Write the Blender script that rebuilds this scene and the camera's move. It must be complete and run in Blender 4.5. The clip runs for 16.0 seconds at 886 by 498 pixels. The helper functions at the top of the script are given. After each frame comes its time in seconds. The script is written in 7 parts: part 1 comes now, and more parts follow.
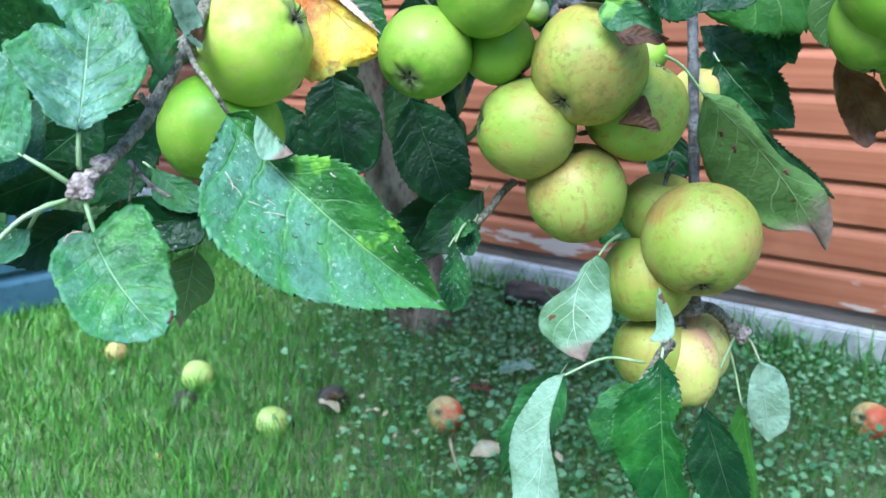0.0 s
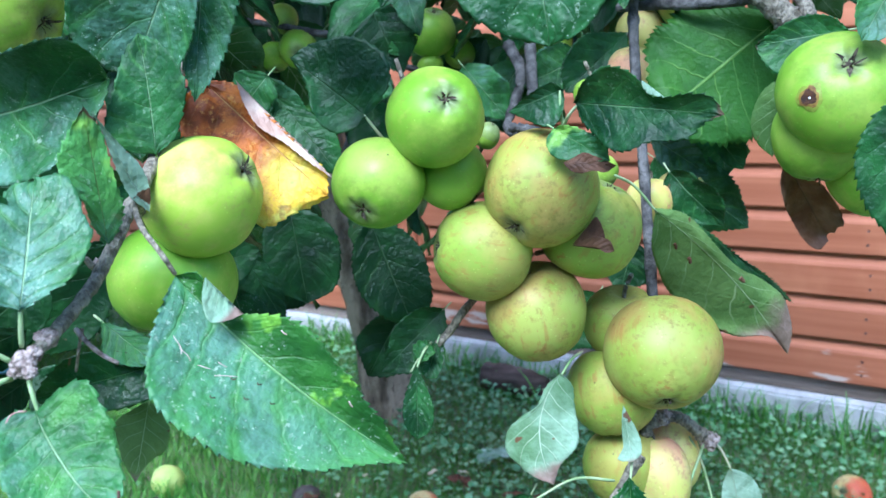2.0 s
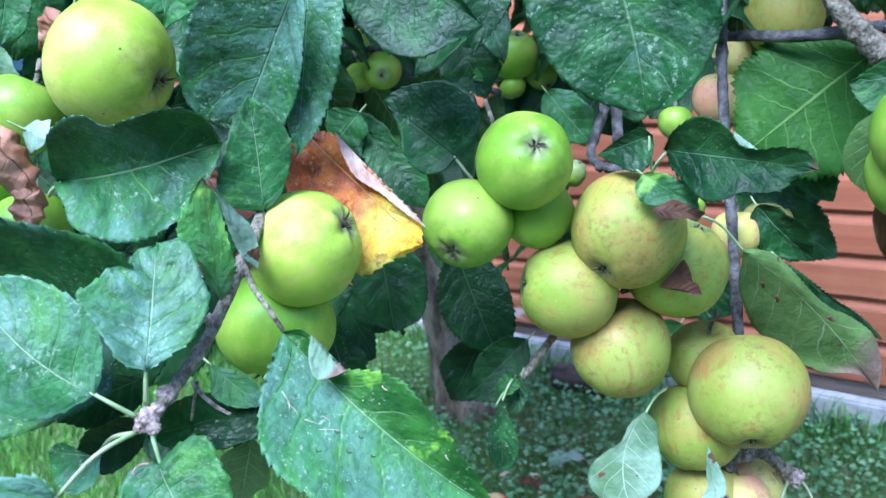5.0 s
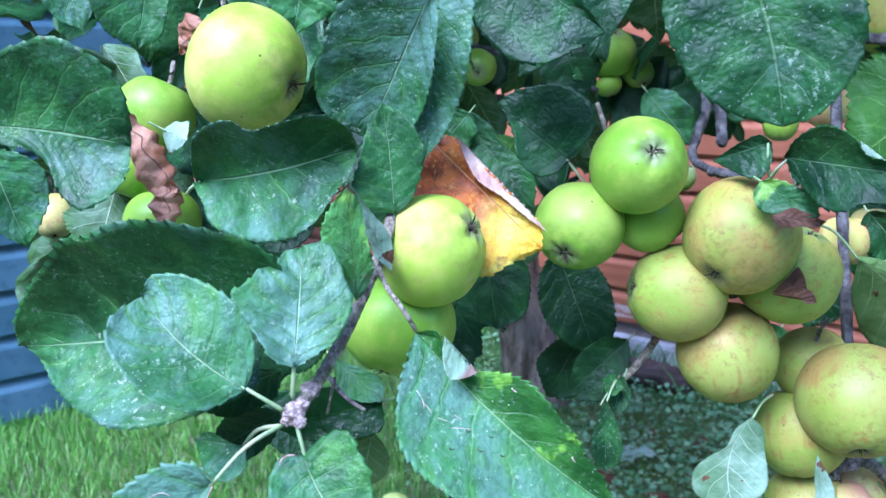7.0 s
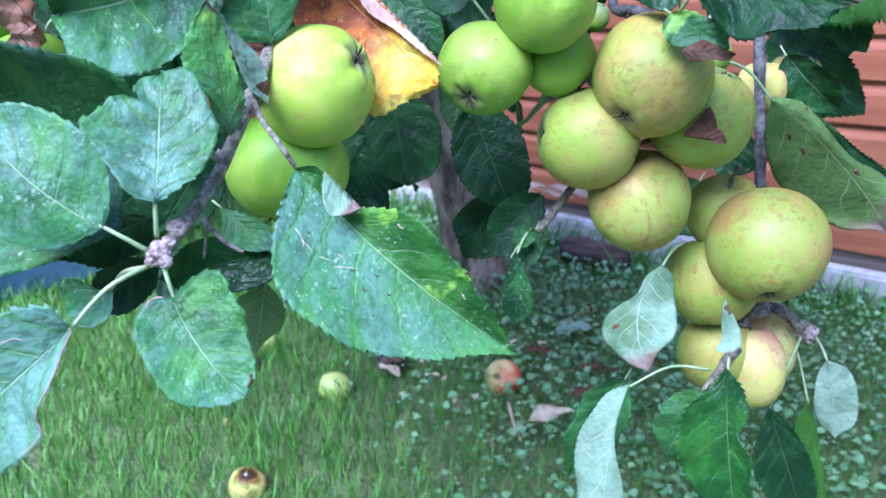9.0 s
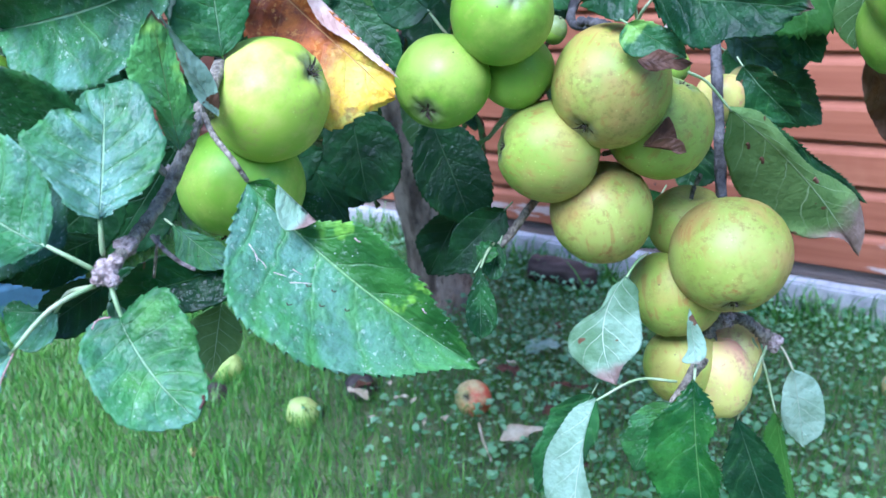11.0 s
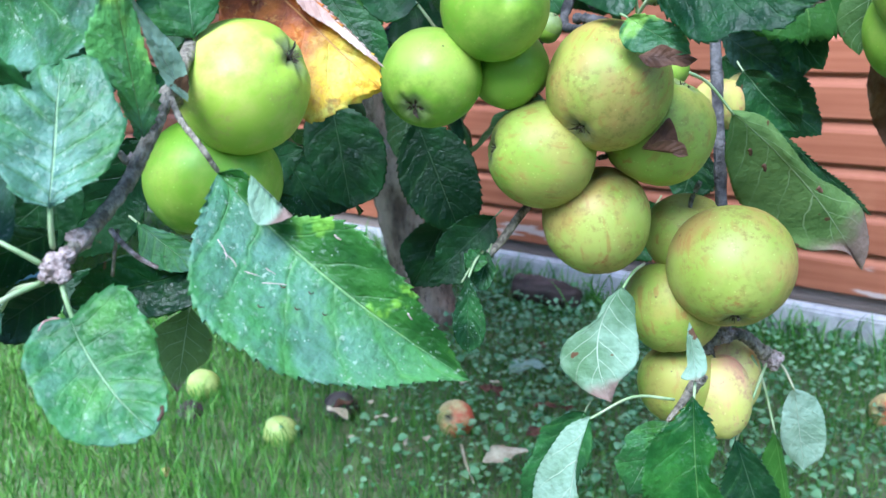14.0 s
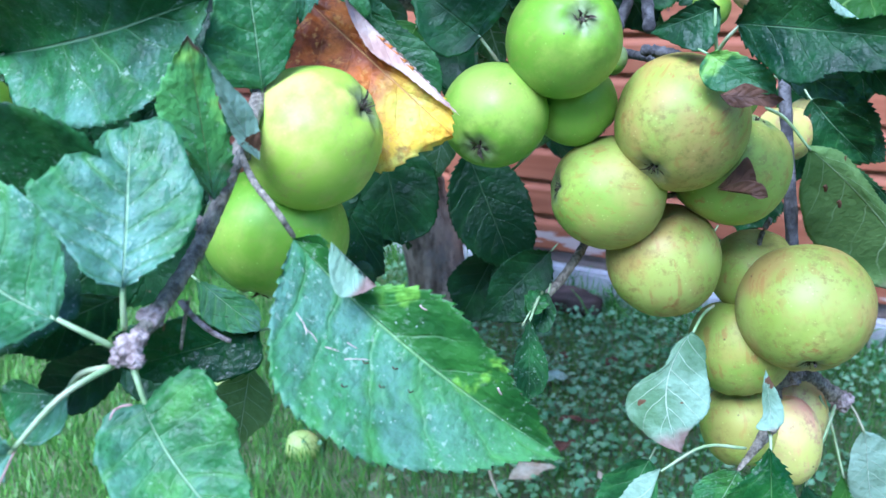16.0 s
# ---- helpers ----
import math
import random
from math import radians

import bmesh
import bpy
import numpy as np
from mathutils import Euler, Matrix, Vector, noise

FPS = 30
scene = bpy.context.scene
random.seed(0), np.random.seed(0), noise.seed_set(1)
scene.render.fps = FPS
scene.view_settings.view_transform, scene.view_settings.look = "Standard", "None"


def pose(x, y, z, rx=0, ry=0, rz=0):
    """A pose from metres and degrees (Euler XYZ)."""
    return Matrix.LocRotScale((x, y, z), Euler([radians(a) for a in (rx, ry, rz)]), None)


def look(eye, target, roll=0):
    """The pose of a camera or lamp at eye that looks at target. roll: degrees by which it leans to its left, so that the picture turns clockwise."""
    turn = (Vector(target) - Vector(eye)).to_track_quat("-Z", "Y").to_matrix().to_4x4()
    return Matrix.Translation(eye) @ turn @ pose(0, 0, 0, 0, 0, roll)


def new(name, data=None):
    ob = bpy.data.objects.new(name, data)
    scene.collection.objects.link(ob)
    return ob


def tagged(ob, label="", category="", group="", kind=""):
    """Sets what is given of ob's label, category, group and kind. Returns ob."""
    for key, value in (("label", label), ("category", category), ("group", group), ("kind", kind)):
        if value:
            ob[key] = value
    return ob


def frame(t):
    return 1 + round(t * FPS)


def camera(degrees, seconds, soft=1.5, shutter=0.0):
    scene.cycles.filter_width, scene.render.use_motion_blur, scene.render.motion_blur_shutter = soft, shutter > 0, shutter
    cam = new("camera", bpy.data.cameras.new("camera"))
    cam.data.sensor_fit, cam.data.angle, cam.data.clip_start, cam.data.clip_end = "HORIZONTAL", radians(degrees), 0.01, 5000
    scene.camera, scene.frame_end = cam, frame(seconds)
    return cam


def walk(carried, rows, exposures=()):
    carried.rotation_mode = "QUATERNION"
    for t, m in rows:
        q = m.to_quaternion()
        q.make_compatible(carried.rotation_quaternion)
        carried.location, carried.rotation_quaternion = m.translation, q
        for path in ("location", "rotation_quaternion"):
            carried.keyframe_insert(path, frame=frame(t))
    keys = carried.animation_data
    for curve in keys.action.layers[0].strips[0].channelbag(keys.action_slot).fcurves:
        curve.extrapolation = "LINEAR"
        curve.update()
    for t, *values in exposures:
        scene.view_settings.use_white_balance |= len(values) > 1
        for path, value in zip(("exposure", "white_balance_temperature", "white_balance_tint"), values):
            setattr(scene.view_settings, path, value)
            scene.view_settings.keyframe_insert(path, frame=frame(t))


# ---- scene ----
from mathutils.bvhtree import BVHTree

cam = camera(54.55, 16.0)
cam.data.dof.use_dof = True
cam.data.dof.focus_distance = 0.42
cam.data.dof.aperture_fstop = 21.0
PATH = [
    (0, (0.0419, 0.0085, 0.6787), (-0.109, 1.9433, 0.1953), 0.52),
    (0.5, (0.0507, 0.0144, 0.6891), (-0.0736, 1.9758, 0.3185), -0.95),
    (1, (0.0459, 0.0129, 0.6947), (-0.0582, 1.9832, 0.3675), -0.51),
    (1.5, (0.0479, 0.0122, 0.7013), (-0.0497, 1.9848, 0.3861), -0.76),
    (2, (0.0499, 0.0161, 0.7072), (-0.0406, 1.9888, 0.3907), -1.63),
    (2.5, (0.0493, 0.0181, 0.7107), (-0.0232, 1.9921, 0.3972), -1.72),
    (3, (0.0451, 0.0205, 0.7168), (-0.0295, 1.9948, 0.4061), -1.42),
    (3.5, (0.0404, 0.0191, 0.7217), (-0.098, 1.9895, 0.4078), -1.30),
    (4, (0.0405, 0.0175, 0.7264), (-0.1675, 1.9783, 0.3916), -1.51),
    (4.2, (0.0428, 0.0167, 0.7291), (-0.1789, 1.9749, 0.3882), -1.60),
    (6.3, (0.0276, -0.0029, 0.7494), (-0.3176, 1.9385, 0.4149), -1.55),
    (6.5, (0.0241, -0.0027, 0.7512), (-0.3482, 1.9323, 0.409), -1.44),
    (7, (0.0137, -0.0036, 0.7471), (-0.3762, 1.9239, 0.3827), -1.24),
    (7.5, (0.0157, 0.0011, 0.7357), (-0.3415, 1.9184, 0.2922), -1.08),
    (8, (0.0195, 0.0072, 0.7269), (-0.3007, 1.9071, 0.1905), -1.12),
    (8.5, (0.0269, 0.0119, 0.7235), (-0.2672, 1.8969, 0.1233), -1.40),
    (9, (0.0355, 0.0163, 0.7187), (-0.2335, 1.9016, 0.1077), -1.68),
    (9.5, (0.0389, 0.0166, 0.7168), (-0.2033, 1.9151, 0.1362), -2.07),
    (10, (0.0394, 0.0189, 0.7161), (-0.1738, 1.9255, 0.1508), -2.37),
    (10.2, (0.0409, 0.0177, 0.7169), (-0.1629, 1.9254, 0.1519), -2.03),
    (12.3, (0.0331, 0.0324, 0.7025), (-0.1484, 1.9459, 0.1496), -2.65),
    (12.5, (0.0361, 0.0324, 0.7017), (-0.1522, 1.9473, 0.156), -2.10),
    (13, (0.0338, 0.0371, 0.6937), (-0.1461, 1.9567, 0.1618), -0.96),
    (13.5, (0.0317, 0.044, 0.6879), (-0.128, 1.9661, 0.1587), -0.73),
    (14, (0.0336, 0.0467, 0.698), (-0.122, 1.9723, 0.1806), -1.22),
    (14.5, (0.0294, 0.0576, 0.7005), (-0.1335, 1.9867, 0.1982), -2.39),
    (15, (0.0211, 0.058, 0.7107), (-0.1909, 1.9793, 0.197), -4.61),
    (15.5, (0.0016, 0.0636, 0.7095), (-0.2606, 1.975, 0.1825), -3.96),
    (16, (0.0048, 0.0711, 0.7154), (-0.1682, 1.9942, 0.1941), -1.52),
]
walk(cam, [(t, look(eye, target, roll)) for t, eye, target, roll in PATH], exposures=[(t, 1.56, k, q) for t, k, q in ((0, 5050, 3), (0.6, 4850, 3), (1.2, 4800, 4), (2.5, 4980, 9), (4, 4930, 11), (6.5, 4700, 22), (8, 4780, 25), (9.5, 4780, 24), (12.5, 4600, 12), (13.0, 4680, 10), (13.4, 4950, 14), (14.2, 5050, 11), (15, 4720, 16), (16, 4600, 16))])

# ---- light ----
world = bpy.data.worlds.new("sky")
scene.world = world
world.use_nodes = True
sky = world.node_tree.nodes.new("ShaderNodeTexSky")
sky.sky_type, sky.sun_disc = "NISHITA", False
sky.sun_elevation, sky.sun_rotation = radians(52), radians(200)
sky.air_density, sky.dust_density, sky.ozone_density = 1.0, 1.0, 1.5
back = world.node_tree.nodes["Background"]
back.inputs["Strength"].default_value = 0.166
world.node_tree.links.new(sky.outputs[0], back.inputs[0])
sun = new("sun", bpy.data.lights.new("sun", "SUN"))
sun.data.energy, sun.data.angle, sun.data.color = 3.05, radians(34), (1.0, 0.96, 0.90)
sun.matrix_world = look((-0.9, -2.4, 4.0), (0, 0.3, 0.6))


# ---- materials ----
class Nodes:
    """A short way to write node trees."""

    def __init__(self, name, rough=0.5, spec=0.5):
        self.place = None
        self.m = bpy.data.materials.new(name)
        self.m.use_nodes = True
        self.t = self.m.node_tree
        self.p = self.t.nodes["Principled BSDF"]
        self.out = self.t.nodes["Material Output"]
        self.p.inputs["Roughness"].default_value = rough
        self.p.inputs["Specular IOR Level"].default_value = spec

    def put(self, socket, value):
        if isinstance(value, bpy.types.NodeSocket):
            self.t.links.new(value, socket)
        elif isinstance(value, tuple) and len(value) == 3 and socket.type == "RGBA":
            socket.default_value = (*value, 1)
        else:
            socket.default_value = value

    def node(self, kind, **ins):
        n = self.t.nodes.new(kind)
        for k, v in ins.items():
            self.put(n.inputs[k.replace("_", " ")], v)
        return n

    def math(self, op, a, b=0.0, clamp=False):
        n = self.t.nodes.new("ShaderNodeMath")
        n.operation, n.use_clamp = op, clamp
        self.put(n.inputs[0], a)
        self.put(n.inputs[1], b)
        return n.outputs[0]

    def step(self, x, lo, hi, a=0.0, b=1.0):
        n = self.t.nodes.new("ShaderNodeMapRange")
        n.interpolation_type = "SMOOTHSTEP"
        for s, v in zip(n.inputs[:5], (x, lo, hi, a, b)):
            self.put(s, v)
        return n.outputs[0]

    def noise(self, scale, detail=3.0, vec=None, stretch=None, rough=0.55):
        v = vec or self.obj()
        if stretch:
            mp = self.t.nodes.new("ShaderNodeMapping")
            self.put(mp.inputs["Vector"], v)
            mp.inputs["Scale"].default_value = stretch
            v = mp.outputs[0]
        n = self.node("ShaderNodeTexNoise", Scale=scale, Detail=detail, Roughness=rough, Vector=v)
        return n.outputs[0]

    def dots(self, scale, radius, vec=None):
        n = self.node("ShaderNodeTexVoronoi", Scale=scale, Vector=vec or self.obj())
        return self.step(n.outputs["Distance"], radius, radius * 0.6)

    def obj(self):
        """The object's own coordinates, shifted at random from object to object."""
        if not self.place:
            at = self.t.nodes.new("ShaderNodeTexCoord").outputs["Object"]
            far = self.t.nodes.new("ShaderNodeObjectInfo").outputs["Random"]
            n = self.t.nodes.new("ShaderNodeVectorMath")
            n.operation = "MULTIPLY_ADD"
            self.t.links.new(far, n.inputs[0])
            n.inputs[1].default_value = (7.3, 11.9, 5.7)
            self.t.links.new(at, n.inputs[2])
            self.place = n.outputs[0]
        return self.place

    def mix(self, f, a, b):
        n = self.t.nodes.new("ShaderNodeMix")
        n.data_type = "RGBA"
        self.put(n.inputs[0], f)
        self.put(n.inputs[6], a)
        self.put(n.inputs[7], b)
        return n.outputs[2]

    def colour(self, c):
        self.put(self.p.inputs["Base Color"], c)

    def bump(self, height, distance, strength=1.0):
        n = self.node("ShaderNodeBump", Height=height, Distance=distance, Strength=strength)
        self.put(self.p.inputs["Normal"], n.outputs[0])
        return n.outputs[0]

    def translucent(self, colour, amount):
        tr = self.node("ShaderNodeBsdfTranslucent", Color=colour)
        mx = self.node("ShaderNodeMixShader", Fac=amount)
        self.t.links.new(self.p.outputs[0], mx.inputs[1])
        self.t.links.new(tr.outputs[0], mx.inputs[2])
        self.t.links.new(mx.outputs[0], self.out.inputs[0])


def leaf_material(name, dark, light, vein, rough, under=False, kind="green", through_=0.2):
    """A leaf: u runs from base to tip and v across. The object's colour holds tone, specks and dead tip."""
    k = Nodes(name, rough, 0.26 if not under else 0.25)
    uv = k.t.nodes.new("ShaderNodeUVMap")
    s = k.node("ShaderNodeSeparateXYZ", Vector=uv.outputs[0])
    u, v = s.outputs[0], s.outputs[1]
    across = k.math("ABSOLUTE", k.math("SUBTRACT", k.math("MULTIPLY", v, 2.0), 1.0))
    info = k.t.nodes.new("ShaderNodeObjectInfo")
    own = k.node("ShaderNodeSeparateColor", Color=info.outputs["Color"])
    tone, speck, dead, sheen_bias = own.outputs[0], own.outputs[1], own.outputs[2], info.outputs["Alpha"]
    wob = k.noise(60, 2)
    # main rib and side veins
    rib = k.step(across, k.math("ADD", k.math("MULTIPLY", u, -0.020), 0.036), 0.008)
    c = k.math("MULTIPLY", k.math("SUBTRACT", u, k.math("MULTIPLY", across, 0.24)), 6.5)
    c = k.math("ADD", c, k.math("MULTIPLY", k.math("GREATER_THAN", v, 0.5), 0.35))
    c = k.math("ADD", c, k.math("MULTIPLY", k.math("SUBTRACT", wob, 0.5), 0.5))
    near = k.math("ABSOLUTE", k.math("SUBTRACT", k.math("FRACT", c), 0.5))
    side = k.step(near, 0.05, 0.008)
    zone = k.step(near, 0.22, 0.04)
    side = k.math("MULTIPLY", side, k.step(across, 1.0, 0.3, 0.25, 1.0))
    veins = k.math("MAXIMUM", rib, k.math("MULTIPLY", k.math("MULTIPLY", side, k.step(k.noise(25, 2), 0.35, 0.6, 0.3, 1.0)), 0.4 if not under else 0.8))
    big, fine = k.noise(35, 4), k.noise(220, 3)
    quilt = k.noise(150, 2)
    warp = k.node("ShaderNodeVectorMath")
    warp.operation = "MULTIPLY_ADD"
    k.put(warp.inputs[0], k.node("ShaderNodeTexNoise", Scale=180.0, Detail=2.0, Vector=k.obj()).outputs["Color"])
    warp.inputs[1].default_value = (0.004, 0.004, 0.004)
    k.put(warp.inputs[2], k.obj())
    cells = k.node("ShaderNodeTexVoronoi", Scale=330.0, Vector=warp.outputs[0])
    lum = k.math("ADD", k.math("MULTIPLY", k.step(big, 0.30, 0.70), 0.5), k.math("SUBTRACT", tone, 0.30), True)
    col = k.mix(lum, dark, light)
    if kind in ("green", "half", "blotch"):
        large, mid_ = k.noise(17, 3), k.noise(64, 4)
        uneven = k.math("ADD", k.math("MULTIPLY", k.math("SUBTRACT", large, 0.5), 1.5), k.math("MULTIPLY", k.math("SUBTRACT", mid_, 0.5), 1.1))
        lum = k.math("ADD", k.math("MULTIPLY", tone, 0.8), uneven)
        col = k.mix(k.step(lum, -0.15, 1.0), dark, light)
        # bluish sky sheen painted into the colour in patches, weaker along the veins
        sheen_mask = k.math("ADD", k.math("MULTIPLY", k.math("SUBTRACT", k.noise(21, 4, rough=0.6), 0.5), 2.1), k.math("MULTIPLY", k.math("SUBTRACT", k.noise(85, 4, rough=0.7), 0.5), 1.0))
        sheen_mask = k.math("ADD", sheen_mask, k.math("MULTIPLY", k.math("SUBTRACT", sheen_bias, 0.5), 1.6))
        sheen_mask = k.step(k.math("ADD", sheen_mask, k.math("MULTIPLY", tone, 0.70)), 0.34, 1.05)
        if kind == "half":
            sheen_mask = k.math("MULTIPLY", k.math("MULTIPLY", sheen_mask, k.step(v, 0.44, 0.52)), k.step(u, 0.95, 0.50, 0.2, 1.0))
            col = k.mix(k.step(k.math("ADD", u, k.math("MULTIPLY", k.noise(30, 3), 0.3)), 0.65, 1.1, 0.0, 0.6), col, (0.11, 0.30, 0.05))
        sheen_mask = k.math("MULTIPLY", sheen_mask, k.step(near, 0.02, 0.20, 0.45, 1.0))
        col = k.mix(k.math("MULTIPLY", sheen_mask, 0.75), col, (0.160, 0.285, 0.222))
        # fresh yellow-green along some veins
        col = k.mix(k.math("MULTIPLY", k.math("MULTIPLY", zone, k.step(k.noise(40, 3), 0.44, 0.66)), k.step(tone, 0.05, 0.55, 0.10, 0.45)), col, (0.085, 0.24, 0.04))
        col = k.mix(k.math("MULTIPLY", k.step(k.noise(28, 4), 0.58, 0.70, 0.0, 0.55), k.step(tone, 0.1, 0.7, 0.1, 1.0)), col, (0.10, 0.27, 0.04))
        # small wrinkles between and along the side veins, their crease shade painted in
        lay = k.node("ShaderNodeCombineXYZ", X=k.math("MULTIPLY", c, 1.3), Y=k.math("MULTIPLY", across, 2.6), Z=k.math("MULTIPLY", info.outputs["Random"], 40.0))
        folds = k.noise(2.0, 3, lay.outputs[0], rough=0.6)
        fresh = k.step(tone, 0.0, 0.8, 0.1, 1.0)
        col = k.mix(k.math("MULTIPLY", k.step(folds, 0.54, 0.70, 0.0, 0.30), fresh), col, tuple(x * 0.7 for x in dark))
        net = k.node("ShaderNodeTexVoronoi", Scale=420.0, Vector=warp.outputs[0])
        net.feature = "DISTANCE_TO_EDGE"
        col = k.mix(k.math("MULTIPLY", k.step(net.outputs["Distance"], 0.10, 0.02, 0.0, 0.14), fresh), col, light)
        col = k.mix(k.step(k.noise(190, 5, rough=0.75), 0.47, 0.64, 0.0, 0.30), col, dark)
    else:
        col = k.mix(k.math("MULTIPLY", k.step(fine, 0.45, 0.7), 0.25), col, tuple(x * 0.55 for x in dark))
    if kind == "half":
        # the half tilted from the light is painted darker, then yellowed in patches
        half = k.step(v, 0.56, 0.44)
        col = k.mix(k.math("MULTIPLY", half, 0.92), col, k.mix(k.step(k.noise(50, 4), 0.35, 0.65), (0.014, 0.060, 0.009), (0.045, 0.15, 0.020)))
        patch = k.math("MULTIPLY", k.step(k.noise(60, 4), 0.58, 0.65), k.step(u, 0.25, 0.4))
        col = k.mix(k.math("MULTIPLY", k.math("MULTIPLY", patch, half), 0.8), col, (0.20, 0.42, 0.04))
    if kind == "blotch":
        col = k.mix(k.step(k.noise(45, 3), 0.52, 0.62, 0.0, 0.8), col, (0.26, 0.48, 0.07))
        col = k.mix(k.math("MULTIPLY", k.step(k.noise(55, 4), 0.55, 0.62, 0.0, 0.8), k.step(u, 0.35, 0.6, 0.3, 1.0)), col, k.mix(k.noise(160, 3), (0.26, 0.09, 0.07), (0.56, 0.38, 0.34)))
    if kind == "dying":
        warm = k.mix(k.step(k.noise(40, 5), 0.36, 0.64), (0.23, 0.050, 0.007), (0.62, 0.20, 0.025))
        gold = k.mix(k.step(k.noise(50, 4), 0.42, 0.62), (0.76, 0.50, 0.03), (0.60, 0.55, 0.08))
        edge = k.math("ADD", u, k.math("MULTIPLY", k.noise(55, 4), 0.4))
        col = k.mix(k.step(edge, 0.76, 0.92), warm, gold)
        col = k.mix(k.math("MULTIPLY", k.step(k.noise(90, 4), 0.58, 0.68), 0.7), col, (0.12, 0.035, 0.012))
        col = k.mix(k.step(k.noise(150, 5, rough=0.75), 0.48, 0.62, 0.0, 0.6), col, k.mix(k.step(edge, 0.70, 0.95), (0.13, 0.030, 0.007), (0.45, 0.20, 0.02)))
        col = k.mix(k.step(k.noise(210, 4, rough=0.7), 0.54, 0.66, 0.0, 0.55), col, (0.70, 0.36, 0.07))
        col = k.mix(k.math("MULTIPLY", k.step(across, 0.22, 0.0), k.step(u, 0.9, 0.4, 0.0, 0.6)), col, (0.20, 0.06, 0.03))
        col = k.mix(k.math("MULTIPLY", k.step(k.noise(45, 3), 0.52, 0.62), k.step(edge, 0.95, 1.1)), col, (0.36, 0.44, 0.10))
    if kind == "rim":
        col = k.mix(k.step(k.noise(60, 4), 0.35, 0.65), (0.38, 0.24, 0.18), (0.55, 0.42, 0.33))
        col = k.mix(k.step(k.noise(200, 3), 0.64, 0.70, 0.0, 0.5), col, (0.25, 0.12, 0.07))
    if kind == "dead":
        brown = k.mix(k.step(k.noise(55, 5), 0.35, 0.65), (0.032, 0.015, 0.008), (0.14, 0.068, 0.036))
        col = k.mix(tone, brown, k.mix(k.step(k.noise(70, 4), 0.35, 0.65), (0.30, 0.115, 0.05), (0.52, 0.29, 0.18)))
    # the veins of dark leaves stand out less
    clear = k.step(tone, 0.0, 0.75, 0.15, 1.0) if not under and kind in ("green", "half", "blotch") else 1.0
    col = k.mix(k.math("MULTIPLY", k.math("MAXIMUM", k.math("MULTIPLY", rib, 0.9), k.math("MULTIPLY", veins, 0.5 if not under else 0.85)), clear), col, vein)
    if kind in ("green", "blotch", "half"):
        # pale specks in clusters
        cl = k.math("MAXIMUM", k.step(k.noise(34, 4), 0.44, 0.60), k.math("MULTIPLY", zone, k.step(k.noise(50, 2), 0.5, 0.62)))
        sp = k.math("MAXIMUM", k.step(k.noise(330, 5, rough=0.75), 0.575, 0.63), k.math("MULTIPLY", k.step(k.noise(420, 4, rough=0.7), 0.64, 0.70), 0.8))
        sp = k.math("MULTIPLY", k.math("MULTIPLY", sp, cl), k.math("MULTIPLY", speck, 0.6))
        fleck = k.math("MULTIPLY", k.dots(360, 0.13), k.step(k.noise(48, 3), 0.40, 0.60, 0.1, 1.0))
        sp = k.math("MAXIMUM", sp, k.math("MULTIPLY", fleck, k.math("MULTIPLY", speck, 0.9)))
        col = k.mix(sp, col, (0.52, 0.62, 0.48))
    if kind in ("under", "green"):
        # odd brown spots
        spot = k.math("MULTIPLY", k.step(k.noise(75, 3), *((0.735, 0.76) if not under else (0.675, 0.69))), k.step(speck, 0.0, 0.1))
        col = k.mix(spot, col, (0.12, 0.06, 0.03))
    if kind not in ("dead",):
        rim = k.math("ADD", k.math("ADD", u, k.math("MULTIPLY", k.noise(60, 3), 0.24)), k.math("MULTIPLY", across, 0.06))
        gate = k.math("GREATER_THAN", dead, 0.01)
        lo = k.math("SUBTRACT", 1.17, k.math("MULTIPLY", dead, 0.75))
        gone = k.math("MULTIPLY", k.step(k.math("SUBTRACT", rim, lo), 0.0, 0.05 if not under else 0.16), gate)
        col = k.mix(gone, col, k.mix(fine, (0.055, 0.032, 0.02), (0.15, 0.09, 0.06)) if not under else k.mix(fine, (0.12, 0.075, 0.05), (0.34, 0.25, 0.20)))
    k.colour(col)
    h = k.math("ADD", k.math("MULTIPLY", veins, -0.5 if not under else 0.35), k.math("ADD", k.math("MULTIPLY", k.noise(420, 4), 0.6), k.math("ADD", k.math("ADD", k.math("MULTIPLY", cells.outputs["Distance"], -0.35), k.math("MULTIPLY", near, 0.4)), k.math("ADD", k.math("MULTIPLY", quilt, 0.8), k.math("MULTIPLY", big, 0.5)))))
    if kind in ("green", "half", "blotch"):
        h = k.math("ADD", h, k.math("MULTIPLY", k.math("MULTIPLY", folds, fresh), -0.7))
    k.bump(h, 0.0009, 1.0)
    k.put(k.p.inputs["Roughness"], k.step(k.noise(80, 3), 0.3, 0.7, rough - 0.07, rough + 0.12))
    if through_ > 0:
        k.translucent(col if kind in ("dying", "dead", "rim") else k.mix(0.5, col, (0.22, 0.42, 0.04)), through_)
    return k.m


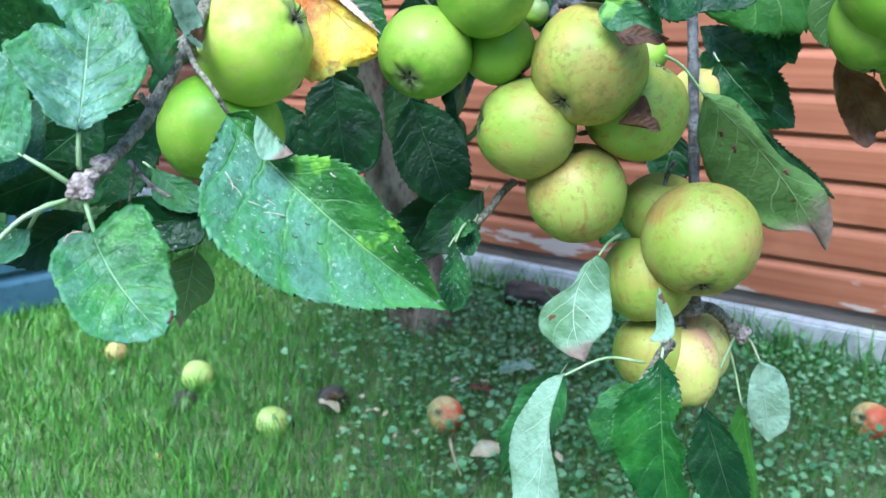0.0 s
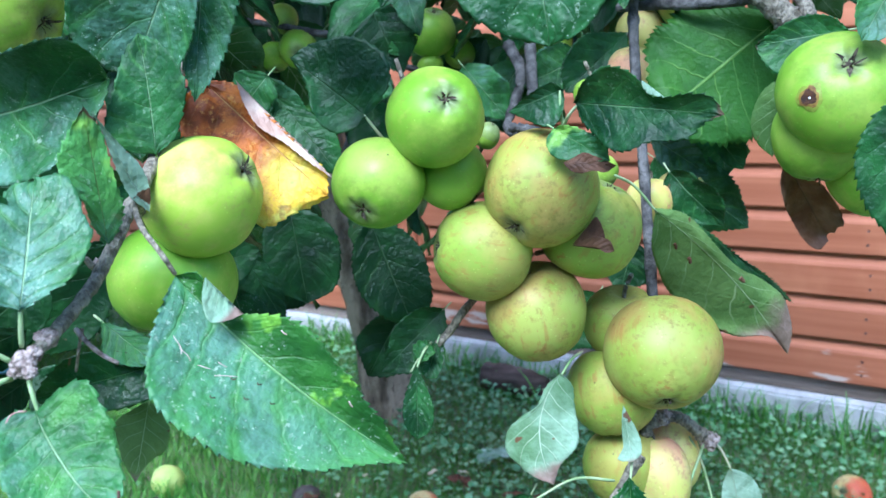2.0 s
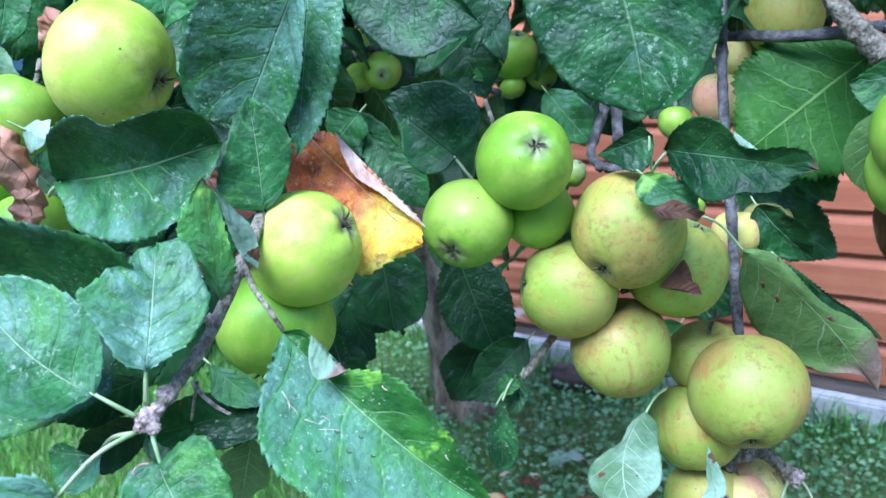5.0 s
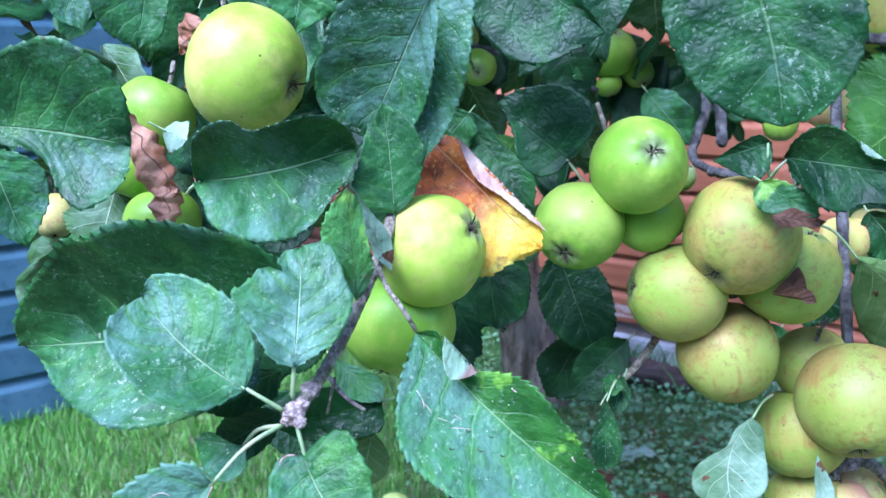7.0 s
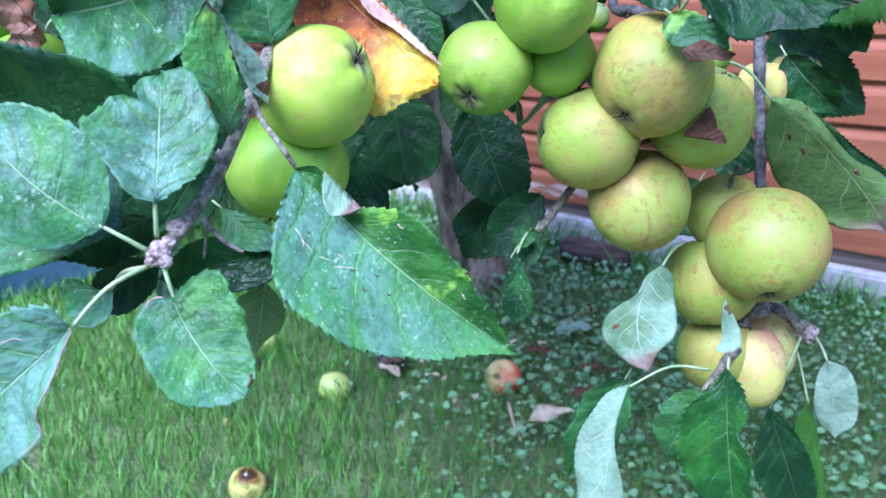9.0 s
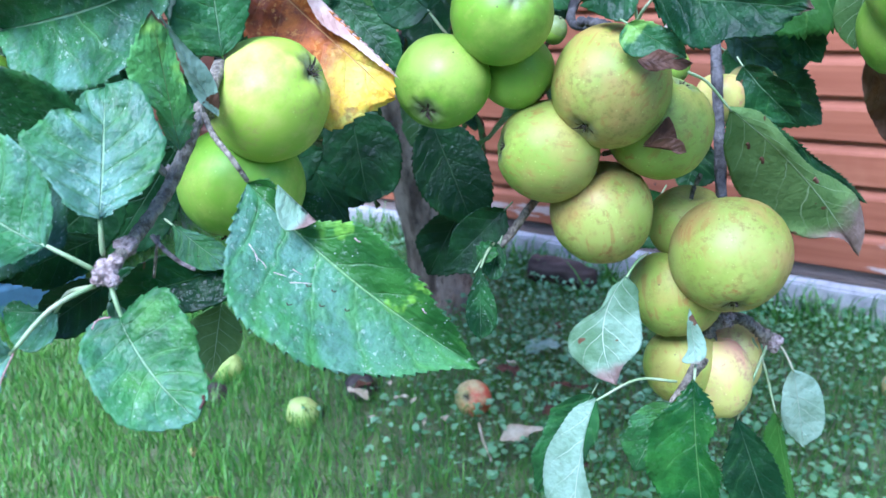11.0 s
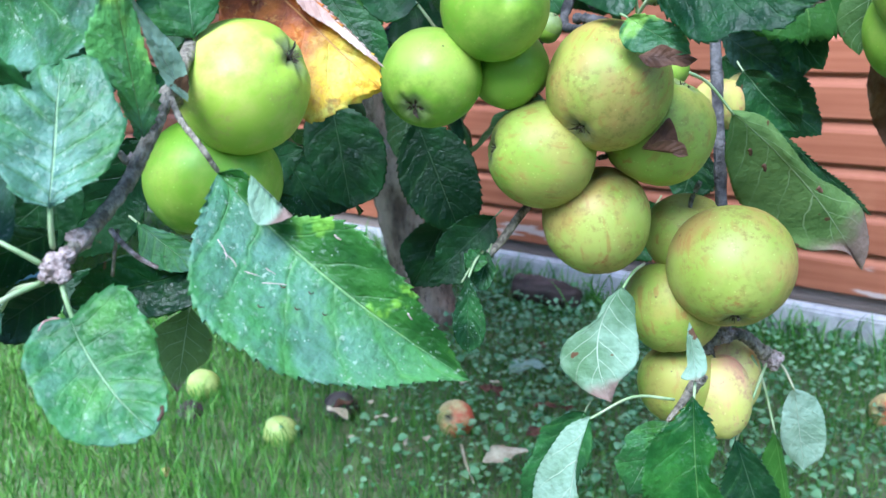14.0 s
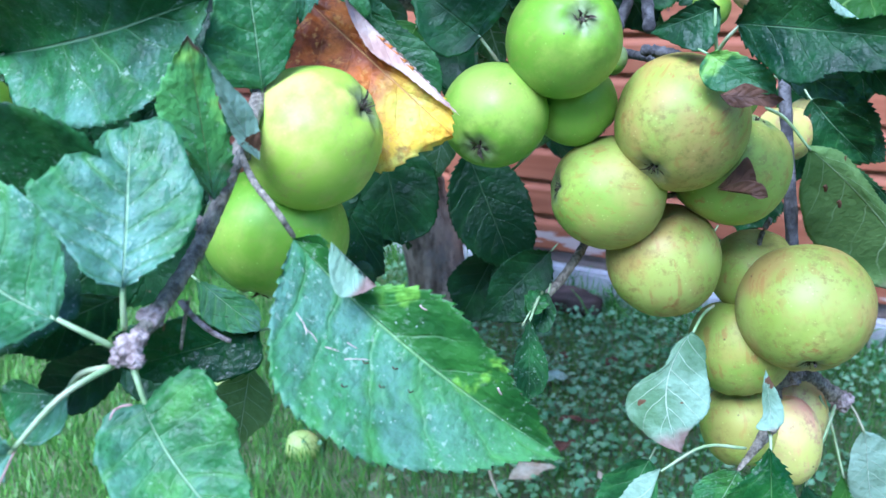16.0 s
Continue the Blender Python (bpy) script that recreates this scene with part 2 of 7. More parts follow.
LEAF = {
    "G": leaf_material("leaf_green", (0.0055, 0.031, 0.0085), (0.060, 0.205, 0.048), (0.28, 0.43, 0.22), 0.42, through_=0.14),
    "L": leaf_material("leaf_glossy", (0.009, 0.050, 0.009), (0.060, 0.215, 0.030), (0.22, 0.42, 0.12), 0.28, through_=0.2),
    "M": leaf_material("leaf_blotched", (0.030, 0.11, 0.030), (0.11, 0.30, 0.07), (0.20, 0.30, 0.10), 0.40, kind="blotch", through_=0.15),
    "H": leaf_material("leaf_half_shaded_yellowed", (0.007, 0.040, 0.010), (0.060, 0.215, 0.045), (0.20, 0.36, 0.13), 0.42, kind="half", through_=0.2),
    "Y": leaf_material("leaf_dying", (0.3, 0.1, 0.02), (0.5, 0.3, 0.05), (0.52, 0.28, 0.09), 0.5, kind="dying", through_=0.2),
    "D": leaf_material("leaf_dead", (0.06, 0.03, 0.02), (0.2, 0.1, 0.06), (0.17, 0.095, 0.06), 0.6, kind="dead", through_=0.05),
    "X": leaf_material("leaf_dead_pale", (0.5, 0.36, 0.28), (0.74, 0.64, 0.54), (0.6, 0.45, 0.35), 0.6, kind="rim", through_=0.1),
    "P": leaf_material("leaf_underside", (0.072, 0.16, 0.05), (0.43, 0.60, 0.44), (0.50, 0.60, 0.42), 0.62, under=True, kind="under", through_=0.2),
    "U": leaf_material("leaf_underside_green", (0.08, 0.165, 0.035), (0.24, 0.37, 0.11), (0.42, 0.54, 0.27), 0.55, under=True, kind="under", through_=0.25),
    "T": leaf_material("leaf_backlit", (0.035, 0.12, 0.015), (0.09, 0.24, 0.03), (0.17, 0.32, 0.07), 0.5, under=True, kind="under", through_=0.3),
}


def bark_material():
    k = Nodes("bark", 0.75, 0.3)
    a, b = k.noise(210, 5, rough=0.65), k.noise(520, 4, stretch=(1, 1, 0.35))
    col = k.mix(k.step(a, 0.3, 0.7), (0.10, 0.086, 0.058), (0.42, 0.375, 0.28))
    col = k.mix(k.math("MULTIPLY", k.step(b, 0.5, 0.66), 0.5), col, (0.03, 0.022, 0.02))
    col = k.mix(k.math("MULTIPLY", k.dots(260, 0.22), 0.6), col, (0.30, 0.26, 0.22))
    col = k.mix(k.step(k.noise(45, 3), 0.60, 0.72, 0.0, 0.35), col, (0.16, 0.20, 0.13))
    k.colour(col)
    k.bump(k.math("ADD", a, k.math("MULTIPLY", b, 0.7)), 0.004, 1.0)
    return k.m


def trunk_material():
    k = Nodes("trunk_bark", 0.9, 0.2)
    a = k.noise(28, 6, stretch=(1, 1, 0.3))
    b = k.noise(110, 5, stretch=(1, 1, 0.4))
    col = k.mix(k.step(a, 0.35, 0.65), (0.12, 0.088, 0.058), (0.46, 0.36, 0.25))
    col = k.mix(k.step(k.noise(14, 4), 0.52, 0.66, 0.0, 0.6), col, (0.20, 0.19, 0.16))
    col = k.mix(k.math("MULTIPLY", k.step(b, 0.55, 0.7), 0.6), col, (0.02, 0.016, 0.014))
    k.colour(col)
    k.bump(k.math("ADD", a, k.math("MULTIPLY", b, 0.5)), 0.022, 1.0)
    return k.m


BARK, TRUNK = bark_material(), trunk_material()


def stalk_material():
    k = Nodes("leaf_stalk", 0.5, 0.4)
    col = k.mix(k.step(k.noise(70, 4), 0.3, 0.7), (0.18, 0.30, 0.11), (0.38, 0.45, 0.25))
    k.colour(k.mix(k.step(k.noise(45, 3), 0.5, 0.7, 0.0, 0.4), col, (0.42, 0.26, 0.24)))
    k.bump(k.noise(300, 3, stretch=(1, 1, 0.3)), 0.0006, 0.6)
    return k.m


STALK = stalk_material()


def apple_material(name, low, high, flush, streak, amount, start=0.44, gloss=0.46, patch=24, one_side=False):
    k = Nodes(name, 0.36, 0.30)
    v = k.obj()
    ends = k.node("ShaderNodeSeparateXYZ", Vector=k.t.nodes.new("ShaderNodeTexCoord").outputs["Object"])
    a = k.noise(26, 3, v)
    col = k.mix(k.step(a, 0.32, 0.68), low, high)
    side = k.math("ADD", k.noise(patch, 2, v), k.math("MULTIPLY", k.math("SUBTRACT", k.noise(130, 4, v, rough=0.7), 0.5), 0.35))
    if one_side:
        # the flank that hung towards the sun is flushed
        side = k.math("ADD", k.math("MULTIPLY", ends.outputs[0], -9.0), k.math("MULTIPLY", side, 0.8))
    red = k.math("MULTIPLY", k.step(side, start, start + 0.24), amount)
    col = k.mix(red, col, flush)
    lines = k.noise(240, 4, v, stretch=(1, 1, 0.16))
    spots = k.noise(150, 4, v, stretch=(1, 1, 0.5), rough=0.65)
    where = k.step(k.noise(34, 3, v), 0.40, 0.60, 0.3, 1.0)
    mark = k.math("MULTIPLY", k.math("MULTIPLY", k.math("MAXIMUM", k.step(lines, 0.57, 0.67, 0.0, 0.45), k.step(spots, 0.59, 0.67, 0.0, 0.65)), amount), where)
    col = k.mix(mark, col, streak)
    col = k.mix(k.math("MULTIPLY", k.step(k.noise(240, 5, v, rough=0.75), 0.48, 0.66), k.math("MULTIPLY", k.step(k.noise(45, 3, v), 0.36, 0.60), 0.85 * amount)), col, tuple(x * 0.62 for x in flush))
    col = k.mix(k.math("MULTIPLY", k.dots(260, 0.14, v), 0.3), col, tuple(min(1, x * 1.5 + 0.08) for x in high))
    col = k.mix(k.math("MULTIPLY", k.dots(62, 0.05, v), 0.85), col, (0.08, 0.05, 0.02))
    # russet round the calyx
    col = k.mix(k.math("MULTIPLY", k.step(k.noise(120, 4, v), 0.4, 0.7), k.step(ends.outputs[2], -0.012, -0.021, 0.0, 0.35)), col, tuple(x * 0.62 for x in low))
    # a dull, darker ring in the hollow round the calyx
    flat = k.math("SQRT", k.math("ADD", k.math("MULTIPLY", ends.outputs[0], ends.outputs[0]), k.math("MULTIPLY", ends.outputs[1], ends.outputs[1])))
    ring = k.math("MULTIPLY", k.step(k.math("ADD", flat, k.math("MULTIPLY", k.noise(300, 4, v), 0.006)), 0.0150, 0.0065), k.math("LESS_THAN", ends.outputs[2], 0.0))
    col = k.mix(k.math("MULTIPLY", ring, 0.75), col, k.mix(k.noise(500, 3, v), (0.07, 0.075, 0.03), (0.26, 0.29, 0.17)))
    k.colour(col)
    k.bump(k.math("ADD", k.noise(40, 2, v), k.math("MULTIPLY", k.noise(420, 3, v), 0.12)), 0.0012, 0.5)
    k.put(k.p.inputs["Roughness"], k.step(k.noise(60, 3, v), 0.3, 0.7, gloss - 0.07, gloss + 0.10))
    k.p.inputs["Subsurface Weight"].default_value = 0.12
    k.p.inputs["Subsurface Radius"].default_value = (0.006, 0.005, 0.002)
    return k.m


SKIN = {
    "G": apple_material("apple_green", (0.145, 0.305, 0.013), (0.225, 0.385, 0.030), (0.36, 0.45, 0.075), (0.29, 0.37, 0.06), 0.6, 0.42, 0.45),
    "R": apple_material("apple_ripening", (0.23, 0.34, 0.038), (0.33, 0.40, 0.068), (0.36, 0.32, 0.07), (0.32, 0.10, 0.030), 0.85, 0.42, 0.50),
    "S": apple_material("apple_russet", (0.26, 0.34, 0.040), (0.36, 0.40, 0.08), (0.38, 0.28, 0.07), (0.32, 0.09, 0.030), 0.95, 0.38, 0.50),
    "K": apple_material("apple_yellow", (0.46, 0.46, 0.10), (0.58, 0.52, 0.17), (0.60, 0.30, 0.18), (0.60, 0.24, 0.16), 0.9),
    "F": apple_material("apple_red", (0.60, 0.52, 0.18), (0.68, 0.58, 0.26), (0.62, 0.09, 0.045), (0.62, 0.13, 0.07), 0.9, 0.36, 0.46, 24, True),
    "A": apple_material("apple_yellowing", (0.23, 0.40, 0.020), (0.35, 0.50, 0.045), (0.56, 0.54, 0.13), (0.42, 0.46, 0.09), 0.75, 0.42, 0.45),
    "W": apple_material("apple_pale_green", (0.36, 0.52, 0.10), (0.50, 0.62, 0.18), (0.60, 0.62, 0.24), (0.46, 0.55, 0.15), 0.25),
    "B": apple_material("apple_rotten", (0.035, 0.03, 0.028), (0.10, 0.09, 0.08), (0.06, 0.045, 0.035), (0.03, 0.02, 0.02), 0.6, 0.4, 0.8),
}


def plain(name, a, b, scale, rough, bump=0.0, spec=0.3, stretch=None):
    k = Nodes(name, rough, spec)
    n = k.noise(scale, 5, stretch=stretch)
    n2 = k.noise(scale * 6, 4, stretch=stretch)
    col = k.mix(k.step(n, 0.3, 0.7), a, b)
    col = k.mix(k.math("MULTIPLY", k.step(n2, 0.5, 0.72), 0.35), col, tuple(x * 0.5 for x in a))
    k.colour(col)
    if bump:
        k.bump(k.math("ADD", n, k.math("MULTIPLY", n2, 0.5)), bump)
    return k.m


DARKBARK = plain("dark_bark", (0.030, 0.029, 0.029), (0.145, 0.14, 0.135), 120, 0.75, 0.003)
HALO = plain("rot_halo", (0.13, 0.065, 0.02), (0.30, 0.19, 0.04), 220, 0.5, 0.0005)
BRUISE = plain("bruised_skin", (0.18, 0.24, 0.025), (0.27, 0.33, 0.045), 260, 0.45, 0.0004)
MOULD = plain("mould", (0.55, 0.55, 0.52), (0.8, 0.8, 0.76), 300, 0.8)
CALYX = plain("dried_calyx", (0.016, 0.012, 0.009), (0.13, 0.105, 0.07), 420, 0.95, 0.0005)
BUD = plain("spur_bark", (0.17, 0.12, 0.10), (0.56, 0.47, 0.42), 420, 0.75, 0.0015)
SOLE = plain("sole_plate", (0.13, 0.10, 0.08), (0.32, 0.26, 0.22), 14, 0.85, 0.003, stretch=(0.15, 1, 3))
ROT = plain("rot", (0.018, 0.010, 0.008), (0.085, 0.035, 0.014), 200, 0.5, 0.0008)
SOIL = plain("soil", (0.10, 0.145, 0.06), (0.23, 0.25, 0.13), 16, 0.95, 0.02)
CONCRETE = plain("concrete", (0.40, 0.39, 0.38), (0.60, 0.59, 0.58), 12, 0.85, 0.004)
DARKWOOD = plain("sole_plate_wood", (0.05, 0.035, 0.025), (0.14, 0.10, 0.08), 20, 0.85, 0.003, stretch=(0.2, 1, 3))
RED_EDGE = plain("reddened_leaf_edge", (0.24, 0.12, 0.10), (0.40, 0.28, 0.24), 300, 0.6)
RUST = plain("brown_leaf_spot", (0.075, 0.032, 0.020), (0.19, 0.095, 0.055), 300, 0.7)
SCAR = plain("leaf_scar", (0.34, 0.24, 0.20), (0.54, 0.44, 0.38), 300, 0.6)
NAIL = plain("nail_head", (0.10, 0.05, 0.04), (0.20, 0.10, 0.07), 300, 0.6)
TEAL = plain("blue_stain", (0.045, 0.112, 0.158), (0.080, 0.165, 0.225), 7, 0.6, 0.002, stretch=(1, 0.15, 1))
HEDGE = plain("hedge", (0.012, 0.035, 0.010), (0.05, 0.10, 0.03), 3, 0.8, 0.1)
DRYLEAF = plain("fallen_leaf", (0.40, 0.34, 0.20), (0.60, 0.54, 0.36), 60, 0.7, 0.001)


def board_material(name, worn):
    k = Nodes(name, 0.6, 0.35)
    info = k.t.nodes.new("ShaderNodeObjectInfo")
    grain = k.noise(30, 5, stretch=(0.06, 1, 2.2))
    patch = k.noise(5, 4)
    col = k.mix(k.step(grain, 0.3, 0.7), (0.31, 0.105, 0.05), (0.42, 0.157, 0.08))
    col = k.mix(k.math("MULTIPLY", info.outputs["Random"], 0.25), col, (0.33, 0.10, 0.04))
    col = k.mix(k.step(patch, 0.55, 0.75, 0.0, 0.3), col, (0.55, 0.24, 0.12))
    if worn:
        col = k.mix(k.step(k.noise(7, 5, stretch=(0.5, 1, 3)), 0.55, 0.60), col, (0.55, 0.44, 0.38))
    k.colour(col)
    k.bump(grain, 0.0012, 0.6)
    return k.m


BOARD, WORN = board_material("orange_stained_board", False), board_material("worn_orange_board", True)


def green_stuff(name, a, b, c, rough=0.45, through_=0.2):
    k = Nodes(name, rough, 0.35)
    g = k.t.nodes.new("ShaderNodeNewGeometry")
    r = g.outputs["Random Per Island"]
    col = k.mix(r, a, b)
    col = k.mix(k.step(k.noise(3.5, 3), 0.45, 0.7, 0.0, 0.6), col, c)
    col = k.mix(k.step(k.noise(14, 4), 0.48, 0.66, 0.0, 0.5), col, a)
    k.colour(col)
    k.translucent(col, through_)
    return k.m


GRASS = green_stuff("grass_blades", (0.034, 0.150, 0.016), (0.19, 0.42, 0.058), (0.10, 0.31, 0.033))
IVY = green_stuff("ground_cover_leaves", (0.09, 0.26, 0.09), (0.34, 0.56, 0.29), (0.20, 0.43, 0.16), 0.42, 0.2)
CROWN = green_stuff("crown_leaves", (0.014, 0.05, 0.014), (0.045, 0.13, 0.035), (0.02, 0.07, 0.03), 0.42, 0.15)


# ---- building blocks ----
def mesh_of(name, verts, faces, mats, smooth=True, index=None, uvs=None):
    me = bpy.data.meshes.new(name)
    me.from_pydata([tuple(v) for v in verts], [], faces)
    for m in mats:
        me.materials.append(m)
    if smooth:
        me.polygons.foreach_set("use_smooth", [True] * len(me.polygons))
    if index is not None:
        me.polygons.foreach_set("material_index", index)
    if uvs is not None:
        layer = me.uv_layers.new(name="UVMap")
        loops = np.empty(len(me.loops), dtype=np.int32)
        me.loops.foreach_get("vertex_index", loops)
        layer.data.foreach_set("uv", np.asarray(uvs, dtype=np.float32)[loops].ravel())
    me.update()
    return me


def part(name, me, parent, label="", at=None):
    ob = new(name, me)
    ob.parent = parent
    if at is not None:
        ob.matrix_basis = at
    return tagged(ob, label)


def spline(points, steps):
    """A smooth line through points."""
    p = [Vector(q) for q in points]
    p = [2 * p[0] - p[1], *p, 2 * p[-1] - p[-2]]
    line = []
    for i in range(1, len(p) - 2):
        for j in range(steps):
            s = j / steps
            a, b, c, d = p[i - 1], p[i], p[i + 1], p[i + 2]
            line.append(0.5 * ((2 * b) + (c - a) * s + (2 * a - 5 * b + 4 * c - d) * s * s + (3 * b - a - 3 * c + d) * s ** 3))
    line.append(p[-2])
    return line


def tube(name, points, r0, r1, mat, steps=5, sides=10, rough=0.0, seed=0):
    """A tapered round tube along a smooth line, closed at both ends."""
    rng = random.Random(seed)
    line = spline(points, steps)
    n = len(line)
    verts, faces = [], []
    up = Vector((0.31, 0.17, 0.93)).normalized()
    for i, c in enumerate(line):
        d = (line[min(i + 1, n - 1)] - line[max(i - 1, 0)]).normalized()
        x = d.cross(up)
        if x.length < 0.05:
            x = d.cross(Vector((1, 0, 0)))
        x.normalize()
        y = d.cross(x)
        r = r0 + (r1 - r0) * i / (n - 1)
        r *= 1 + rough * rng.uniform(-0.6, 1.0) * (1.8 if rng.random() < 0.15 else 0.6)
        if i in (0, n - 1):
            r *= 0.75
        for j in range(sides):
            a = 2 * math.pi * j / sides
            k = r * (1 + rough * 0.4 * rng.uniform(-1, 1))
            verts.append(c + x * (math.cos(a) * k) + y * (math.sin(a) * k))
    for i in range(n - 1):
        for j in range(sides):
            a, b = i * sides + j, i * sides + (j + 1) % sides
            faces.append((a, b, b + sides, a + sides))
    verts += [line[0], line[-1]]
    for j in range(sides):
        faces.append((len(verts) - 2, (j + 1) % sides, j))
        faces.append((len(verts) - 1, (n - 1) * sides + j, (n - 1) * sides + (j + 1) % sides))
    return mesh_of(name, verts, faces, [mat])


# ---- the tree ----
ROOT = Vector((-0.165, 1.95, 0.0))
tree = tagged(new("apple_tree"), "apple tree with grey bark, toothed green leaves and ripening fruit", "tree")
tree.location = ROOT
HOME = Matrix.Translation(-ROOT)
count = [0]


def branch(points, r0, r1, name="branch", knobs=1.0, look_="bark"):
    count[0] += 1
    me = tube(name, points, r0, r1, {"dark": DARKBARK, "pale": BUD}.get(look_, BARK), 12, 12, 0.13 * knobs, count[0])
    ob = part(name, me, tree)
    ob.matrix_parent_inverse = HOME
    return ob


def leaf_mesh(length, width, fold, bow, cup, wave, belly, hook, seed, top, under, nu=104, nv=12, coil=0):
    """A toothed apple leaf along +Y from the origin, its upper face to +Z, with real thickness."""
    rng = random.Random(seed)
    f1, f2, f3 = rng.uniform(0, 6), rng.uniform(0, 6), rng.uniform(0, 6)
    teeth = 26
    tf = math.tan(radians(fold))
    cf = math.cos(radians(fold))
    e = belly / (1 - belly)
    peak = belly ** (0.62 * 1) * (1 - belly) ** (0.62 / e)
    grid, uvs = [], []
    for i in range(nu + 1):
        u = i / nu
        h = width / 2 * (u ** 0.62 * (1 - u) ** (0.62 / e) / peak if 0 < u < 1 else 0.0)
        h *= 1 - 0.32 * (max(0, u - 0.70) / 0.30) ** 1.3
        h += 0.0006 * (1 - u)
        for j in range(nv + 1):
            v = 2 * j / nv - 1
            hh = h * (1 + 0.10 * math.sin(6 * u + (f1 if v > 0 else f2)) + 0.05 * math.sin(17 * u + (f2 if v > 0 else f3)) + 0.02 * math.sin(41 * u + (f3 if v > 0 else f1)))
            s = v * hh * cf
            y = u * length
            if abs(v) == 1 and 0.04 < u < 0.985:
                # forward-pointing teeth of uneven size
                place = u * teeth + 0.35 * math.sin(11 * u + f2)
                saw = place % 1.0
                bite = 0.55 + 0.75 * abs(math.sin(12.9898 * math.floor(place) + seed + (3 if v > 0 else 0)))
                bite *= 0.15 if coil else 1.0
                s *= 1 - 0.085 * (1 - saw) * bite
                y += 0.016 * length * saw * bite
            z = abs(v) ** 1.25 * hh * tf * cf - cup * v * v * hh
            if coil:
                half = radians(coil) / 2
                s = hh / half * math.sin(v * half)
                z = hh / half * (1 - math.cos(v * half))
            z += bow * length * 4 * u * (1 - u)
            z += wave * length * v * v * math.sin(9.5 * u + (f1 if v > 0 else f2))
            z += 0.018 * width * v ** 4 * math.sin(26 * u + (f3 if v > 0 else f1))
            z += 0.35 * wave * length * math.sin(5 * u + f3) * v
            z += 0.06 * width * noise.noise(Vector((v * 1.1 + seed * 3.7, u * 4.2, seed * 1.3)))
            if coil:
                z += 0.12 * width * noise.noise(Vector((v * 2.1, u * 6.0, seed * 2.9)))
                s += 0.10 * width * noise.noise(Vector((v * 1.5, u * 7.0, seed * 1.9)))
            z -= hook * length * max(0, u - 0.6) ** 2 * 4
            # each panel between side veins bulges a little
            rise = abs((6.5 * (u - 0.24 * abs(v)) + (0.35 if v > 0 else 0)) % 1.0 - 0.5) * 2
            z += 0.0045 * width * min(1, 3 * abs(v)) * rise ** 0.8 * min(1, 2.5 * (1 - abs(v)) + 0.3)
            grid.append((s, y, z))
            uvs.append((u, v * 0.5 + 0.5))
    n1 = nv + 1
    thick = 0.00022
    verts = grid + [(x, y, z - thick) for x, y, z in grid]
    uvs = uvs + uvs
    off = len(grid)
    faces, index = [], []
    for i in range(nu):
        for j in range(nv):
            a = i * n1 + j
            faces.append((a, a + 1, a + n1 + 1, a + n1))
            index.append(0)
            faces.append((off + a, off + a + n1, off + a + n1 + 1, off + a + 1))
            index.append(1)
    for i in range(nu):
        a, b = i * n1, i * n1 + nv
        faces.append((a, a + n1, off + a + n1, off + a))
        faces.append((b, off + b, off + b + n1, b + n1))
        index += [0, 0]
    return mesh_of("leaf", verts, faces, [top, under], True, index, uvs)


def curve_at(points, s):
    """A smooth line through points, evenly spaced from s = 0 to 1."""
    n = len(points) - 1
    i = min(int(s * n), n - 1)
    f = s * n - i
    b, c = points[i], points[i + 1]
    a = points[i - 1] if i else (2 * b[0] - c[0], 2 * b[1] - c[1])
    d = points[i + 2] if i + 2 <= n else (2 * c[0] - b[0], 2 * c[1] - b[1])
    return [0.5 * (2 * b[k] + (c[k] - a[k]) * f + (2 * a[k] - 5 * b[k] + 4 * c[k] - d[k]) * f * f + (3 * b[k] - a[k] - 3 * c[k] + d[k]) * f ** 3) for k in (0, 1)]


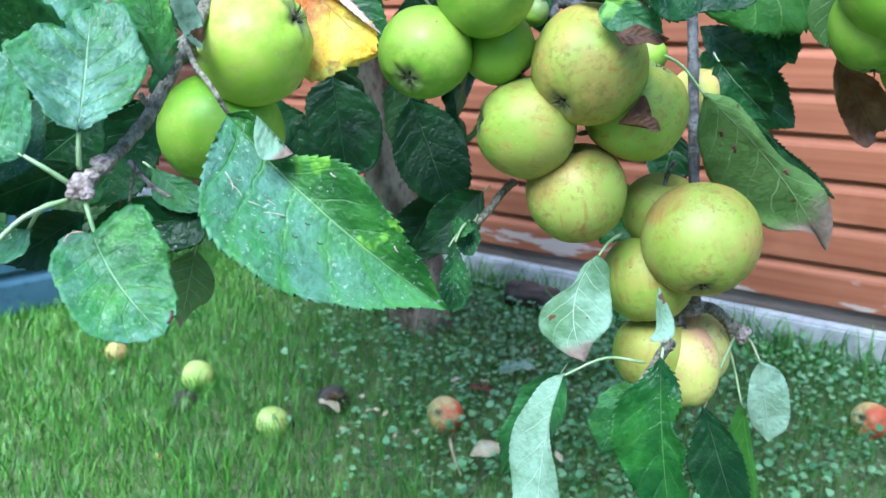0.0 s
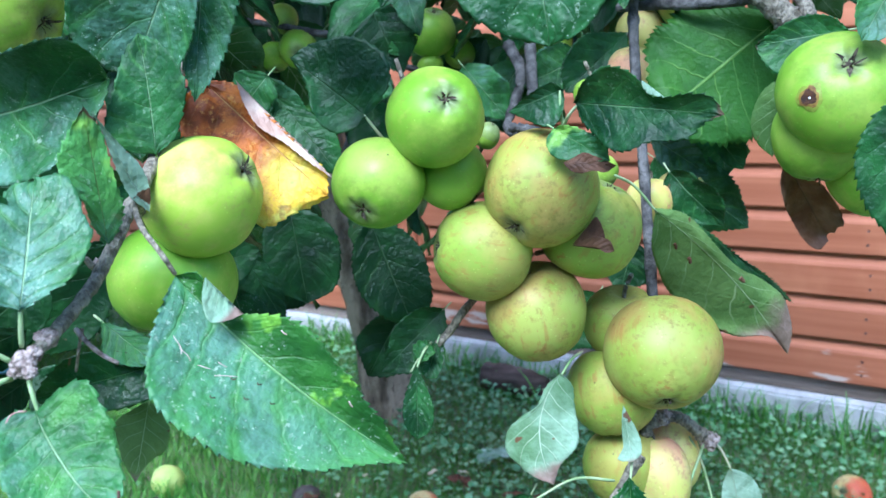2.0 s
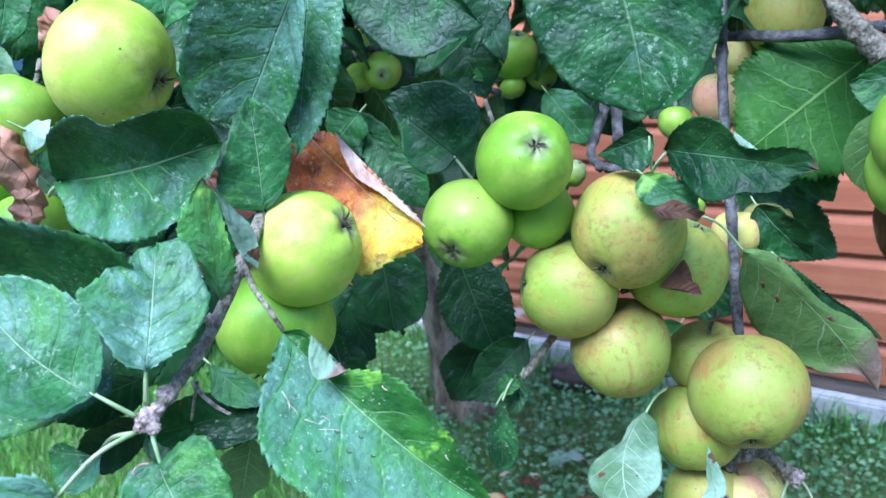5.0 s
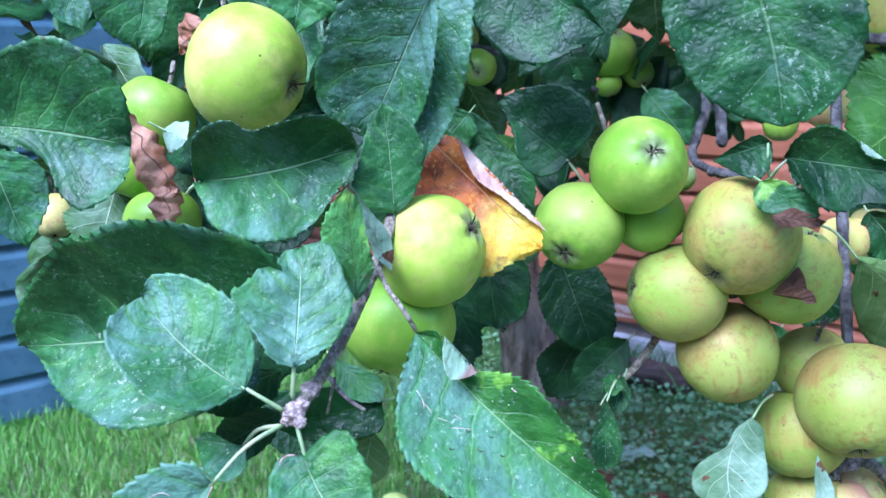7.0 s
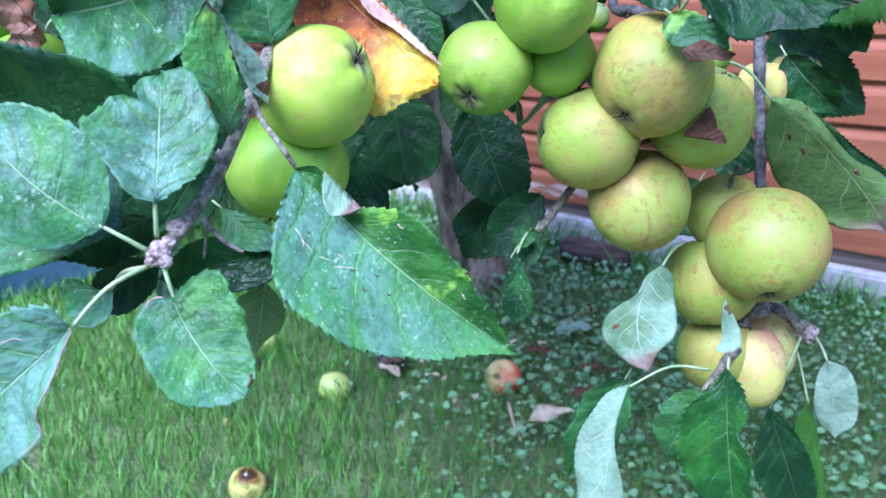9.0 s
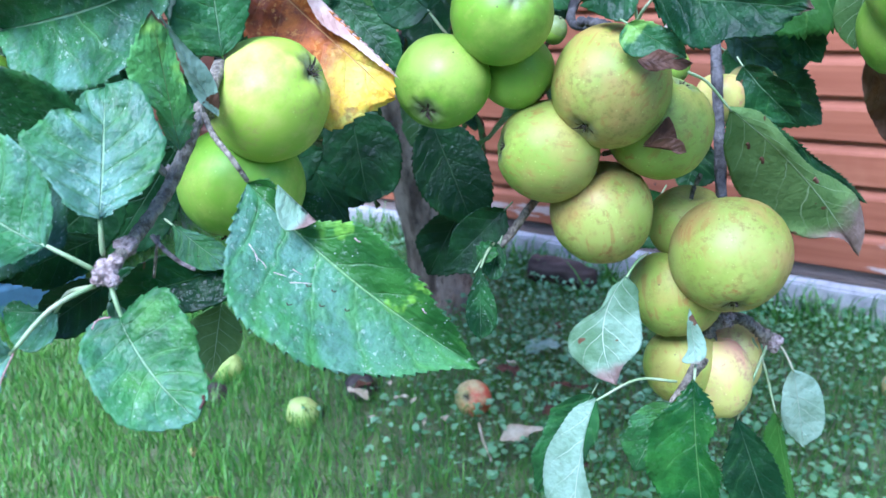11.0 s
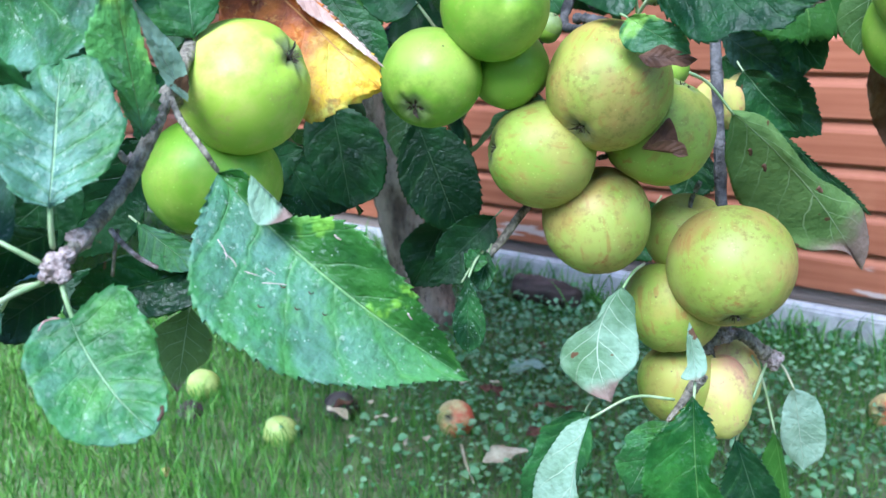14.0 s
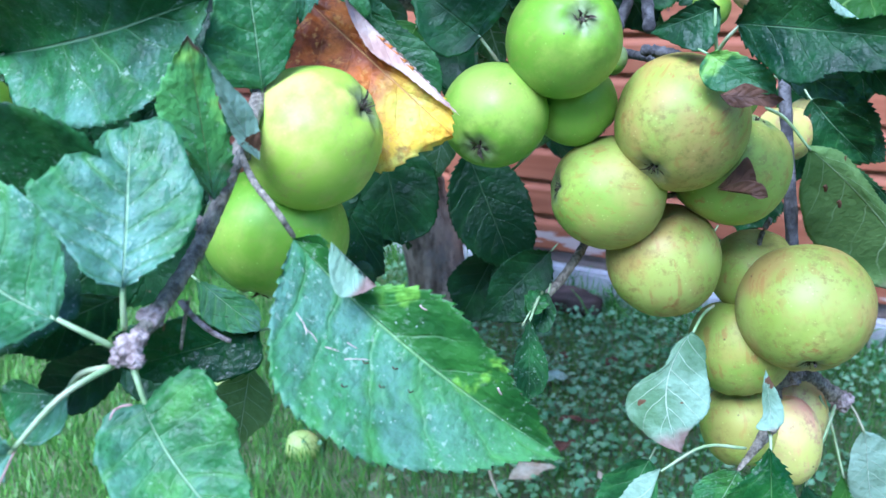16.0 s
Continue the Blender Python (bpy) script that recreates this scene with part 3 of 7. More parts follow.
def blade_mesh(length, left, right, fold, side, bow, wave, pucker, seed, top, under, tooth=1.0):
    """An apple leaf along +Y with a shaped outline: its halves, given as (along, across) in lengths, fold up by their own angles."""
    rng = random.Random(seed)
    f1, f2, f3 = rng.uniform(0, 6), rng.uniform(0, 6), rng.uniform(0, 6)
    teeth = max(9, int(length / 0.0036))
    nu, half = 4 * teeth, 7
    ends = {q: [(0.0, 0.0), *pts, (1.0, 0.0)] for q, pts in ((-1, left), (1, right))}
    wide = {q: max(w for a, w in ends[q]) for q in ends}
    bites = {q: [rng.uniform(0.35, 1.2) for i in range(teeth + 2)] for q in ends}
    lag = {q: rng.uniform(0, 1) for q in ends}
    grid, uvs = [], []
    for i in range(nu + 1):
        s = i / nu
        mid = (side * 4 * s * (1 - s), s)
        for j in range(-half, half + 1):
            q = -1 if j < 0 else 1
            t = abs(j) / half
            t = 1 - (1 - t) ** 1.4
            a, w = curve_at(ends[q], s)
            plain_w = w
            if t == 1 and 0.02 < s < 0.99:
                a2, w2 = curve_at(ends[q], min(1.0, s + 0.01))
                along, across = a2 - a, w2 - w
                size = math.hypot(along, across) or 1.0
                place = s * teeth + lag[q]
                saw = place % 1.0
                out = tooth * min(0.0022, 0.026 * length) / length * (saw ** 1.4 - 0.4) * bites[q][int(place)] * min(1.0, 12 * s, 8 * (1 - s) + 0.3)
                a += (-across * out + along * out * 0.9) / size
                w += (along * out + across * out * 0.9) / size
            r = math.radians(fold[0] if q < 0 else fold[1])
            m = q * mid[0] * (1 - t)
            x = m + (w * t) * math.cos(r)
            z = plain_w * t * math.sin(r) * (0.35 + 0.65 * t)
            y = mid[1] + (a - mid[1]) * t
            z += bow * 4 * s * (1 - s)
            z += wave * t * t * math.sin(9.5 * s + (f1 if q > 0 else f2)) + 0.25 * wave * t ** 4 * math.sin(31 * s + f3)
            rise = abs((6.5 * (s - 0.24 * t) + (0.35 if q > 0 else 0)) % 1.0 - 0.5) * 2
            z += 0.014 * pucker * wide[q] * min(1, 3 * t) * rise ** 0.8 * min(1, 2.5 * (1 - t) + 0.3)
            z += 0.030 * pucker * wide[q] * noise.noise(Vector((q * t * 2.1 + seed * 3.7, s * 6.2, seed * 1.3)))
            z += 0.05 * (wide[-1] + wide[1]) * noise.noise(Vector((q * t * 0.9 + seed * 1.7, s * 2.6, seed * 2.3)))
            grid.append((q * x * length, y * length, z * length))
            uvs.append((s, q * t * 0.5 + 0.5))
    n1 = 2 * half + 1
    verts = grid + [(x, y, z - 0.00022) for x, y, z in grid]
    off = len(grid)
    faces, index = [], []
    for i in range(nu):
        for j in range(2 * half):
            a = i * n1 + j
            faces.append((a, a + 1, a + n1 + 1, a + n1))
            faces.append((off + a, off + a + n1, off + a + n1 + 1, off + a + 1))
            index += [0, 1]
        a, b = i * n1, i * n1 + 2 * half
        faces.append((a, a + n1, off + a + n1, off + a))
        faces.append((b, off + b, off + b + n1, b + n1))
        index += [0, 0]
    return mesh_of("leaf", verts, faces, [top, under], True, index, uvs + uvs)


FACES = {"P": ("G", "P"), "U": ("G", "U"), "T": ("G", "T"), "D": ("D", "D"), "X": ("X", "X"), "Y": ("Y", "Y")}


def hang(me, base, tip, normal, colour, stalk, label):
    """Puts a leaf on the tree, with its stalk."""
    base, tip, normal = Vector(base), Vector(tip), Vector(normal)
    y = (tip - base).normalized()
    x = y.cross(normal).normalized()
    z = x.cross(y)
    ob = part("leaf", me, tree, label)
    ob.matrix_parent_inverse = HOME
    ob.matrix_basis = Matrix.Translation(base) @ Matrix((x, y, z)).transposed().to_4x4()
    ob.color = colour
    if stalk is False:
        return ob
    start = Vector(stalk) if stalk else base - y * 0.006 - z * 0.005
    inv = ob.matrix_basis.inverted()
    a, b = inv @ start, Vector((0, 0.002, -0.0002))
    mid = (a + b) / 2 + Vector((0, 0, 0.10 * (a - b).length))
    if stalk and (start - base).length > 0.02:
        mid += inv.to_3x3() @ Vector((0, 0, 0.10 * (a - b).length))
    part("leaf_stalk", tube("leaf_stalk", [a, mid, b], 0.0010 if stalk else 0.0006, 0.0007 if stalk else 0.0005, STALK, 5, 7), ob)
    return ob


NAMED = {}


def blade(base, tip, normal, left, right, fold=(12, 12), side=0.0, bow=0.02, wave=0.015, pucker=1.0, look_="G", tone=0.5, speck=0.4, dead=0.0, stalk=None, label="", sheen_level=0.5, tooth=1.0):
    """A leaf with a shaped outline; tone, specks, dead tip and painted sky sheen go into its colour."""
    count[0] += 1
    top, under = FACES.get(look_, (look_, "P"))
    me = blade_mesh((Vector(tip) - Vector(base)).length, left, right, fold, side, bow, wave, pucker, count[0], LEAF[top], LEAF[under], tooth * (0.4 if look_ in "PXDU" else 1.0))
    ob = hang(me, base, tip, normal, (tone, speck, dead, sheen_level), stalk, label)
    NAMED[label] = ob
    return ob


def leaf(base, tip, width, normal, fold=15, bow=0.03, cup=0.0, wave=0.02, look_="G", tone=0.5, speck=0.4, dead=0.0, belly=0.42, hook=0.0, stalk=None, label="", coil=0):
    """A leaf with the usual oval outline."""
    count[0] += 1
    top, under = FACES.get(look_, (look_, "P"))
    me = leaf_mesh((Vector(tip) - Vector(base)).length, width, fold, bow, cup, wave, belly, hook, count[0], LEAF[top], LEAF[under], coil=coil)
    return hang(me, base, tip, normal, (tone, speck, dead, 0.5), stalk, label)


def bud(at, r, label=""):
    """A knobbly spur end with bud scales."""
    count[0] += 1
    bm = bmesh.new()
    bmesh.ops.create_icosphere(bm, subdivisions=4, radius=r)
    for q in bm.verts:
        q.co *= 1 + 0.40 * noise.noise(q.co * (1.8 / r) + Vector((count[0], 0, 0))) + 0.45 * abs(noise.noise(q.co * (4.5 / r))) + 0.15 * noise.noise(q.co * (11 / r))
    me = bpy.data.meshes.new("bud")
    bm.to_mesh(me)
    bm.free()
    me.materials.append(BUD)
    me.polygons.foreach_set("use_smooth", [True] * len(me.polygons))
    ob = part("bud", me, tree, label)
    ob.matrix_parent_inverse = HOME
    ob.matrix_basis = Matrix.Translation(at)


# ---- the fruit ----
def apple_mesh(d, tall, skin, seed, eye=1.0):
    rng = random.Random(seed)
    prof = []
    n = 30
    for i in range(n + 1):
        a = math.pi * i / n
        r = math.sin(a)
        z = math.cos(a)
        r = r ** 0.88
        dip = 0.20 * math.exp(-((r / 0.26) ** 2)) if z > 0 else 0.105 * math.exp(-((r / (0.17 + 0.05 * eye)) ** 2))
        zz = z * 0.5 * tall - math.copysign(dip * tall * 0.62, z)
        taper = 1 + 0.05 * z
        prof.append((0.5 * r * taper, zz))
    sides = 36
    p1, p2, p3 = rng.uniform(0, 6), rng.uniform(0, 6), rng.uniform(0, 6)
    verts, faces = [], []
    for i, (r, z) in enumerate(prof):
        low = max(0.0, -z / 0.5)
        for j in range(sides):
            a = 2 * math.pi * j / sides
            k = 1 + 0.022 * math.sin(a + p1) + 0.014 * math.sin(2 * a + p2) + 0.013 * eye * low * math.sin(5 * a + p3)
            k += 0.022 * noise.noise(Vector((math.cos(a) * r * 3.5, math.sin(a) * r * 3.5, z * 3.5 + seed)))
            zz = z + 0.014 * math.sin(a + p3) * (r * 2) + 0.006 * eye * low * math.sin(5 * a + p3) * (r < 0.36)
            if z < 0 and r < 0.30:
                spot = Vector((math.cos(a) * r, math.sin(a) * r, 0))
                zz -= (0.013 * noise.noise(spot * 13 + Vector((0, 0, seed))) + 0.009 * noise.noise(spot * 30 + Vector((0, 0, seed)))) * eye * min(1, r * 12) * min(1, (0.30 - r) * 10)
            verts.append((r * k * d * math.cos(a), r * k * d * math.sin(a), zz * d))
    for i in range(n):
        for j in range(sides):
            a, b = i * sides + j, i * sides + (j + 1) % sides
            faces.append((a, a + sides, b + sides, b))
    return mesh_of("apple", verts, faces, [SKIN[skin]]), prof[0][1] * d, prof[-1][1] * d


def calyx_mesh(d, seed, eye=1.0):
    """Dry sepals, curled and torn, and a few withered stamens round a dark cup."""
    rng = random.Random(seed)
    d *= 0.75 + 0.30 * eye
    verts, faces = [], []
    for s in range(5):
        a = 2 * math.pi * s / 5 + rng.uniform(-0.55, 0.55)
        ln = d * rng.uniform(0.045, 0.125)
        w = d * rng.uniform(0.012, 0.022)
        lean, curl, turn = rng.uniform(0.25, 0.9), rng.uniform(0.2, 1.3), rng.uniform(-1.2, 1.2)
        first = len(verts)
        rr, zz, aa = d * 0.024, 0.0, a
        for i in range(6):
            u = i / 5
            ww = w * (1 - u) ** 0.8 * (1 + 0.35 * math.sin(7 * u + s)) + 0.00012
            ca, sa = math.cos(aa), math.sin(aa)
            for q in (-1, 0, 1):
                verts.append((rr * ca - q * ww * sa, rr * sa + q * ww * ca, zz - (0.45 * ww if q else 0)))
            tilt = lean + curl * u
            rr += ln / 5 * math.sin(tilt)
            zz -= ln / 5 * math.cos(tilt)
            aa += turn * 0.12
        for i in range(5):
            for q in range(2):
                b = first + i * 3 + q
                faces.append((b, b + 1, b + 4, b + 3))
    for s in range(9):
        a, ln = rng.uniform(0, 6.28), d * rng.uniform(0.03, 0.07)
        x, y, out = d * 0.02 * math.cos(a), d * 0.02 * math.sin(a), rng.uniform(0.1, 0.6)
        first = len(verts)
        for i in range(3):
            u = i / 2
            px, py, pz = x + ln * out * u * u * math.cos(a), y + ln * out * u * u * math.sin(a), -ln * u
            for q in range(3):
                verts.append((px + 0.00022 * math.cos(q * 2.1), py + 0.00022 * math.sin(q * 2.1), pz))
        for i in range(2):
            for q in range(3):
                b, c = first + i * 3 + q, first + i * 3 + (q + 1) % 3
                faces.append((b, c, c + 3, b + 3))
    first = len(verts)
    for i, (r, z) in enumerate(((0.050, 0.006), (0.038, -0.010), (0.012, -0.020))):
        for j in range(12):
            a = 2 * math.pi * j / 12
            k = r * d * (1 + 0.2 * math.sin(3 * a + seed) + 0.12 * math.sin(5 * a))
            verts.append((k * math.cos(a), k * math.sin(a), z * d))
    for i in range(2):
        for j in range(12):
            a, b = first + i * 12 + j, first + i * 12 + (j + 1) % 12
            faces.append((a, b, b + 12, a + 12))
    faces.append(tuple(first + 24 + j for j in range(12)))
    return mesh_of("calyx", verts, faces, [CALYX])


def rot_spot(ob, at, r):
    """A sunken brown rotten patch with a dark hole, lying on the skin of an apple."""
    way = (ob.matrix_basis.inverted() @ Vector(at)).normalized()
    skin = BVHTree.FromPolygons([q.co for q in ob.data.vertices], [tuple(q.vertices) for q in ob.data.polygons])
    side = way.orthogonal().normalized()
    other = way.cross(side)

    def lay(dx, dy, lift):
        p = way * 0.2 + side * dx + other * dy
        hit = skin.ray_cast(p, -way)[0] or way * 0.03
        return hit + way * lift

    reach = lay(0, 0, 0).dot(way)
    verts, faces = [lay(0, 0, 0.0003)], []
    rings = ((0.45, 0.0005), (0.72, 0.0009), (0.98, 0.0007), (1.30, 0.0003))
    for i, (q, h) in enumerate(rings):
        for j in range(20):
            a = 2 * math.pi * j / 20
            k = r * q * (1 + 0.10 * math.sin(3 * a + i) + 0.08 * math.sin(5 * a + 2 * i) + 0.05 * math.sin(9 * a))
            verts.append(lay(math.cos(a) * k, math.sin(a) * k, h))
    faces = [(0, 1 + j, 1 + (j + 1) % 20) for j in range(20)]
    for i in range(3):
        for j in range(20):
            a, b = 1 + i * 20 + j, 1 + i * 20 + (j + 1) % 20
            faces.append((a, a + 20, b + 20, b))
    spot = part("rot_spot", mesh_of("rot_spot", verts, faces, [ROT, HALO, BRUISE], True, [0] * 40 + [1] * 20 + [2] * 20), ob, "dark rotten spot with a brown rim")
    bm = bmesh.new()
    bmesh.ops.create_icosphere(bm, subdivisions=2, radius=r * 0.13)
    for q in bm.verts:
        q.co *= 1 + 0.3 * noise.noise(q.co * 900)
        q.co += way * (reach + 0.0005) + side * (r * 0.12)
    me = bpy.data.meshes.new("mould")
    bm.to_mesh(me)
    bm.free()
    me.materials.append(MOULD)
    part("mould", me, spot, "white speck of mould")


def apple(centre, d, axis, skin="G", tall=0.95, label="", stalk=None, group="apples on the tree", eye=1.0):
    """axis: the way from the middle to the calyx."""
    count[0] += 1
    me, top, bottom = apple_mesh(d, tall, skin, count[0], eye)
    ob = tagged(new("apple", me), label, "apple", group)
    q = (-Vector(axis)).to_track_quat("Z", "Y")
    ob.matrix_basis = Matrix.Translation(centre) @ q.to_matrix().to_4x4()
    part("calyx", calyx_mesh(d, count[0], eye), ob, "", Matrix.Translation((0, 0, bottom + 0.012 * d)))
    if stalk:
        a = ob.matrix_basis.inverted() @ Vector(stalk)
    else:
        a = Vector((0.004, 0.002, top + 0.016))
    b = Vector((0, 0, top - 0.004))
    part("stalk", tube("stalk", [b, b + Vector((0, 0, min(0.014, (a - b).length * 0.5))), a], 0.0011, 0.0016, BARK, 5, 8, 0.05, count[0]), ob)
    return ob


# branches
branch([(-0.1059, 0.2910, 0.6271), (-0.1007, 0.3000, 0.6334), (-0.0967, 0.3250, 0.6453), (-0.0910, 0.3350, 0.6598), (-0.0861, 0.3450, 0.6748), (-0.0848, 0.3700, 0.6925), (-0.0932, 0.4300, 0.7297), (-0.1017, 0.5200, 0.7736)], 0.0024, 0.0029, name="branch")
branch([(-0.1003, 0.3180, 0.6320), (-0.0955, 0.3160, 0.6273), (-0.0908, 0.3170, 0.6222), (-0.0852, 0.3180, 0.6185)], 0.0010, 0.0007, name="twig", look_="pale")
branch([(-0.0977, 0.3180, 0.6320), (-0.0996, 0.3180, 0.6248), (-0.1026, 0.3200, 0.6149)], 0.0007, 0.0005, name="twig")
branch([(-0.0861, 0.3450, 0.6748), (-0.0789, 0.3350, 0.6663), (-0.0705, 0.3280, 0.6587), (-0.0660, 0.3310, 0.6490)], 0.0012, 0.0009, name="twig")
branch([(-0.0965, 0.3350, 0.6520), (-0.0986, 0.3320, 0.6531), (-0.0996, 0.3300, 0.6564)], 0.0019, 0.0010, name="twig")
branch([(0.1533, 0.6100, 0.8337), (0.1523, 0.6050, 0.7977), (0.1532, 0.6000, 0.7363), (0.1546, 0.5750, 0.6718), (0.1545, 0.5400, 0.5917), (0.1583, 0.5450, 0.5652)], 0.0036, 0.0031, name="branch", look_='dark')
branch([(0.1560, 0.5450, 0.5259), (0.1603, 0.5450, 0.5122), (0.1733, 0.5480, 0.5096), (0.1843, 0.5520, 0.5004), (0.1942, 0.5550, 0.4914)], 0.0036, 0.0038, name="twig", knobs=2)
branch([(0.1609, 0.5450, 0.5137), (0.1527, 0.5400, 0.5068), (0.1507, 0.5400, 0.5002)], 0.0040, 0.0030, name="twig", knobs=2)
branch([(0.1402, 0.5000, 0.5048), (0.1338, 0.4970, 0.4951), (0.1289, 0.4950, 0.4887), (0.1204, 0.4900, 0.4799)], 0.0042, 0.0011, name="twig")
branch([(0.1479, 0.6400, 0.7753), (0.1742, 0.6200, 0.7742), (0.1984, 0.6000, 0.7717), (0.2339, 0.5800, 0.7732), (0.2726, 0.5700, 0.7776), (0.3168, 0.5600, 0.7832)], 0.0033, 0.0048, name="branch", look_='dark')
branch([(0.2024, 0.5700, 0.8045), (0.2166, 0.5700, 0.7826), (0.2306, 0.5700, 0.7672), (0.2440, 0.5700, 0.7535), (0.2520, 0.5700, 0.7397)], 0.0057, 0.0089, name="branch")
branch([(0.2452, 0.5700, 0.7768), (0.2507, 0.5700, 0.7667), (0.2523, 0.5600, 0.7559)], 0.0050, 0.0038, name="twig")
branch([(-0.1753, 0.8400, 0.7977), (-0.1282, 0.8200, 0.7881), (-0.0865, 0.8200, 0.7803), (-0.0600, 0.8200, 0.7937), (-0.0325, 0.8200, 0.8524)], 0.0028, 0.0043, name="branch", look_='dark')
branch([(-0.0518, 0.8000, 0.8113), (-0.0417, 0.7900, 0.7761), (-0.0289, 0.7800, 0.7534), (-0.0019, 0.7800, 0.7430)], 0.0036, 0.0025, name="branch", look_='dark')
branch([(0.1022, 0.8000, 0.8447), (0.0930, 0.7400, 0.7825), (0.0899, 0.6800, 0.7402), (0.0896, 0.6500, 0.7032)], 0.0052, 0.0037, name="branch", look_='dark')
branch([(0.0737, 0.7200, 0.7594), (0.0835, 0.7000, 0.7324), (0.0715, 0.6800, 0.6942), (0.0798, 0.5600, 0.6902)], 0.0051, 0.0025, name="branch", look_='dark')
branch([(-0.3075, 1.0000, 0.7340), (-0.1958, 0.9500, 0.7336), (-0.1215, 0.9500, 0.7331), (-0.0660, 1.0000, 0.7221)], 0.0089, 0.0084, name="branch")
branch([(0.0444, 0.5600, 0.5872), (0.0373, 0.5350, 0.5842), (0.0286, 0.5300, 0.5730), (0.0211, 0.5250, 0.5661)], 0.0026, 0.0024, name="twig")
branch([(0.0671, 0.5200, 0.6970), (0.0776, 0.5150, 0.6959), (0.0849, 0.5100, 0.6938)], 0.0027, 0.0023, name="twig", knobs=2, look_='dark')
branch([(-0.1844, 0.4200, 0.8029), (-0.1830, 0.4200, 0.7889), (-0.1816, 0.4200, 0.7777)], 0.0015, 0.0012, name="twig")
bud((-0.1045, 0.2890, 0.6274), 0.0038, "knobbly pinkish spur end")
bud((-0.1014, 0.2990, 0.6331), 0.0032, "")
bud((-0.1022, 0.2910, 0.6297), 0.0025, "")
bud((-0.1066, 0.2880, 0.6252), 0.0023, "")
bud((-0.1013, 0.2860, 0.6250), 0.0021, "")
bud((-0.0887, 0.3430, 0.6718), 0.0030, "")
bud((-0.0967, 0.3340, 0.6529), 0.0021, "")
bud((0.1949, 0.5550, 0.4906), 0.0052, "")
bud((0.1610, 0.5450, 0.5122), 0.0061, "")
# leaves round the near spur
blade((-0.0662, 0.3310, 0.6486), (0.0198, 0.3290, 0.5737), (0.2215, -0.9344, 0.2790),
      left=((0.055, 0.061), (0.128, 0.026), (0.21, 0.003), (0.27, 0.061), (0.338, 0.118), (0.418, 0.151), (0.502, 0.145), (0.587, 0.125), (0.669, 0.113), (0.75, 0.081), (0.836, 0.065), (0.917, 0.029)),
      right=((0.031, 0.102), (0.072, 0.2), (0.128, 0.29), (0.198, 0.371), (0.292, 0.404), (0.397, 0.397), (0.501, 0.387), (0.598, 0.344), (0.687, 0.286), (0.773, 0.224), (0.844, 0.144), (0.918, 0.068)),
      fold=(28, 32), side=0.035, stalk=False, look_="H", tone=1.0, speck=0.8, wave=0.012, tooth=1.1, sheen_level=0.55, label="large green apple leaf folded along its midrib")
blade((-0.0529, 0.3250, 0.6491), (-0.0391, 0.3240, 0.6350), (-0.2118, 0.9386, -0.2722),
      left=((0.19, 0.266), (0.434, 0.483), (0.707, 0.568), (0.896, 0.31)),
      right=((0.2, -0.061), (0.403, -0.115), (0.606, -0.142), (0.803, -0.071)),
      fold=(-25, -5), side=0.000, stalk=False, look_="P", tone=0.55, speck=0.3, dead=0.5, wave=0.02, label="pale curled base of a leaf, underside showing")
blade((-0.1030, 0.2870, 0.6459), (-0.1069, 0.3120, 0.6877), (0.3453, -0.7906, 0.5057),
      left=((0.033, 0.156), (0.149, 0.258), (0.279, 0.349), (0.407, 0.443), (0.53, 0.531), (0.635, 0.411), (0.757, 0.325), (0.809, 0.203), (0.94, 0.147)),
      right=((0.094, 0.161), (0.209, 0.307), (0.369, 0.396), (0.552, 0.432), (0.723, 0.357), (0.899, 0.298), (1.033, 0.18)),
      fold=(12, 10), side=0.009, stalk=(-0.1053, 0.2900, 0.6329), look_="G", tone=0.68, speck=0.5, sheen_level=0.52, wave=0.015, pucker=2.2, label="broad blue-green apple leaf with pale specks")
blade((-0.0917, 0.3330, 0.6602), (-0.0887, 0.3160, 0.7123), (0.3086, -0.8989, -0.3109),
      left=((0.173, 0.089), (0.365, 0.104), (0.513, 0.21), (0.677, 0.214), (0.846, 0.119)),
      right=((0.144, 0.106), (0.314, 0.148), (0.49, 0.129), (0.667, 0.104), (0.843, 0.08)),
      fold=(10, 4), side=0.000, stalk=False, look_="M", tone=0.8, speck=0.6, dead=0.14, wave=0.03, pucker=2.5, label="twisted green leaf with pink blotches and a red tip")
blade((-0.0797, 0.3450, 0.6717), (-0.0900, 0.3250, 0.7108), (-0.4464, 0.8388, 0.3118),
      left=((0.179, 0.1), (0.387, 0.125), (0.588, 0.077), (0.794, 0.036)),
      right=((0.19, 0.075), (0.393, 0.07), (0.595, 0.042), (0.796, 0.01)),
      fold=(12, 8), side=0.000, stalk=False, look_="P", tone=0.62, speck=0.3, dead=0.1, wave=0.02, label="grey-green underside of a curled leaf")
blade((-0.1012, 0.2870, 0.6117), (-0.0715, 0.2720, 0.5807), (0.1925, -0.7980, 0.5710),
      left=((-0.022, 0.174), (0.009, 0.346), (0.128, 0.434), (0.302, 0.405), (0.473, 0.394), (0.626, 0.306), (0.789, 0.25), (0.923, 0.156)),
      right=((-0.079, 0.143), (-0.006, 0.312), (0.149, 0.407), (0.332, 0.441), (0.52, 0.457), (0.707, 0.449), (0.843, 0.338), (0.944, 0.18)),
      fold=(18, 14), side=0.063, stalk=(-0.1043, 0.2900, 0.6226), look_="G", tone=0.68, speck=0.4, sheen_level=0.6, tooth=1.5, dead=0.03, wave=0.03, pucker=1.8, label="green leaf with a pale sheen and brown tip")
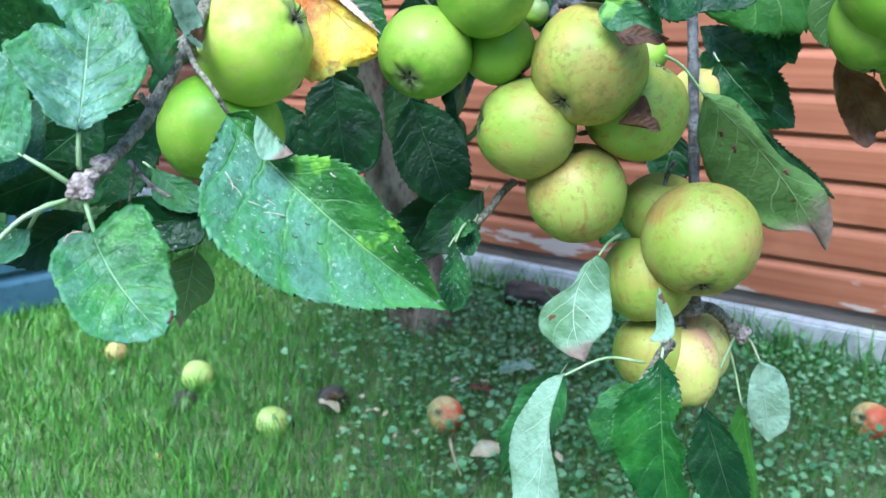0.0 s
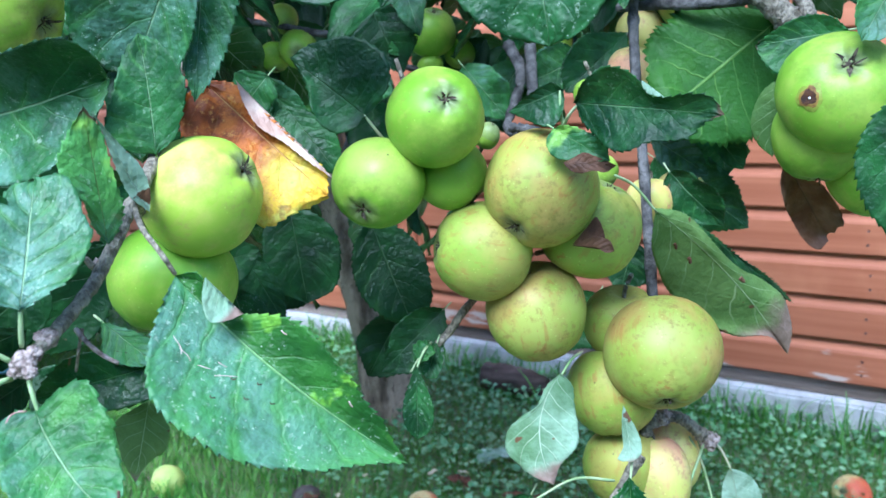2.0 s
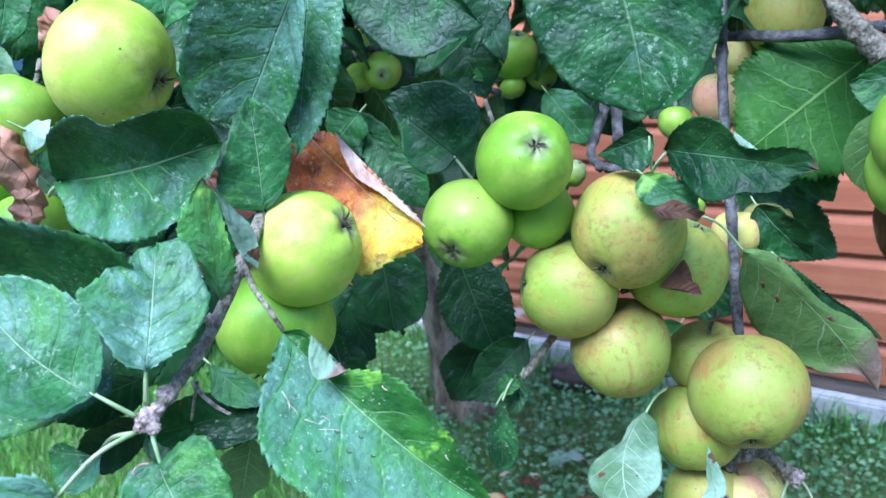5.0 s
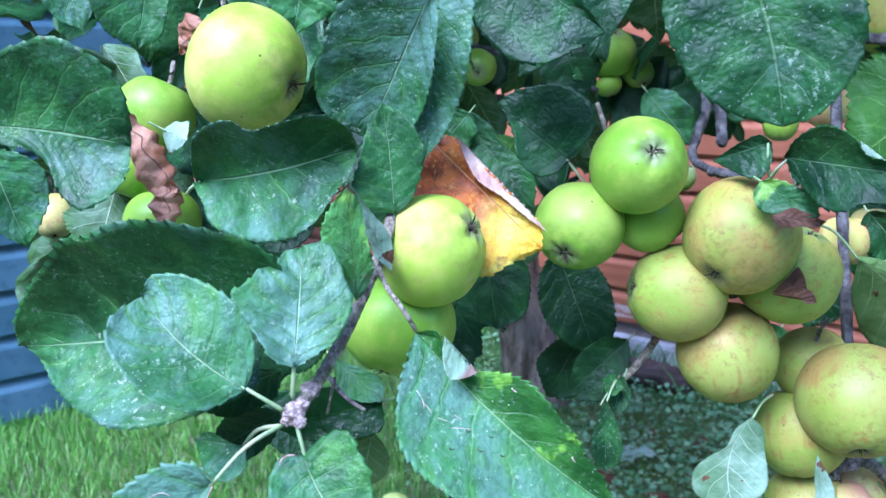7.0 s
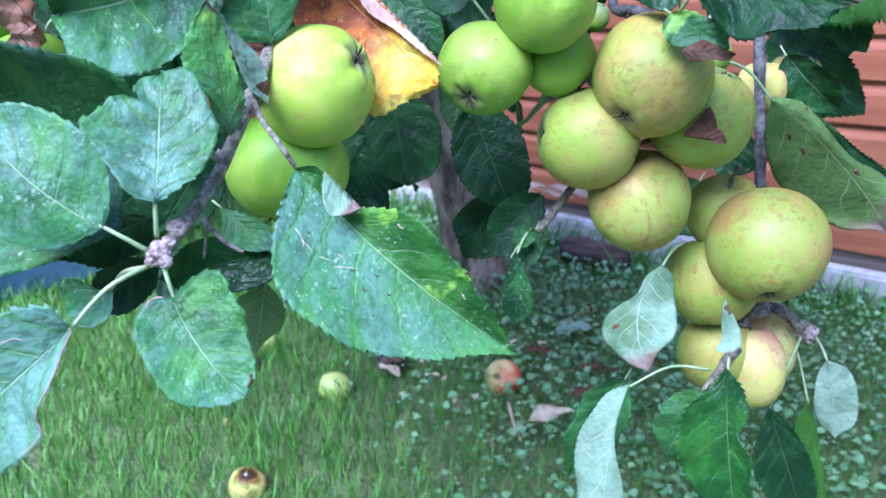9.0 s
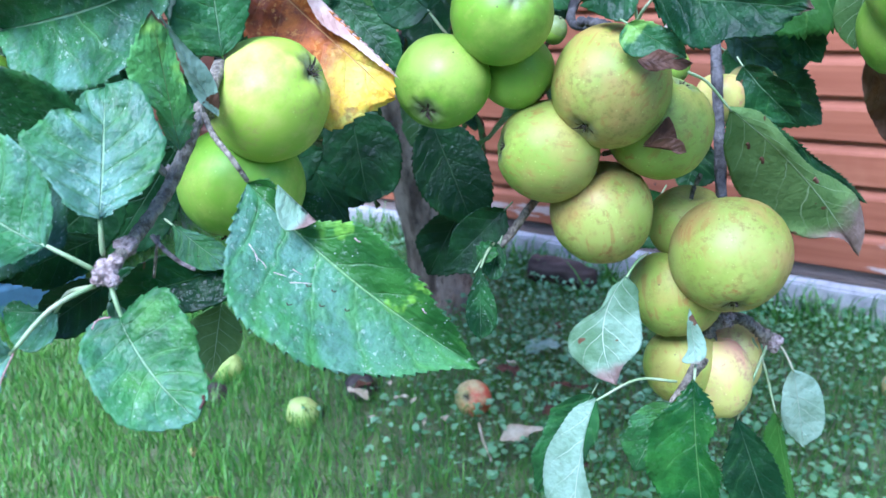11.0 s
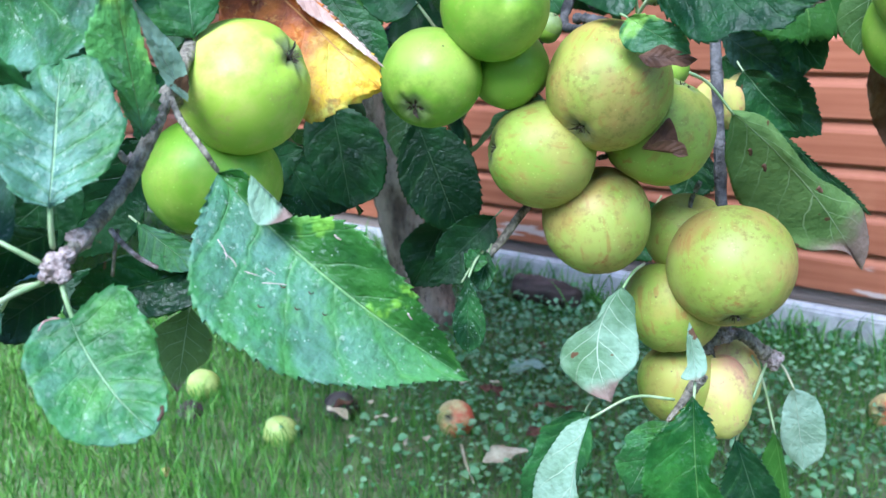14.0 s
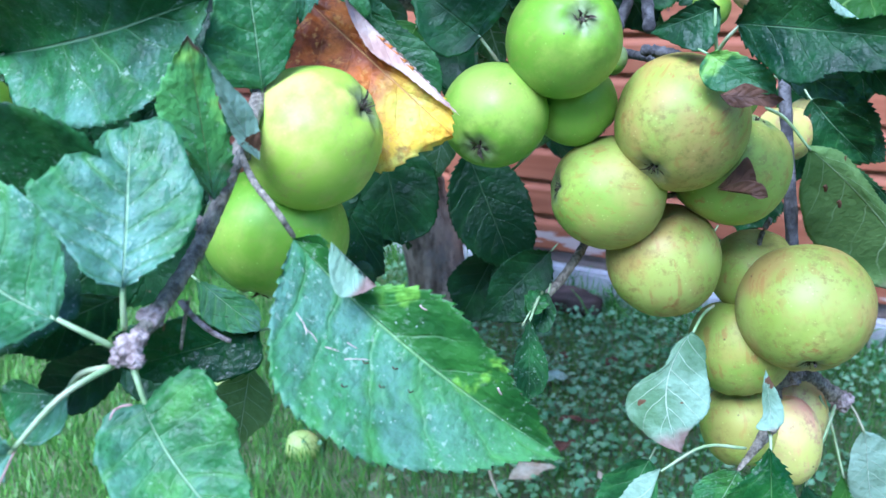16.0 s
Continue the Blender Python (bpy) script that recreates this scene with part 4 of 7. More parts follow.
blade((-0.1289, 0.2680, 0.6072), (-0.1884, 0.2400, 0.5577), (0.2678, -0.9403, 0.2102),
      left=((0.1, 0.067), (0.207, 0.134), (0.318, 0.193), (0.354, 0.272), (0.477, 0.29), (0.602, 0.273), (0.724, 0.247), (0.833, 0.184), (0.925, 0.101)),
      right=((-0.011, 0.12), (0.099, 0.214), (0.238, 0.247), (0.383, 0.254), (0.529, 0.254), (0.674, 0.242), (0.814, 0.207), (0.93, 0.128)),
      fold=(22, 16), side=-0.010, stalk=(-0.1087, 0.2900, 0.6229), look_="G", tone=0.8, speck=0.2, sheen_level=0.78, wave=0.02, label="green leaf with a reddish edge on a long stalk")
blade((-0.1214, 0.2840, 0.6377), (-0.1620, 0.2860, 0.6722), (0.3074, -0.8580, 0.4114),
      left=((0.028, 0.155), (0.072, 0.304), (0.165, 0.427), (0.301, 0.506), (0.452, 0.548), (0.609, 0.534), (0.764, 0.503), (0.904, 0.437), (1.001, 0.314), (1.02, 0.157)),
      right=((0.061, 0.158), (0.166, 0.291), (0.299, 0.397), (0.463, 0.421), (0.632, 0.402), (0.796, 0.357), (0.941, 0.275), (1.05, 0.149)),
      fold=(30, 22), side=-0.065, stalk=(-0.1086, 0.2890, 0.6279), look_="G", tone=0.7, speck=0.7, sheen_level=0.64, wave=0.015, label="speckled green leaf with a pale lower half")
blade((-0.1265, 0.3180, 0.6558), (-0.2465, 0.3250, 0.6377), (-0.0879, -0.9746, 0.2061),
      left=((-0.008, 0.127), (-0.005, 0.249), (0.107, 0.31), (0.229, 0.347), (0.355, 0.366), (0.482, 0.354), (0.6, 0.309), (0.712, 0.247), (0.816, 0.175), (0.902, 0.081)),
      right=((-0.079, 0.111), (-0.159, 0.223), (-0.112, 0.344), (-0.0, 0.42), (0.122, 0.477), (0.253, 0.493), (0.386, 0.46), (0.515, 0.465), (0.626, 0.387), (0.737, 0.307), (0.842, 0.221), (0.93, 0.118)),
      fold=(32, 46), side=-0.017, look_="G", tone=0.52, speck=0.95, tooth=0.7, wave=0.02, pucker=1.6, label="very broad dark green leaf with serrated edge")
blade((-0.2742, 0.3450, 0.7356), (-0.2070, 0.3620, 0.7246), (0.2603, -0.9595, 0.1079),
      left=((0.053, 0.232), (0.107, 0.465), (0.298, 0.59), (0.521, 0.676), (0.743, 0.607), (0.922, 0.46), (0.991, 0.238)),
      right=((0.168, 0.107), (0.351, 0.124), (0.506, 0.215), (0.613, 0.383), (0.778, 0.491), (0.94, 0.379), (1.02, 0.198)),
      fold=(26, 22), side=-0.023, look_="G", tone=0.36, speck=0.4, sheen_level=0.6, label="large green leaf with pale specks")
blade((-0.2628, 0.3350, 0.7259), (-0.2541, 0.3450, 0.6790), (0.6605, -0.7499, -0.0372),
      left=((0.119, 0.246), (0.329, 0.401), (0.593, 0.362), (0.811, 0.198)),
      right=((0.178, 0.162), (0.372, 0.274), (0.611, 0.254), (0.818, 0.157)),
      fold=(15, 15), side=0.000, look_="G", tone=0.8, speck=0.4)
blade((-0.1836, 0.3780, 0.7063), (-0.0956, 0.3550, 0.7236), (-0.2458, -0.9686, -0.0375),
      left=((0.075, 0.119), (0.167, 0.223), (0.27, 0.319), (0.402, 0.365), (0.538, 0.356), (0.585, 0.264), (0.725, 0.263), (0.865, 0.27), (1.002, 0.25), (1.034, 0.136)),
      right=((0.068, 0.124), (0.137, 0.248), (0.249, 0.324), (0.384, 0.369), (0.522, 0.4), (0.661, 0.403), (0.789, 0.35), (0.871, 0.239), (0.96, 0.133)),
      fold=(48, 30), side=0.028, stalk=(-0.1933, 0.3850, 0.6991), look_="G", tone=0.48, speck=0.7, sheen_level=0.65, wave=0.02, label="speckled dark leaf, its lower half pale")
blade((-0.0653, 0.3850, 0.7956), (-0.1038, 0.3980, 0.7253), (0.1405, -0.9570, -0.2539),
      left=((0.173, 0.1), (0.359, 0.172), (0.549, 0.231), (0.748, 0.244), (0.935, 0.18)),
      right=((0.081, 0.177), (0.172, 0.346), (0.336, 0.44), (0.53, 0.447), (0.722, 0.427), (0.898, 0.351), (0.989, 0.194)),
      fold=(22, 10), side=-0.002, look_="G", tone=0.36, speck=0.6, wave=0.012, sheen_level=0.8, label="large blue-green leaf hanging tip down")
blade((-0.0668, 0.4050, 0.8042), (-0.0761, 0.3980, 0.7142), (0.2287, -0.9721, 0.0519),
      left=((0.099, 0.163), (0.284, 0.19), (0.474, 0.19), (0.663, 0.165), (0.842, 0.104)),
      right=((0.198, 0.054), (0.399, 0.08), (0.604, 0.077), (0.809, 0.069)),
      fold=(14, 10), side=-0.005, look_="G", tone=0.3, speck=0.5, sheen_level=0.75)
blade((-0.0828, 0.3650, 0.6929), (-0.0877, 0.3690, 0.7422), (0.2703, -0.9571, 0.1046),
      left=((0.037, 0.193), (0.134, 0.356), (0.307, 0.352), (0.489, 0.276), (0.674, 0.209), (0.855, 0.131)),
      right=((0.117, 0.174), (0.304, 0.272), (0.506, 0.333), (0.709, 0.285), (0.885, 0.173)),
      fold=(12, 16), side=0.016, look_="G", tone=0.4, speck=0.12, sheen_level=0.0, label="oval bright green leaf standing up")
blade((-0.0811, 0.4280, 0.7246), (-0.0205, 0.4090, 0.6700), (-0.0300, -0.9540, 0.2983),
      left=((0.12, 0.106), (0.265, 0.105), (0.424, 0.105), (0.584, 0.101), (0.744, 0.094), (0.903, 0.09)),
      right=((0.023, 0.18), (0.163, 0.3), (0.344, 0.363), (0.532, 0.394), (0.722, 0.405), (0.891, 0.361), (0.944, 0.179)),
      fold=(10, 14), side=0.000, look_="Y", tone=0.5, speck=0, wave=0.03, pucker=3.5, label="dying apple leaf turning brown and yellow")
blade((-0.0645, 0.4240, 0.7246), (-0.0174, 0.4070, 0.6781), (-0.0437, -0.9516, 0.3041),
      left=((0.2, -0.006), (0.4, 0.001), (0.6, 0.004), (0.8, 0.005)),
      right=((0.192, 0.079), (0.395, 0.122), (0.592, 0.071), (0.797, 0.042)),
      fold=(5, 25), side=0.000, stalk=False, look_="X", tone=0.95, speck=0, wave=0.01, label="rolled pinkish edge of the dying leaf")
# near-zero tone paints this leaf as shaded
blade((-0.0119, 0.4920, 0.7055), (-0.0548, 0.5030, 0.7389), (-0.0968, -0.9756, 0.1973),
      left=((0.029, 0.188), (0.142, 0.323), (0.32, 0.344), (0.495, 0.266), (0.647, 0.147), (0.818, 0.063)),
      right=((-0.03, 0.223), (0.016, 0.436), (0.176, 0.584), (0.396, 0.594), (0.598, 0.524), (0.769, 0.378), (0.92, 0.21)),
      fold=(8, 8), side=0.000, stalk=(-0.0012, 0.4970, 0.6896), look_="G", tone=0.02, speck=0.05, sheen_level=0.5, label="dark round leaf in shade")
blade((0.0609, 0.3560, 0.7963), (0.0771, 0.3500, 0.7302), (-0.1587, -0.9860, 0.0508),
      left=((0.07, 0.192), (0.14, 0.385), (0.31, 0.486), (0.499, 0.538), (0.697, 0.485), (0.858, 0.364), (0.979, 0.199)),
      right=((-0.046, 0.218), (-0.092, 0.435), (0.116, 0.491), (0.336, 0.503), (0.553, 0.459), (0.752, 0.362), (0.897, 0.197)),
      fold=(12, 12), side=-0.039, look_="G", tone=0.2, speck=0.5, sheen_level=0.55, pucker=2.0, wave=0.012, label="large deep green leaf with strong side veins")
blade((-0.0519, 0.4500, 0.8174), (0.0082, 0.4400, 0.7732), (-0.1233, -0.9908, 0.0564),
      left=((0.182, 0.111), (0.385, 0.148), (0.597, 0.14), (0.798, 0.068)),
      right=((-0.001, 0.235), (0.15, 0.394), (0.362, 0.485), (0.592, 0.507), (0.796, 0.413), (0.906, 0.214)),
      fold=(12, 12), side=0.000, look_="G", tone=0.0, speck=0.05, sheen_level=0.1)
blade((0.0987, 0.4620, 0.7094), (0.1599, 0.4150, 0.7020), (-0.6015, -0.7954, 0.0749),
      left=((0.071, 0.109), (0.156, 0.208), (0.264, 0.275), (0.389, 0.266), (0.496, 0.196), (0.56, 0.101), (0.686, 0.093), (0.811, 0.129), (0.94, 0.113)),
      right=((0.065, 0.103), (0.161, 0.182), (0.27, 0.242), (0.384, 0.293), (0.506, 0.284), (0.602, 0.217), (0.716, 0.195), (0.825, 0.166), (0.898, 0.065)),
      fold=(30, 20), side=-0.005, stalk=(0.0935, 0.4700, 0.6978), look_="G", tone=0.2, speck=0.25, dead=0.05, wave=0.025, sheen_level=0.0, label="dark glossy leaf with a curled pale edge")
blade((0.0939, 0.4730, 0.7169), (0.0657, 0.4850, 0.7057), (-0.3565, -0.9292, -0.0976),
      left=((0.072, 0.301), (0.288, 0.531), (0.532, 0.423), (0.772, 0.219)),
      right=((0.116, 0.181), (0.344, 0.178), (0.566, 0.138), (0.783, 0.069)),
      fold=(22, 22), side=0.000, stalk=(0.0940, 0.4750, 0.6976), look_="G", tone=0.12, speck=0.1, sheen_level=0.0, label="small dark folded leaf")
blade((0.0879, 0.4660, 0.6970), (0.1151, 0.4520, 0.6801), (-0.3473, -0.9163, 0.1994),
      left=((0.183, 0.139), (0.404, 0.202), (0.628, 0.22), (0.85, 0.174)),
      right=((0.069, 0.25), (0.294, 0.376), (0.542, 0.275), (0.779, 0.152)),
      fold=(20, 20), side=0.000, look_="M", tone=0.3, speck=0.3, wave=0.04, label="small blotched leaf with a dead brown edge")
leaf((0.2433, 0.6000, 0.7583), (0.1650, 0.6000, 0.6949), 0.0953, (0.1062, 0.9857, -0.1309), fold=5, bow=0.03, cup=0.0, wave=0.02, look_="T", tone=0.15, speck=0.0, dead=0.0, belly=0.5, hook=0.0, label="broad yellow-green leaf lit from behind")
blade((0.2622, 0.5300, 0.7467), (0.2140, 0.5450, 0.7405), (-0.2926, -0.9553, -0.0413),
      left=((0.234, 0.138), (0.467, 0.277), (0.699, 0.417), (0.907, 0.245)),
      right=((0.157, 0.172), (0.364, 0.243), (0.589, 0.218), (0.802, 0.122)),
      fold=(12, 14), side=0.000, look_="G", tone=0.42, speck=0.2, dead=0.08)
blade((0.2418, 0.5800, 0.7228), (0.2380, 0.5800, 0.6721), (0.3292, 0.9439, -0.0252),
      left=((0.164, 0.189), (0.382, 0.287), (0.624, 0.306), (0.849, 0.196)),
      right=((0.198, 0.06), (0.399, 0.105), (0.606, 0.109), (0.806, 0.074)),
      fold=(10, 10), side=0.000, look_="U", tone=0.2, speck=0.1)
leaf((0.2233, 0.6600, 0.6961), (0.2316, 0.6600, 0.6541), 0.0396, (-0.2578, -0.9649, -0.0508), fold=8, bow=0.03, cup=0.0, wave=0.02, look_="G", tone=0.5, speck=0.1, dead=0.0, belly=0.42, hook=0.0)
leaf((0.1745, 0.5900, 0.6635), (0.2112, 0.5900, 0.6267), 0.0372, (-0.3034, -0.9034, -0.3029), fold=25, bow=0.03, cup=0.0, wave=0.02, look_="G", tone=0.35, speck=0.2, dead=0.0, belly=0.42, hook=0.0)
leaf((0.1806, 0.6700, 0.6682), (0.2493, 0.6600, 0.6149), 0.0532, (-0.1304, -0.9913, 0.0179), fold=8, bow=0.03, cup=0.0, wave=0.02, look_="G", tone=0.4, speck=0.2, dead=0.0, belly=0.42, hook=0.0)
leaf((0.2205, 0.7000, 0.6730), (0.2010, 0.7000, 0.5931), 0.0558, (-0.2566, -0.9645, 0.0625), fold=8, bow=0.03, cup=0.0, wave=0.02, look_="G", tone=0.35, speck=0.2, dead=0.0, belly=0.42, hook=0.0)
blade((0.1501, 0.5130, 0.6473), (0.2464, 0.5660, 0.5457), (-0.1921, 0.9329, 0.3046),
      left=((0.102, 0.094), (0.232, 0.147), (0.366, 0.184), (0.506, 0.187), (0.645, 0.166), (0.77, 0.104), (0.86, 0.005)),
      right=((0.113, 0.076), (0.248, 0.088), (0.386, 0.086), (0.522, 0.099), (0.655, 0.136), (0.792, 0.154), (0.908, 0.102)),
      fold=(12, 14), side=0.042, stalk=(0.1256, 0.5050, 0.6688), look_="U", tone=0.5, speck=0.1, dead=0.42, wave=0.02, label="leaf showing its veined grey-green underside, brown tip")
blade((0.1773, 0.5350, 0.6374), (0.2511, 0.5700, 0.5778), (0.2353, -0.9369, -0.2587),
      left=((0.2, 0.014), (0.401, 0.011), (0.601, 0.027), (0.801, 0.026)),
      right=((0.197, 0.047), (0.398, 0.064), (0.6, 0.058), (0.801, 0.034)),
      fold=(8, 8), side=0.000, look_="G", tone=0.3, speck=0.1)
blade((0.2441, 0.5750, 0.6714), (0.2824, 0.5980, 0.6151), (-0.0566, -0.9104, -0.4098),
      left=((0.205, 0.125), (0.413, 0.237), (0.652, 0.259), (0.815, 0.144)),
      right=((0.161, 0.174), (0.393, 0.219), (0.627, 0.229), (0.86, 0.192)),
      fold=(40, 30), side=0.000, look_="D", tone=0.38, speck=0, wave=0.09, pucker=4, label="dead dark brown leaf hanging curled")
blade((0.2360, 0.4000, 0.7095), (0.2460, 0.4000, 0.6362), (-0.4314, -0.9002, -0.0593),
      left=((0.153, 0.163), (0.373, 0.206), (0.591, 0.174), (0.803, 0.106)),
      right=((0.053, 0.146), (0.167, 0.256), (0.312, 0.322), (0.472, 0.331), (0.629, 0.295), (0.771, 0.22), (0.902, 0.127)),
      fold=(10, 10), side=0.000, look_="G", tone=0.2, speck=0.15, sheen_level=0.0)
# leaves beneath the fruit, their shade painted in by low tone
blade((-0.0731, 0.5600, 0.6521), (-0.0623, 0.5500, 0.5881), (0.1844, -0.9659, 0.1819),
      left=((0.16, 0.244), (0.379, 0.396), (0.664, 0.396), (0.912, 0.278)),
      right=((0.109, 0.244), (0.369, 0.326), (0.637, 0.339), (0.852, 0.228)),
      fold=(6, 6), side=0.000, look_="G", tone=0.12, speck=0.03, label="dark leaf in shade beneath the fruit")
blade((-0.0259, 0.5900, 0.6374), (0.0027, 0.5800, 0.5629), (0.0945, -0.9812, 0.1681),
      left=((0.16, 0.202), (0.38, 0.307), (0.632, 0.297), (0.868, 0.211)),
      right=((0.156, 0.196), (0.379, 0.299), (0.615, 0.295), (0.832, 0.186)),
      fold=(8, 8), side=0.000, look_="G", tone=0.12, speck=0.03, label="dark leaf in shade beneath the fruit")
blade((0.0245, 0.5700, 0.5786), (-0.0178, 0.5600, 0.5385), (0.0077, -0.9721, 0.2343),
      left=((0.163, 0.2), (0.379, 0.312), (0.628, 0.354), (0.831, 0.195)),
      right=((0.152, 0.182), (0.356, 0.25), (0.592, 0.242), (0.796, 0.121)),
      fold=(10, 10), side=0.000, look_="G", tone=0.12, speck=0.05)
blade((0.0106, 0.4940, 0.5628), (0.0105, 0.4880, 0.5201), (0.0499, -0.9891, 0.1388),
      left=((0.205, 0.109), (0.417, 0.203), (0.639, 0.246), (0.863, 0.184)),
      right=((0.2, 0.097), (0.407, 0.173), (0.628, 0.207), (0.841, 0.147)),
      fold=(22, 22), side=0.000, stalk=(0.0182, 0.5200, 0.5693), look_="G", tone=0.22, speck=0.7, label="small speckled leaf at a twig end")
blade((0.0216, 0.5200, 0.5690), (0.0152, 0.5100, 0.5497), (0.0772, -0.8946, 0.4401),
      left=((0.214, 0.166), (0.428, 0.332), (0.685, 0.325), (0.937, 0.263)),
      right=((0.157, 0.295), (0.324, 0.573), (0.658, 0.561), (0.836, 0.291)),
      fold=(25, 35), side=0.000, look_="G", tone=0.35, speck=0.6)
leaf((0.0109, 0.5000, 0.5641), (0.0171, 0.5150, 0.5719), 0.0135, (0.3606, -0.5411, 0.7598), fold=30, bow=0.03, cup=0.0, wave=0.02, look_="G", tone=0.35, speck=0.9, dead=0.0, belly=0.42, hook=0.0, coil=80)
blade((0.0933, 0.4920, 0.5574), (0.0877, 0.4740, 0.4986), (0.0973, 0.9491, -0.2997),
      left=((0.135, 0.131), (0.311, 0.203), (0.427, 0.346), (0.566, 0.465), (0.742, 0.477), (0.867, 0.35), (0.957, 0.183)),
      right=((0.103, 0.121), (0.271, 0.147), (0.437, 0.185), (0.605, 0.203), (0.726, 0.141), (0.836, 0.045)),
      fold=(10, 14), side=-0.165, stalk=(0.1081, 0.5120, 0.5646), look_="P", tone=0.42, speck=0.1, dead=0.34, wave=0.03, label="pale grey-green leaf hanging with a pinkish tip")
blade((0.1260, 0.4750, 0.5439), (0.1305, 0.4700, 0.5130), (0.1525, 0.9788, -0.1364),
      left=((0.243, 0.063), (0.49, 0.101), (0.738, 0.121), (0.944, 0.245)),
      right=((0.217, 0.083), (0.436, 0.159), (0.664, 0.206), (0.886, 0.173)),
      fold=(12, 12), side=0.000, stalk=False, look_="P", tone=0.6, speck=0.1, dead=0.18, label="small pale leaf against the fruit")
blade((0.0756, 0.4620, 0.4968), (0.0635, 0.4400, 0.3938), (0.0881, 0.9720, -0.2179),
      left=((0.083, 0.115), (0.212, 0.183), (0.346, 0.238), (0.492, 0.246), (0.633, 0.209), (0.774, 0.172), (0.904, 0.108)),
      right=((0.146, -0.034), (0.293, -0.045), (0.438, -0.009), (0.577, 0.046), (0.722, 0.083), (0.87, 0.069)),
      fold=(16, 30), side=-0.053, stalk=(0.1238, 0.4900, 0.4931), look_="P", tone=0.5, speck=0.05, dead=0, wave=0.012, label="long pale leaf hanging from an arched stalk")
leaf((0.0760, 0.5000, 0.4802), (0.0427, 0.5000, 0.4114), 0.0365, (-0.2444, -0.9625, 0.1181), fold=15, bow=0.03, cup=0.0, wave=0.02, look_="G", tone=0.35, speck=0.1, dead=0.0, belly=0.42, hook=0.0)
blade((0.1280, 0.4640, 0.5068), (0.1379, 0.4400, 0.4055), (-0.1625, -0.9636, 0.2124),
      left=((0.117, 0.077), (0.243, 0.094), (0.372, 0.039), (0.472, 0.098), (0.601, 0.075), (0.738, 0.102), (0.869, 0.051)),
      right=((0.104, 0.108), (0.182, 0.234), (0.321, 0.286), (0.472, 0.293), (0.609, 0.231), (0.746, 0.166), (0.875, 0.087)),
      fold=(22, 18), side=0.021, stalk=(0.1331, 0.4850, 0.5066), look_="L", tone=0.3, speck=0.06, sheen_level=0.0, wave=0.04, label="glossy green leaf hanging below the fruit")
leaf((0.1204, 0.4900, 0.4799), (0.1007, 0.4900, 0.4338), 0.0358, (-0.3075, -0.9425, 0.1312), fold=15, bow=0.03, cup=0.0, wave=0.02, look_="G", tone=0.5, speck=0.3, dead=0.0, belly=0.42, hook=0.0)
blade((0.1691, 0.5300, 0.4499), (0.1983, 0.5200, 0.3657), (-0.1143, -0.9904, 0.0780),
      left=((0.182, 0.116), (0.392, 0.165), (0.607, 0.16), (0.811, 0.106)),
      right=((0.187, 0.129), (0.383, 0.232), (0.608, 0.212), (0.818, 0.136)),
      fold=(14, 10), side=0.000, stalk=(0.1907, 0.5520, 0.4895), look_="G", tone=0.14, speck=0.1, sheen_level=0.0)
blade((0.1986, 0.5500, 0.4447), (0.2181, 0.5400, 0.3500), (0.2013, 0.9776, -0.0618),
      left=((0.18, 0.106), (0.389, 0.117), (0.599, 0.109), (0.803, 0.073)),
      right=((0.199, 0.03), (0.4, 0.029), (0.601, 0.032), (0.801, 0.027)),
      fold=(10, 14), side=0.000, stalk=(0.1824, 0.5550, 0.4936), look_="T", tone=0.2, speck=0)
blade((0.2082, 0.5500, 0.4738), (0.2241, 0.5650, 0.4099), (0.1708, 0.9489, 0.2652),
      left=((0.194, 0.103), (0.408, 0.154), (0.625, 0.176), (0.835, 0.139)),
      right=((0.133, 0.145), (0.317, 0.219), (0.512, 0.236), (0.707, 0.225), (0.891, 0.157)),
      fold=(10, 10), side=0.000, stalk=(0.1964, 0.5550, 0.4910), look_="P", tone=0.8, speck=0, label="pale whitish leaf hanging from the spur end")
# leaf under the spur, coloured very dark to stand for shade
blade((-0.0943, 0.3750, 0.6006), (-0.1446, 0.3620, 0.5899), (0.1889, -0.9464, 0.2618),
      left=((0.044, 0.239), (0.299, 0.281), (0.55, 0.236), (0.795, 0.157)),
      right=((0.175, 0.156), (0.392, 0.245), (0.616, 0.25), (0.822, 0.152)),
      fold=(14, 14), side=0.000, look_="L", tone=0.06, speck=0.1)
blade((-0.1027, 0.3850, 0.5813), (-0.1093, 0.3780, 0.5452), (-0.3003, 0.9452, -0.1279),
      left=((0.158, 0.204), (0.331, 0.356), (0.576, 0.277), (0.803, 0.165)),
      right=((0.164, 0.188), (0.359, 0.306), (0.601, 0.286), (0.777, 0.112)),
      fold=(8, 8), side=0.000, look_="U", tone=0.55, speck=0.3, dead=0.22)
blade((-0.1185, 0.3780, 0.6205), (-0.0931, 0.3720, 0.6020), (0.1262, -0.8799, 0.4580),
      left=((0.218, 0.078), (0.436, 0.155), (0.661, 0.213), (0.855, 0.18)),
      right=((0.194, 0.158), (0.388, 0.315), (0.616, 0.295), (0.832, 0.185)),
      fold=(10, 10), side=0.000, look_="G", tone=0.75, speck=0.1)
